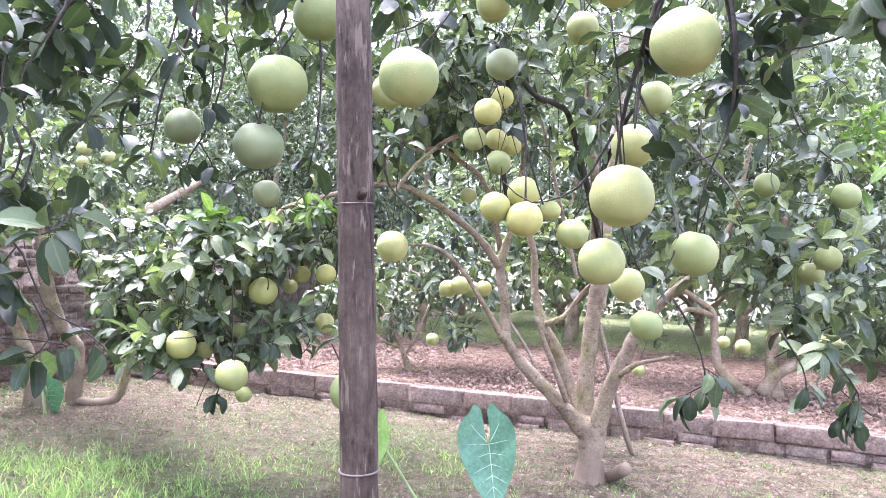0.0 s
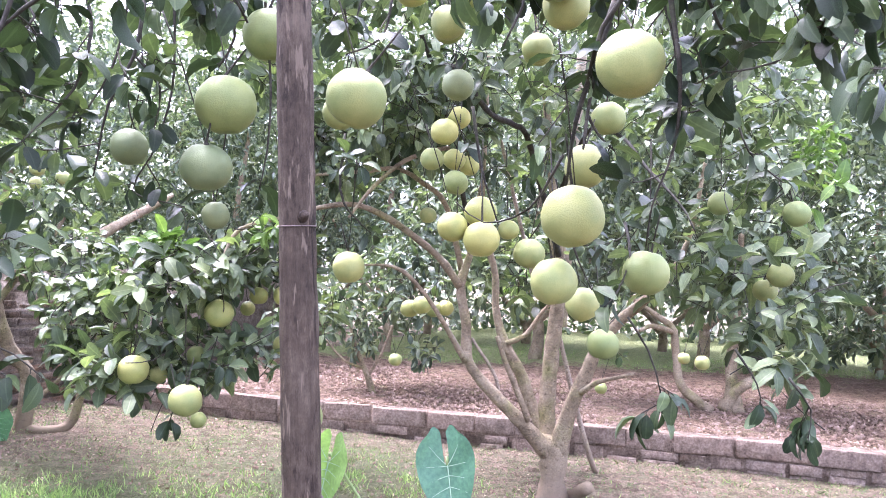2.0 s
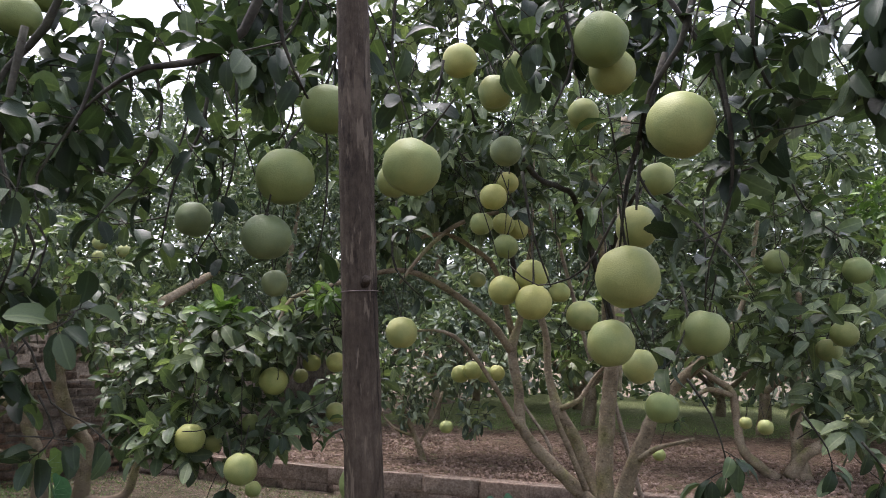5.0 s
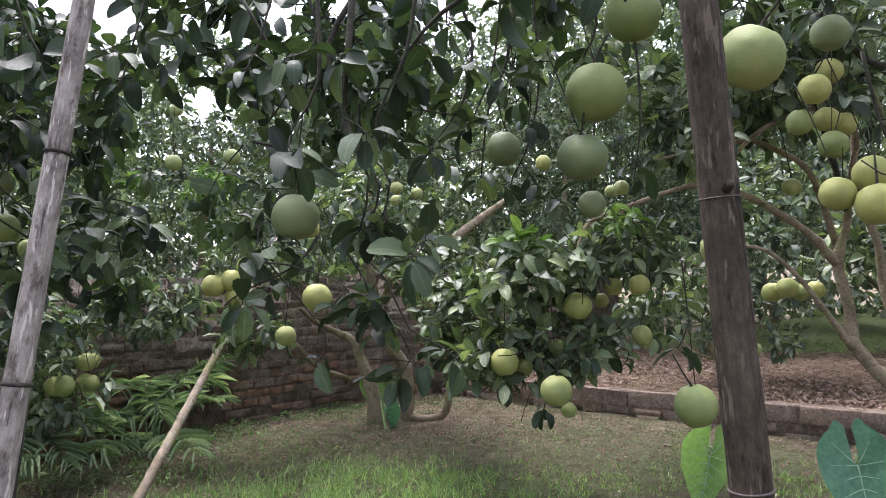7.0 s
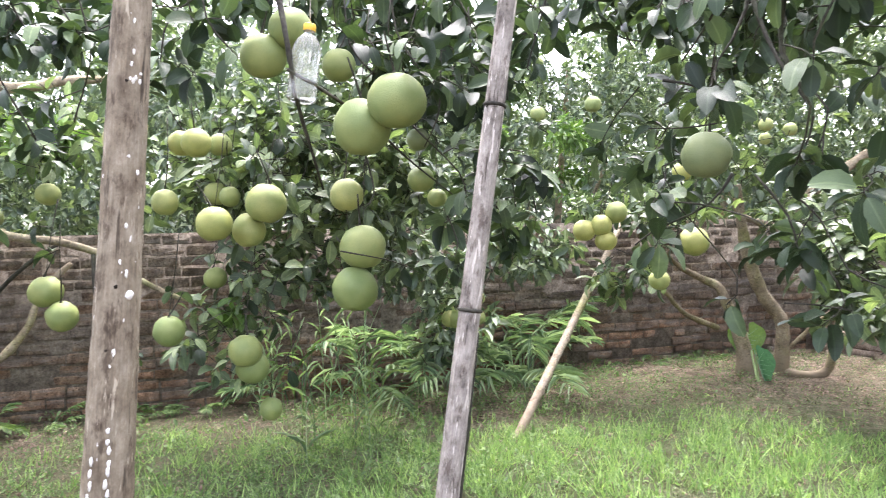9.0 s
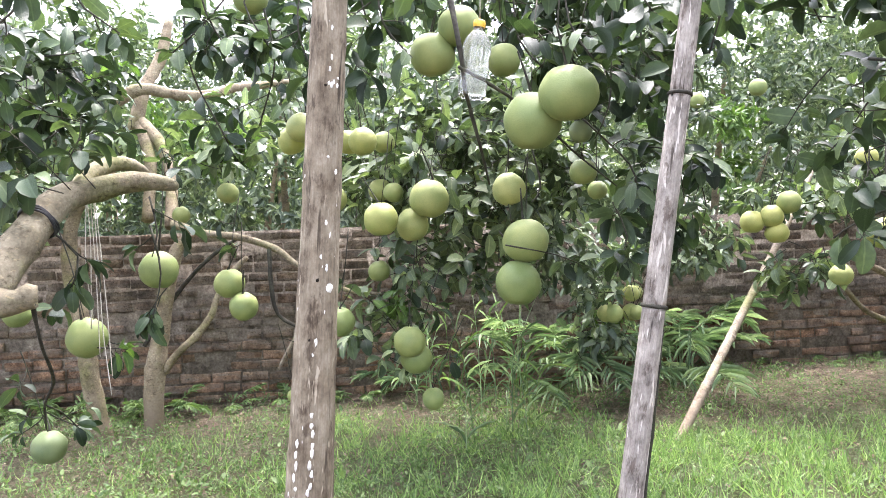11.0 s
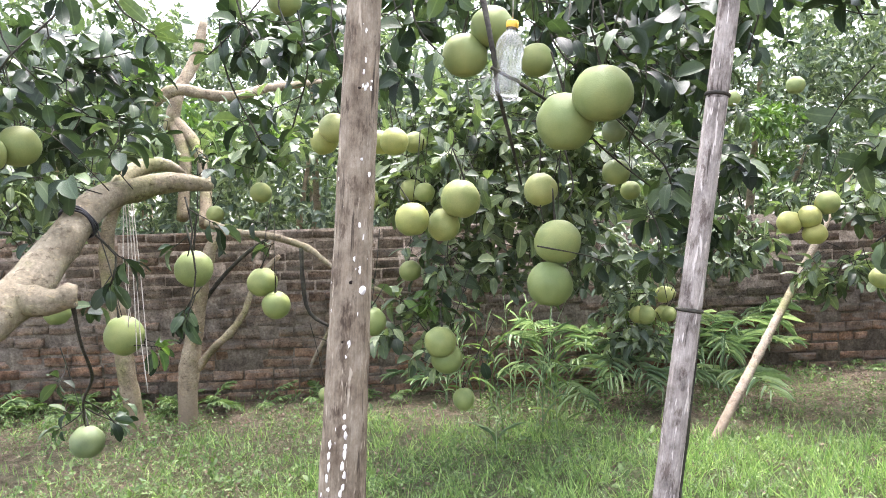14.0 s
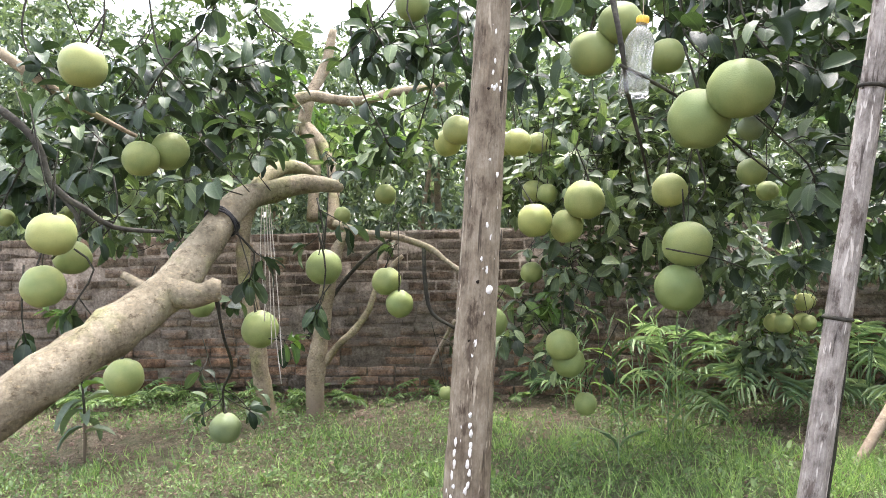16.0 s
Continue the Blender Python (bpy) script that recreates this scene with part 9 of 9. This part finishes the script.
def on_ground(x, y):
    """Height of soil or bed, and which points lie inside the walls."""
    bed = y > kerb_y(x) + 0.1
    edge = (y > kerb_y(x) - 0.02) & ~bed
    ok = ((x - WALL_AT[0]) * WALL_OUT[0] + (y - WALL_AT[1]) * WALL_OUT[1] > 0.03) & ~edge
    return np.where(bed, 0.205, ground_z(x, y)), bed, ok


def patchy(x, y, scale, seed):
    return np.array([noise.noise(Vector((a * scale, b * scale, seed))) for a, b in zip(x, y)])


rng = np.random.default_rng(50)
x, y = (np.concatenate(c) for c in zip(scatter(rng, 130000, 1.4, 13.0), scatter(rng, 80000, 1.4, 4.8)))
z, bed, ok = on_ground(x, y)
west = 1 / (1 + np.exp((x + 2.2 + 0.35 * (y - 2.0)) * 2.2))
want = lushness(x, y) * 1.5 + 0.9 * patchy(x, y, 1.6, 3.0) + 0.07 + 0.12 * west
want = want * (0.45 + 1.8 * patchy(x, y, 6.0, 9.0)) + 0.7 * bed * (y > 9.8)
keep = ok & (~bed | (y > 9.8)) & (rng.uniform(0, 0.95, len(x)) < want)
x, y, z, west = x[keep], y[keep], z[keep], west[keep]
big = np.clip(lushness(x, y), 0.05, 0.7)
n = len(x)
way = rng.normal(0, 0.55, (n, 3))
way[:, 2] = rng.uniform(0.5, 1.6, n)
size = (0.030 + 0.085 * big + 0.035 * west) * rng.uniform(0.5, 1.45, n)
v, q, t = leaves(BLADE, np.stack([x, y, z - 0.005], 1), way, rng.normal(0, 1, (n, 3)), size, 0.0056 / size * rng.uniform(0.5, 1.5, n))
tx, ty = scatter(rng, 120000, 2.0, 8.0)
tz, bed, ok = on_ground(tx, ty)
keep = ok & ~bed & (rng.uniform(0, 1, len(tx)) < 0.16 + 1.3 * patchy(tx, ty, 1.2, 21.0) + 1.1 * patchy(tx, ty, 7.0, 4.0))
tx, ty, tz = tx[keep], ty[keep], tz[keep]
way = rng.normal(0, 0.8, (len(tx), 3))
way[:, 2] = rng.uniform(0.2, 1.0, len(tx))
v2, q2, t2 = leaves(BLADE, np.stack([tx, ty, tz - 0.003], 1), way, rng.normal(0, 1, (len(tx), 3)), rng.uniform(0.014, 0.05, len(tx)), rng.uniform(0.10, 0.24, len(tx)))
tagged(part("grass", raw_mesh("grass", v, [q, t], GRASS)), "patchy fresh green grass growing on the soil", "grass", "", "stuff")
tagged(part("turf", raw_mesh("turf", v2, [q2, t2], TURF)), "thin worn olive-green turf on trodden soil", "turf", "", "stuff")

x, y = scatter(rng, 60000, 1.6, 7.2)
z, bed, ok = on_ground(x, y)
west = 1 / (1 + np.exp((x + 2.2 + 0.35 * (y - 2.0)) * 2.2))
want = 0.60 * west * (0.6 + 1.8 * patchy(x, y, 1.3, 8.0)) + 0.34 * (1 - west) + 0.12 + 0.8 * patchy(x, y, 1.9, 5.0) + 0.45 * lushness(x, y)
keep = ok & ~bed & (rng.uniform(0, 0.9, len(x)) < want)
x, y, z, west = x[keep], y[keep], z[keep], west[keep]
n = len(x)
axis = rng.normal(0, 0.3, (n, 3)) + (0, 0, 1.0)
tall = rng.uniform(0.004, 0.045, n) * (0.4 + 1.6 * west + 1.2 * np.minimum(lushness(x, y), 0.8))
sp = sprays(rng, np.stack([x, y, z + tall], 1), axis, rng.uniform(0.009, 0.034, n) * (0.45 + 0.38 * west) * np.where(rng.uniform(0, 1, n) < 0.06 * west, 2.2, 1.0), 5, 0.1)
v, q, t = leaves(LEAF_LITE, *sp, width=rng.uniform(0.7, 1.3, len(sp[0])))
tagged(part("weeds", raw_mesh("weeds", v, [q, t], WEED)), "low creeping weeds with small leaves", "weeds", "", "stuff")

x, y = scatter(rng, 48000, 1.6, 8.5)
z, bed, ok = on_ground(x, y)
want = np.where(bed, 0.9, 0.75 - 0.9 * lushness(x, y)) * (0.8 + 0.8 * patchy(x, y, 1.4, 1.0))
keep = ok & (rng.uniform(0, 1, len(x)) < want)
x, y, z, bed = x[keep], y[keep], z[keep], bed[keep]
n = len(x)
way = rng.normal(0, 1, (n, 3))
way[:, 2] = rng.normal(0.1, 0.25, n)
v, q, t = leaves(LEAF_PLAIN, np.stack([x, y, z + rng.uniform(0.004, 0.02, n)], 1), way, np.array((0, 0, 1.0)) + rng.normal(0, 0.5, (n, 3)), rng.uniform(0.006, 0.028, n), rng.uniform(0.35, 1.2, n))
tagged(part("leaf_litter", raw_mesh("leaf_litter", v, [q, t], DRY)), "dry brown fallen leaves and straw on the soil", "litter", "", "stuff")

OCTA = (np.array([(1, 0, 0), (-1, 0, 0), (0, 1, 0), (0, -1, 0), (0, 0, 0.7), (0, 0, -0.5)]), np.zeros((0, 4), int),
        np.array([(0, 2, 4), (2, 1, 4), (1, 3, 4), (3, 0, 4), (2, 0, 5), (1, 2, 5), (3, 1, 5), (0, 3, 5)]))
x, y = scatter(rng, 34000, 1.8, 9.0)
z, bed, ok = on_ground(x, y)
keep = ok & (rng.uniform(0, 1, len(x)) < np.where(bed, 0.95, 0.6 * (0.6 + patchy(x, y, 1.3, 2.0))))
x, y, z, bed = x[keep], y[keep], z[keep], bed[keep]
n = len(x)
size = rng.uniform(0.006, 0.016, n) * np.where(bed, 1.7, 1.0)
v, q, t = leaves(OCTA, np.stack([x, y, z + size * 0.3], 1), rng.normal(0, 1, (n, 3)), rng.normal(0, 1, (n, 3)), size, rng.uniform(0.7, 1.4, n))
tagged(part("soil_clods", raw_mesh("soil_clods", v, [t], BED, False)), "crumbly brown clods lying on the soil", "soil", "", "stuff")

# dense far orchard that closes the view between the rows
rng = np.random.default_rng(70)
n = 34000
a, r = np.radians(rng.uniform(-52, 122, n)), rng.uniform(16.5, 20.5, n)
at = np.stack([-r * np.sin(a), r * np.cos(a), rng.uniform(0, 1, n) ** 1.25 * (5.2 + 1.0 * np.sin(7 * a) + 0.8 * np.sin(17 * a + 1) - 0.8 * np.exp(-((a - 0.80) / 0.18) ** 2) - 1.4 * np.exp(-((a - 1.47) / 0.14) ** 2) - 1.4 * np.exp(-((a + 0.46) / 0.11) ** 2))], 1)
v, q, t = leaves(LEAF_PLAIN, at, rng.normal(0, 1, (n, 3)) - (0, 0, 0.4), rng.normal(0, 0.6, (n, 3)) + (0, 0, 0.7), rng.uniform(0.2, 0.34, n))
tagged(part("far_orchard", raw_mesh("far_orchard", v, [q, t], LEAF_HAZED)), "far dense row of green orchard trees", "trees", "", "stuff")

# ---- hanging bottle ----
m, nt, b = material("clouded_plastic", 0.16, 0.5)
nt.links.new(ramp(nt, grain(nt, coords(nt), 25, 4), [(0.35, (0.60, 0.60, 0.56)), (0.7, (0.80, 0.80, 0.76))]), b.inputs["Base Color"])
b.inputs["Transmission Weight"].default_value, b.inputs["IOR"].default_value = 0.8, 1.2
relief(nt, b, grain(nt, coords(nt, (1, 1, 0.3)), 30, 2), 0.08, 0.004)
PLASTIC = m
m, nt, b = material("yellow_cap_plastic", 0.4, 0.5)
nt.links.new(ramp(nt, grain(nt, coords(nt), 50, 3), [(0.3, (0.62, 0.36, 0.03)), (0.7, (0.78, 0.48, 0.05))]), b.inputs["Base Color"])
CAP = m
m, nt, b = material("pale_cord", 0.9, 0.2)
nt.links.new(ramp(nt, grain(nt, coords(nt), 80, 3), [(0.3, (0.32, 0.29, 0.23)), (0.7, (0.55, 0.52, 0.45))]), b.inputs["Base Color"])
CORD = m
m, nt, b = material("black_rubber", 0.6, 0.3)
nt.links.new(ramp(nt, grain(nt, coords(nt), 60, 3), [(0.3, (0.012, 0.012, 0.014)), (0.7, (0.04, 0.04, 0.045))]), b.inputs["Base Color"])
RUBBER = m


def lathe(name, profile, mat, m4, sides=20):
    """A turned shape: rows of radius and height, under the pose m4."""
    pts, n = [], len(profile)
    for r, z in profile:
        for k in range(sides):
            a = 2 * math.pi * k / sides
            pts.append(m4 @ Vector((r * math.cos(a), r * math.sin(a), z)))
    k, s = np.meshgrid(np.arange(n - 1), np.arange(sides), indexing="ij")
    k, s = k.ravel(), s.ravel()
    e = (s + 1) % sides
    quads = np.stack([k * sides + s, k * sides + e, (k + 1) * sides + e, (k + 1) * sides + s], 1)
    return raw_mesh(name, [tuple(p) for p in pts], quads, mat)


up = (Vector((-2.409, 1.199, 1.929)) - Vector((-2.418, 1.159, 1.666))).normalized()
stand = Matrix.Translation((-2.418, 1.159, 1.664)) @ up.to_track_quat("Z", "Y").to_matrix().to_4x4()
bottle = thing("plastic_bottle", (-2.418, 1.159, 1.664), "empty clouded plastic bottle hung upside up in the tree", "bottle")
body = [(0.0, 0.007), (0.030, 0.004), (0.042, 0.0), (0.0475, 0.006), (0.0490, 0.016), (0.0490, 0.048), (0.0472, 0.051), (0.0490, 0.054), (0.0490, 0.082), (0.0472, 0.085), (0.0490, 0.088),
        (0.0490, 0.112), (0.0468, 0.124), (0.0462, 0.138), (0.0485, 0.150), (0.0490, 0.164), (0.0465, 0.184), (0.0385, 0.205), (0.0265, 0.221), (0.0170, 0.230), (0.0150, 0.235), (0.0190, 0.237), (0.0190, 0.240), (0.0155, 0.242), (0.0150, 0.252)]
part("body", lathe("body", body, PLASTIC, stand, 28), bottle)
cap_rows = [(0.0196, 0.240), (0.0200, 0.241), (0.0200, 0.262), (0.0188, 0.2645), (0.0, 0.2650)]
cap = part("cap", lathe("cap", cap_rows, CAP, stand, 28), bottle, "yellow screw cap")
for k in range(14):
    a = 2 * math.pi * k / 14
    lo, hi = stand @ Vector((0.0202 * math.cos(a), 0.0202 * math.sin(a), 0.243)), stand @ Vector((0.0202 * math.cos(a), 0.0202 * math.sin(a), 0.260))
    part("cap_rib", rod("cap_rib", [(*lo, 0.0011), (*hi, 0.0011)], CAP, 4), cap)
part("cord", rod("cord", [(-2.409, 1.199, 1.925, 0.0016), (-2.40, 1.20, 2.05, 0.0016), (-2.37, 1.19, 2.2, 0.0016)], CORD, 5), bottle)

# ---- cords, tape, sticks ----
for k, pts in enumerate([[(-3.16, 0.035, 1.36), (-3.156, 0.038, 1.2), (-3.152, 0.027, 0.92)], [(-3.155, 0.045, 1.36), (-3.15, 0.05, 1.1), (-3.142, 0.05, 0.82)],
                         [(-3.15, 0.054, 1.36), (-3.145, 0.060, 1.1), (-3.139, 0.063, 0.9), (-3.128, 0.079, 0.683)], [(-3.145, 0.058, 1.36), (-3.135, 0.075, 1.05), (-3.13, 0.085, 0.75)],
                         [(-3.15, 0.03, 1.36), (-3.15, 0.02, 1.15), (-3.145, 0.035, 0.95)]]):
    cord = thing("cord", pts[0], "thin pale loose cord hanging from a bough", "cord", "cords on the bough")
    part("strand", rod("strand", [(*p, 0.0017) for p in pts], CORD, 4), cord)
a, b = np.array((-2.928, -0.126, 1.288)), np.array((-0.163, 0.149, 0.175)) / 0.282
for k in range(3):
    c = a + 0.0075 * (k - 1) * b
    w = Vector(b).normalized()
    turn = w.to_track_quat("Z", "Y").to_matrix()
    pts = [(*(c + np.array(turn @ Vector((0.0585 * math.cos(i * math.pi / 10), 0.0585 * math.sin(i * math.pi / 10), 0.004 * math.sin(i + k))))), 0.0042) for i in range(21)]
    part("rubber_band", rod("rubber_band", pts, RUBBER, 6, 0.05), bottle_tree, "black rubber strip tied round the bough")


def stick(points, label, mat=None):
    root = thing("prop_stick", points[0][:3], label, "stick", "props")
    part("stick", rod("stick", points, mat or STICK, 8, 0.04), root)


stick([(-5.70, 1.40, -0.04, 0.016), (-5.6, 1.45, 0.18, 0.015), (-5.33, 1.59, 0.60, 0.013)], "thin wooden stick leaning near the brick wall")
stick([(1.43, 5.10, -0.05, 0.019), (1.345, 5.02, 0.08, 0.018), (1.2, 4.96, 0.5, 0.017), (1.02, 4.88, 1.1, 0.014)], "pale wooden stick propped against the tree fork")
stick([(0.86, 4.62, 1.20, 0.014), (0.764, 4.6, 1.53, 0.013), (0.66, 4.59, 1.9, 0.012), (0.55, 4.58, 2.3, 0.011)], "peeled whitish stick tied up among branches")
stick([(1.10, 5.0, 1.0, 0.04), (1.128, 4.99, 1.8, 0.04), (1.155, 4.98, 2.5, 0.038), (1.17, 4.97, 2.9, 0.036)], "pale upright wooden pole inside the tree crown")
stick([(0.95, 7.02, 0.18, 0.017), (0.90, 7.02, 0.40, 0.016), (0.66, 7.0, 0.75, 0.014)], "short pale stick standing in the raised bed")
limb(main_tree, "cut_stub", [(1.0, 4.5, -0.06, 0.045), (1.06, 4.36, 0.03, 0.04), (1.12, 4.2, 0.13, 0.037)])

# ---- bricks of the walls, last ----
def brick_mesh(name, lx, ly, lz, mat, seed, c=0.004, worn=0.003):
    """A worn brick with chipped rims and a slightly uneven face, centred; its face looks along -y."""
    rng = np.random.default_rng(seed)
    v = [(x * lx / 2, ly / 2, z * lz / 2) for x, z in ((-1, -1), (1, -1), (1, 1), (-1, 1))]
    for j, z in enumerate((-lz / 2, -lz / 2 + c, lz / 2 - c, lz / 2)):
        for i, x in enumerate((-lx / 2, -lx / 2 + c, lx / 2 - c, lx / 2)):
            rim = (i in (0, 3)) + (j in (0, 3))
            chip = rng.uniform(0.004, 0.016) if rim == 0 and rng.uniform() < 0.3 else 0.0
            inward = 1 - chip * np.array((2 / lx, 0.8 / lz))
            v.append((x * inward[0] + rng.normal(0, worn * 0.5), -ly / 2 + (c * rng.uniform(0.5, 1.6) if rim else abs(rng.normal(0, worn))), z * inward[1] + rng.normal(0, worn * 0.5)))
    g = lambda i, j: 4 + 4 * j + i
    face = [(g(i, j), g(i + 1, j), g(i + 1, j + 1), g(i, j + 1)) for i in range(3) for j in range(3)]
    sides = [(0, g(0, 0), g(0, 1), g(0, 2), g(0, 3), 3), (1, 2, g(3, 3), g(3, 2), g(3, 1), g(3, 0)),
             (0, 1, g(3, 0), g(2, 0), g(1, 0), g(0, 0)), (3, g(0, 3), g(1, 3), g(2, 3), g(3, 3), 2)]
    return raw_mesh(name, v, [np.array(face), np.array(sides)], mat, False)


def lay(parent, meshes, places, rest_mesh=None, limit=300):
    """Bricks as single objects; those past the limit are joined into one."""
    rng = np.random.default_rng(8)
    spare = []
    for k, (x, y, z, turn, sx, sz) in enumerate(places):
        me = meshes[int(rng.integers(len(meshes)))]
        m4 = pose(x, y, z, rng.normal(0, 1.2), rng.normal(0, 0.9), turn + rng.normal(0, 1.2)) @ Matrix.Diagonal((sx, 1, sz, 1))
        if k < limit:
            ob = new("brick", me)
            ob.parent, ob.matrix_basis = parent, m4
        else:
            spare.append((me, m4))
    if spare:
        vs, qs, at = [], {}, 0
        for me, m4 in spare:
            co = np.empty(len(me.vertices) * 3, np.float32)
            me.vertices.foreach_get("co", co)
            co = co.reshape(-1, 3) @ np.array(m4.to_3x3()).T + np.array(m4.translation)
            vs.append(co)
            for p in me.polygons:
                qs.setdefault(len(p.vertices), []).append([k + at for k in p.vertices])
            at += len(co)
        part("brick_rest", raw_mesh("brick_rest", np.concatenate(vs), [np.array(q) for q in qs.values()], meshes[0].materials[0], False), parent, "", "stuff")


turn = math.degrees(math.atan2(WALL_WAY[1], WALL_WAY[0]))
rng = np.random.default_rng(12)
spots = []
for course in range(16):
    s = -2.9 + (0.11 if course % 2 else 0) + rng.normal(0, 0.01)
    while s < 8.2:
        header = rng.uniform() < 0.24
        long = rng.uniform(0.09, 0.13) if header else rng.uniform(0.185, 0.228)
        at = WALL_AT + (s + long / 2) * WALL_WAY - (0.008 - rng.normal(0, 0.0085)) * WALL_OUT
        if rng.uniform() > 0.035:
            spots.append((at[0], at[1], 0.04 + 0.079 * course + 0.008 * math.sin(1.3 * s + 0.6 * course) + rng.normal(0, 0.004), turn, (long - rng.uniform(0.002, 0.014)) / 0.218, rng.uniform(0.68, 0.96)))
        s += long + rng.uniform(0.0, 0.007)
# nearest stretch first
spots.sort(key=lambda p: abs((p[0] - WALL_AT[0]) * WALL_WAY[0] + (p[1] - WALL_AT[1]) * WALL_WAY[1] - 0.4))
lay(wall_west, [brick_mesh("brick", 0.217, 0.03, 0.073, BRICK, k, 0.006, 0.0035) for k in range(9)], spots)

spots = []
turn = math.degrees(math.atan2(-0.31, 1.0))
way = np.array((1.0, -0.31)) / math.hypot(1, 0.31)
for z, tall, longs in ((0.022, 0.125, (0.22, 0.24, 0.3)), (0.160, 0.125, (0.30, 0.42, 0.46))):
    s = 0.07 * (z > 0.1)
    while s < 8.6:
        long = float(rng.choice(longs)) * rng.uniform(0.9, 1.1)
        p = np.array((-3.0, kerb_y(-3.0))) + way * (s + long / 2)
        out = (0.024 if z < 0.1 else 0.018) + rng.normal(0, 0.006)
        if rng.uniform() < (0.75 if z < 0.1 else 0.10):
            cut = rng.uniform(0.35, 0.65)
            for low, high in ((-0.5, cut - 0.5), (cut - 0.5, 0.5)):
                if rng.uniform() < (0.92 if z < 0.1 else 1.0):
                    slip = rng.normal(0, 0.012, 2)
                    spots.append((p[0] + slip[0], p[1] + out + slip[1], z + (low + high) / 2 * tall + rng.normal(0, 0.002), turn + rng.normal(0, 1.5), (long * rng.uniform(0.75, 1.0) - 0.008) / 0.3, (high - low) * 0.93))
        else:
            spots.append((p[0], p[1] + out, z + rng.normal(0, 0.004), turn, (long - 0.008) / 0.3, 1.0))
        s += long + rng.uniform(0.004, 0.016)
lay(wall_low, [brick_mesh("brick", 0.3, 0.06, 0.124, BRICK_PINK, 40 + k, 0.004, 0.003) for k in range(6)], spots)
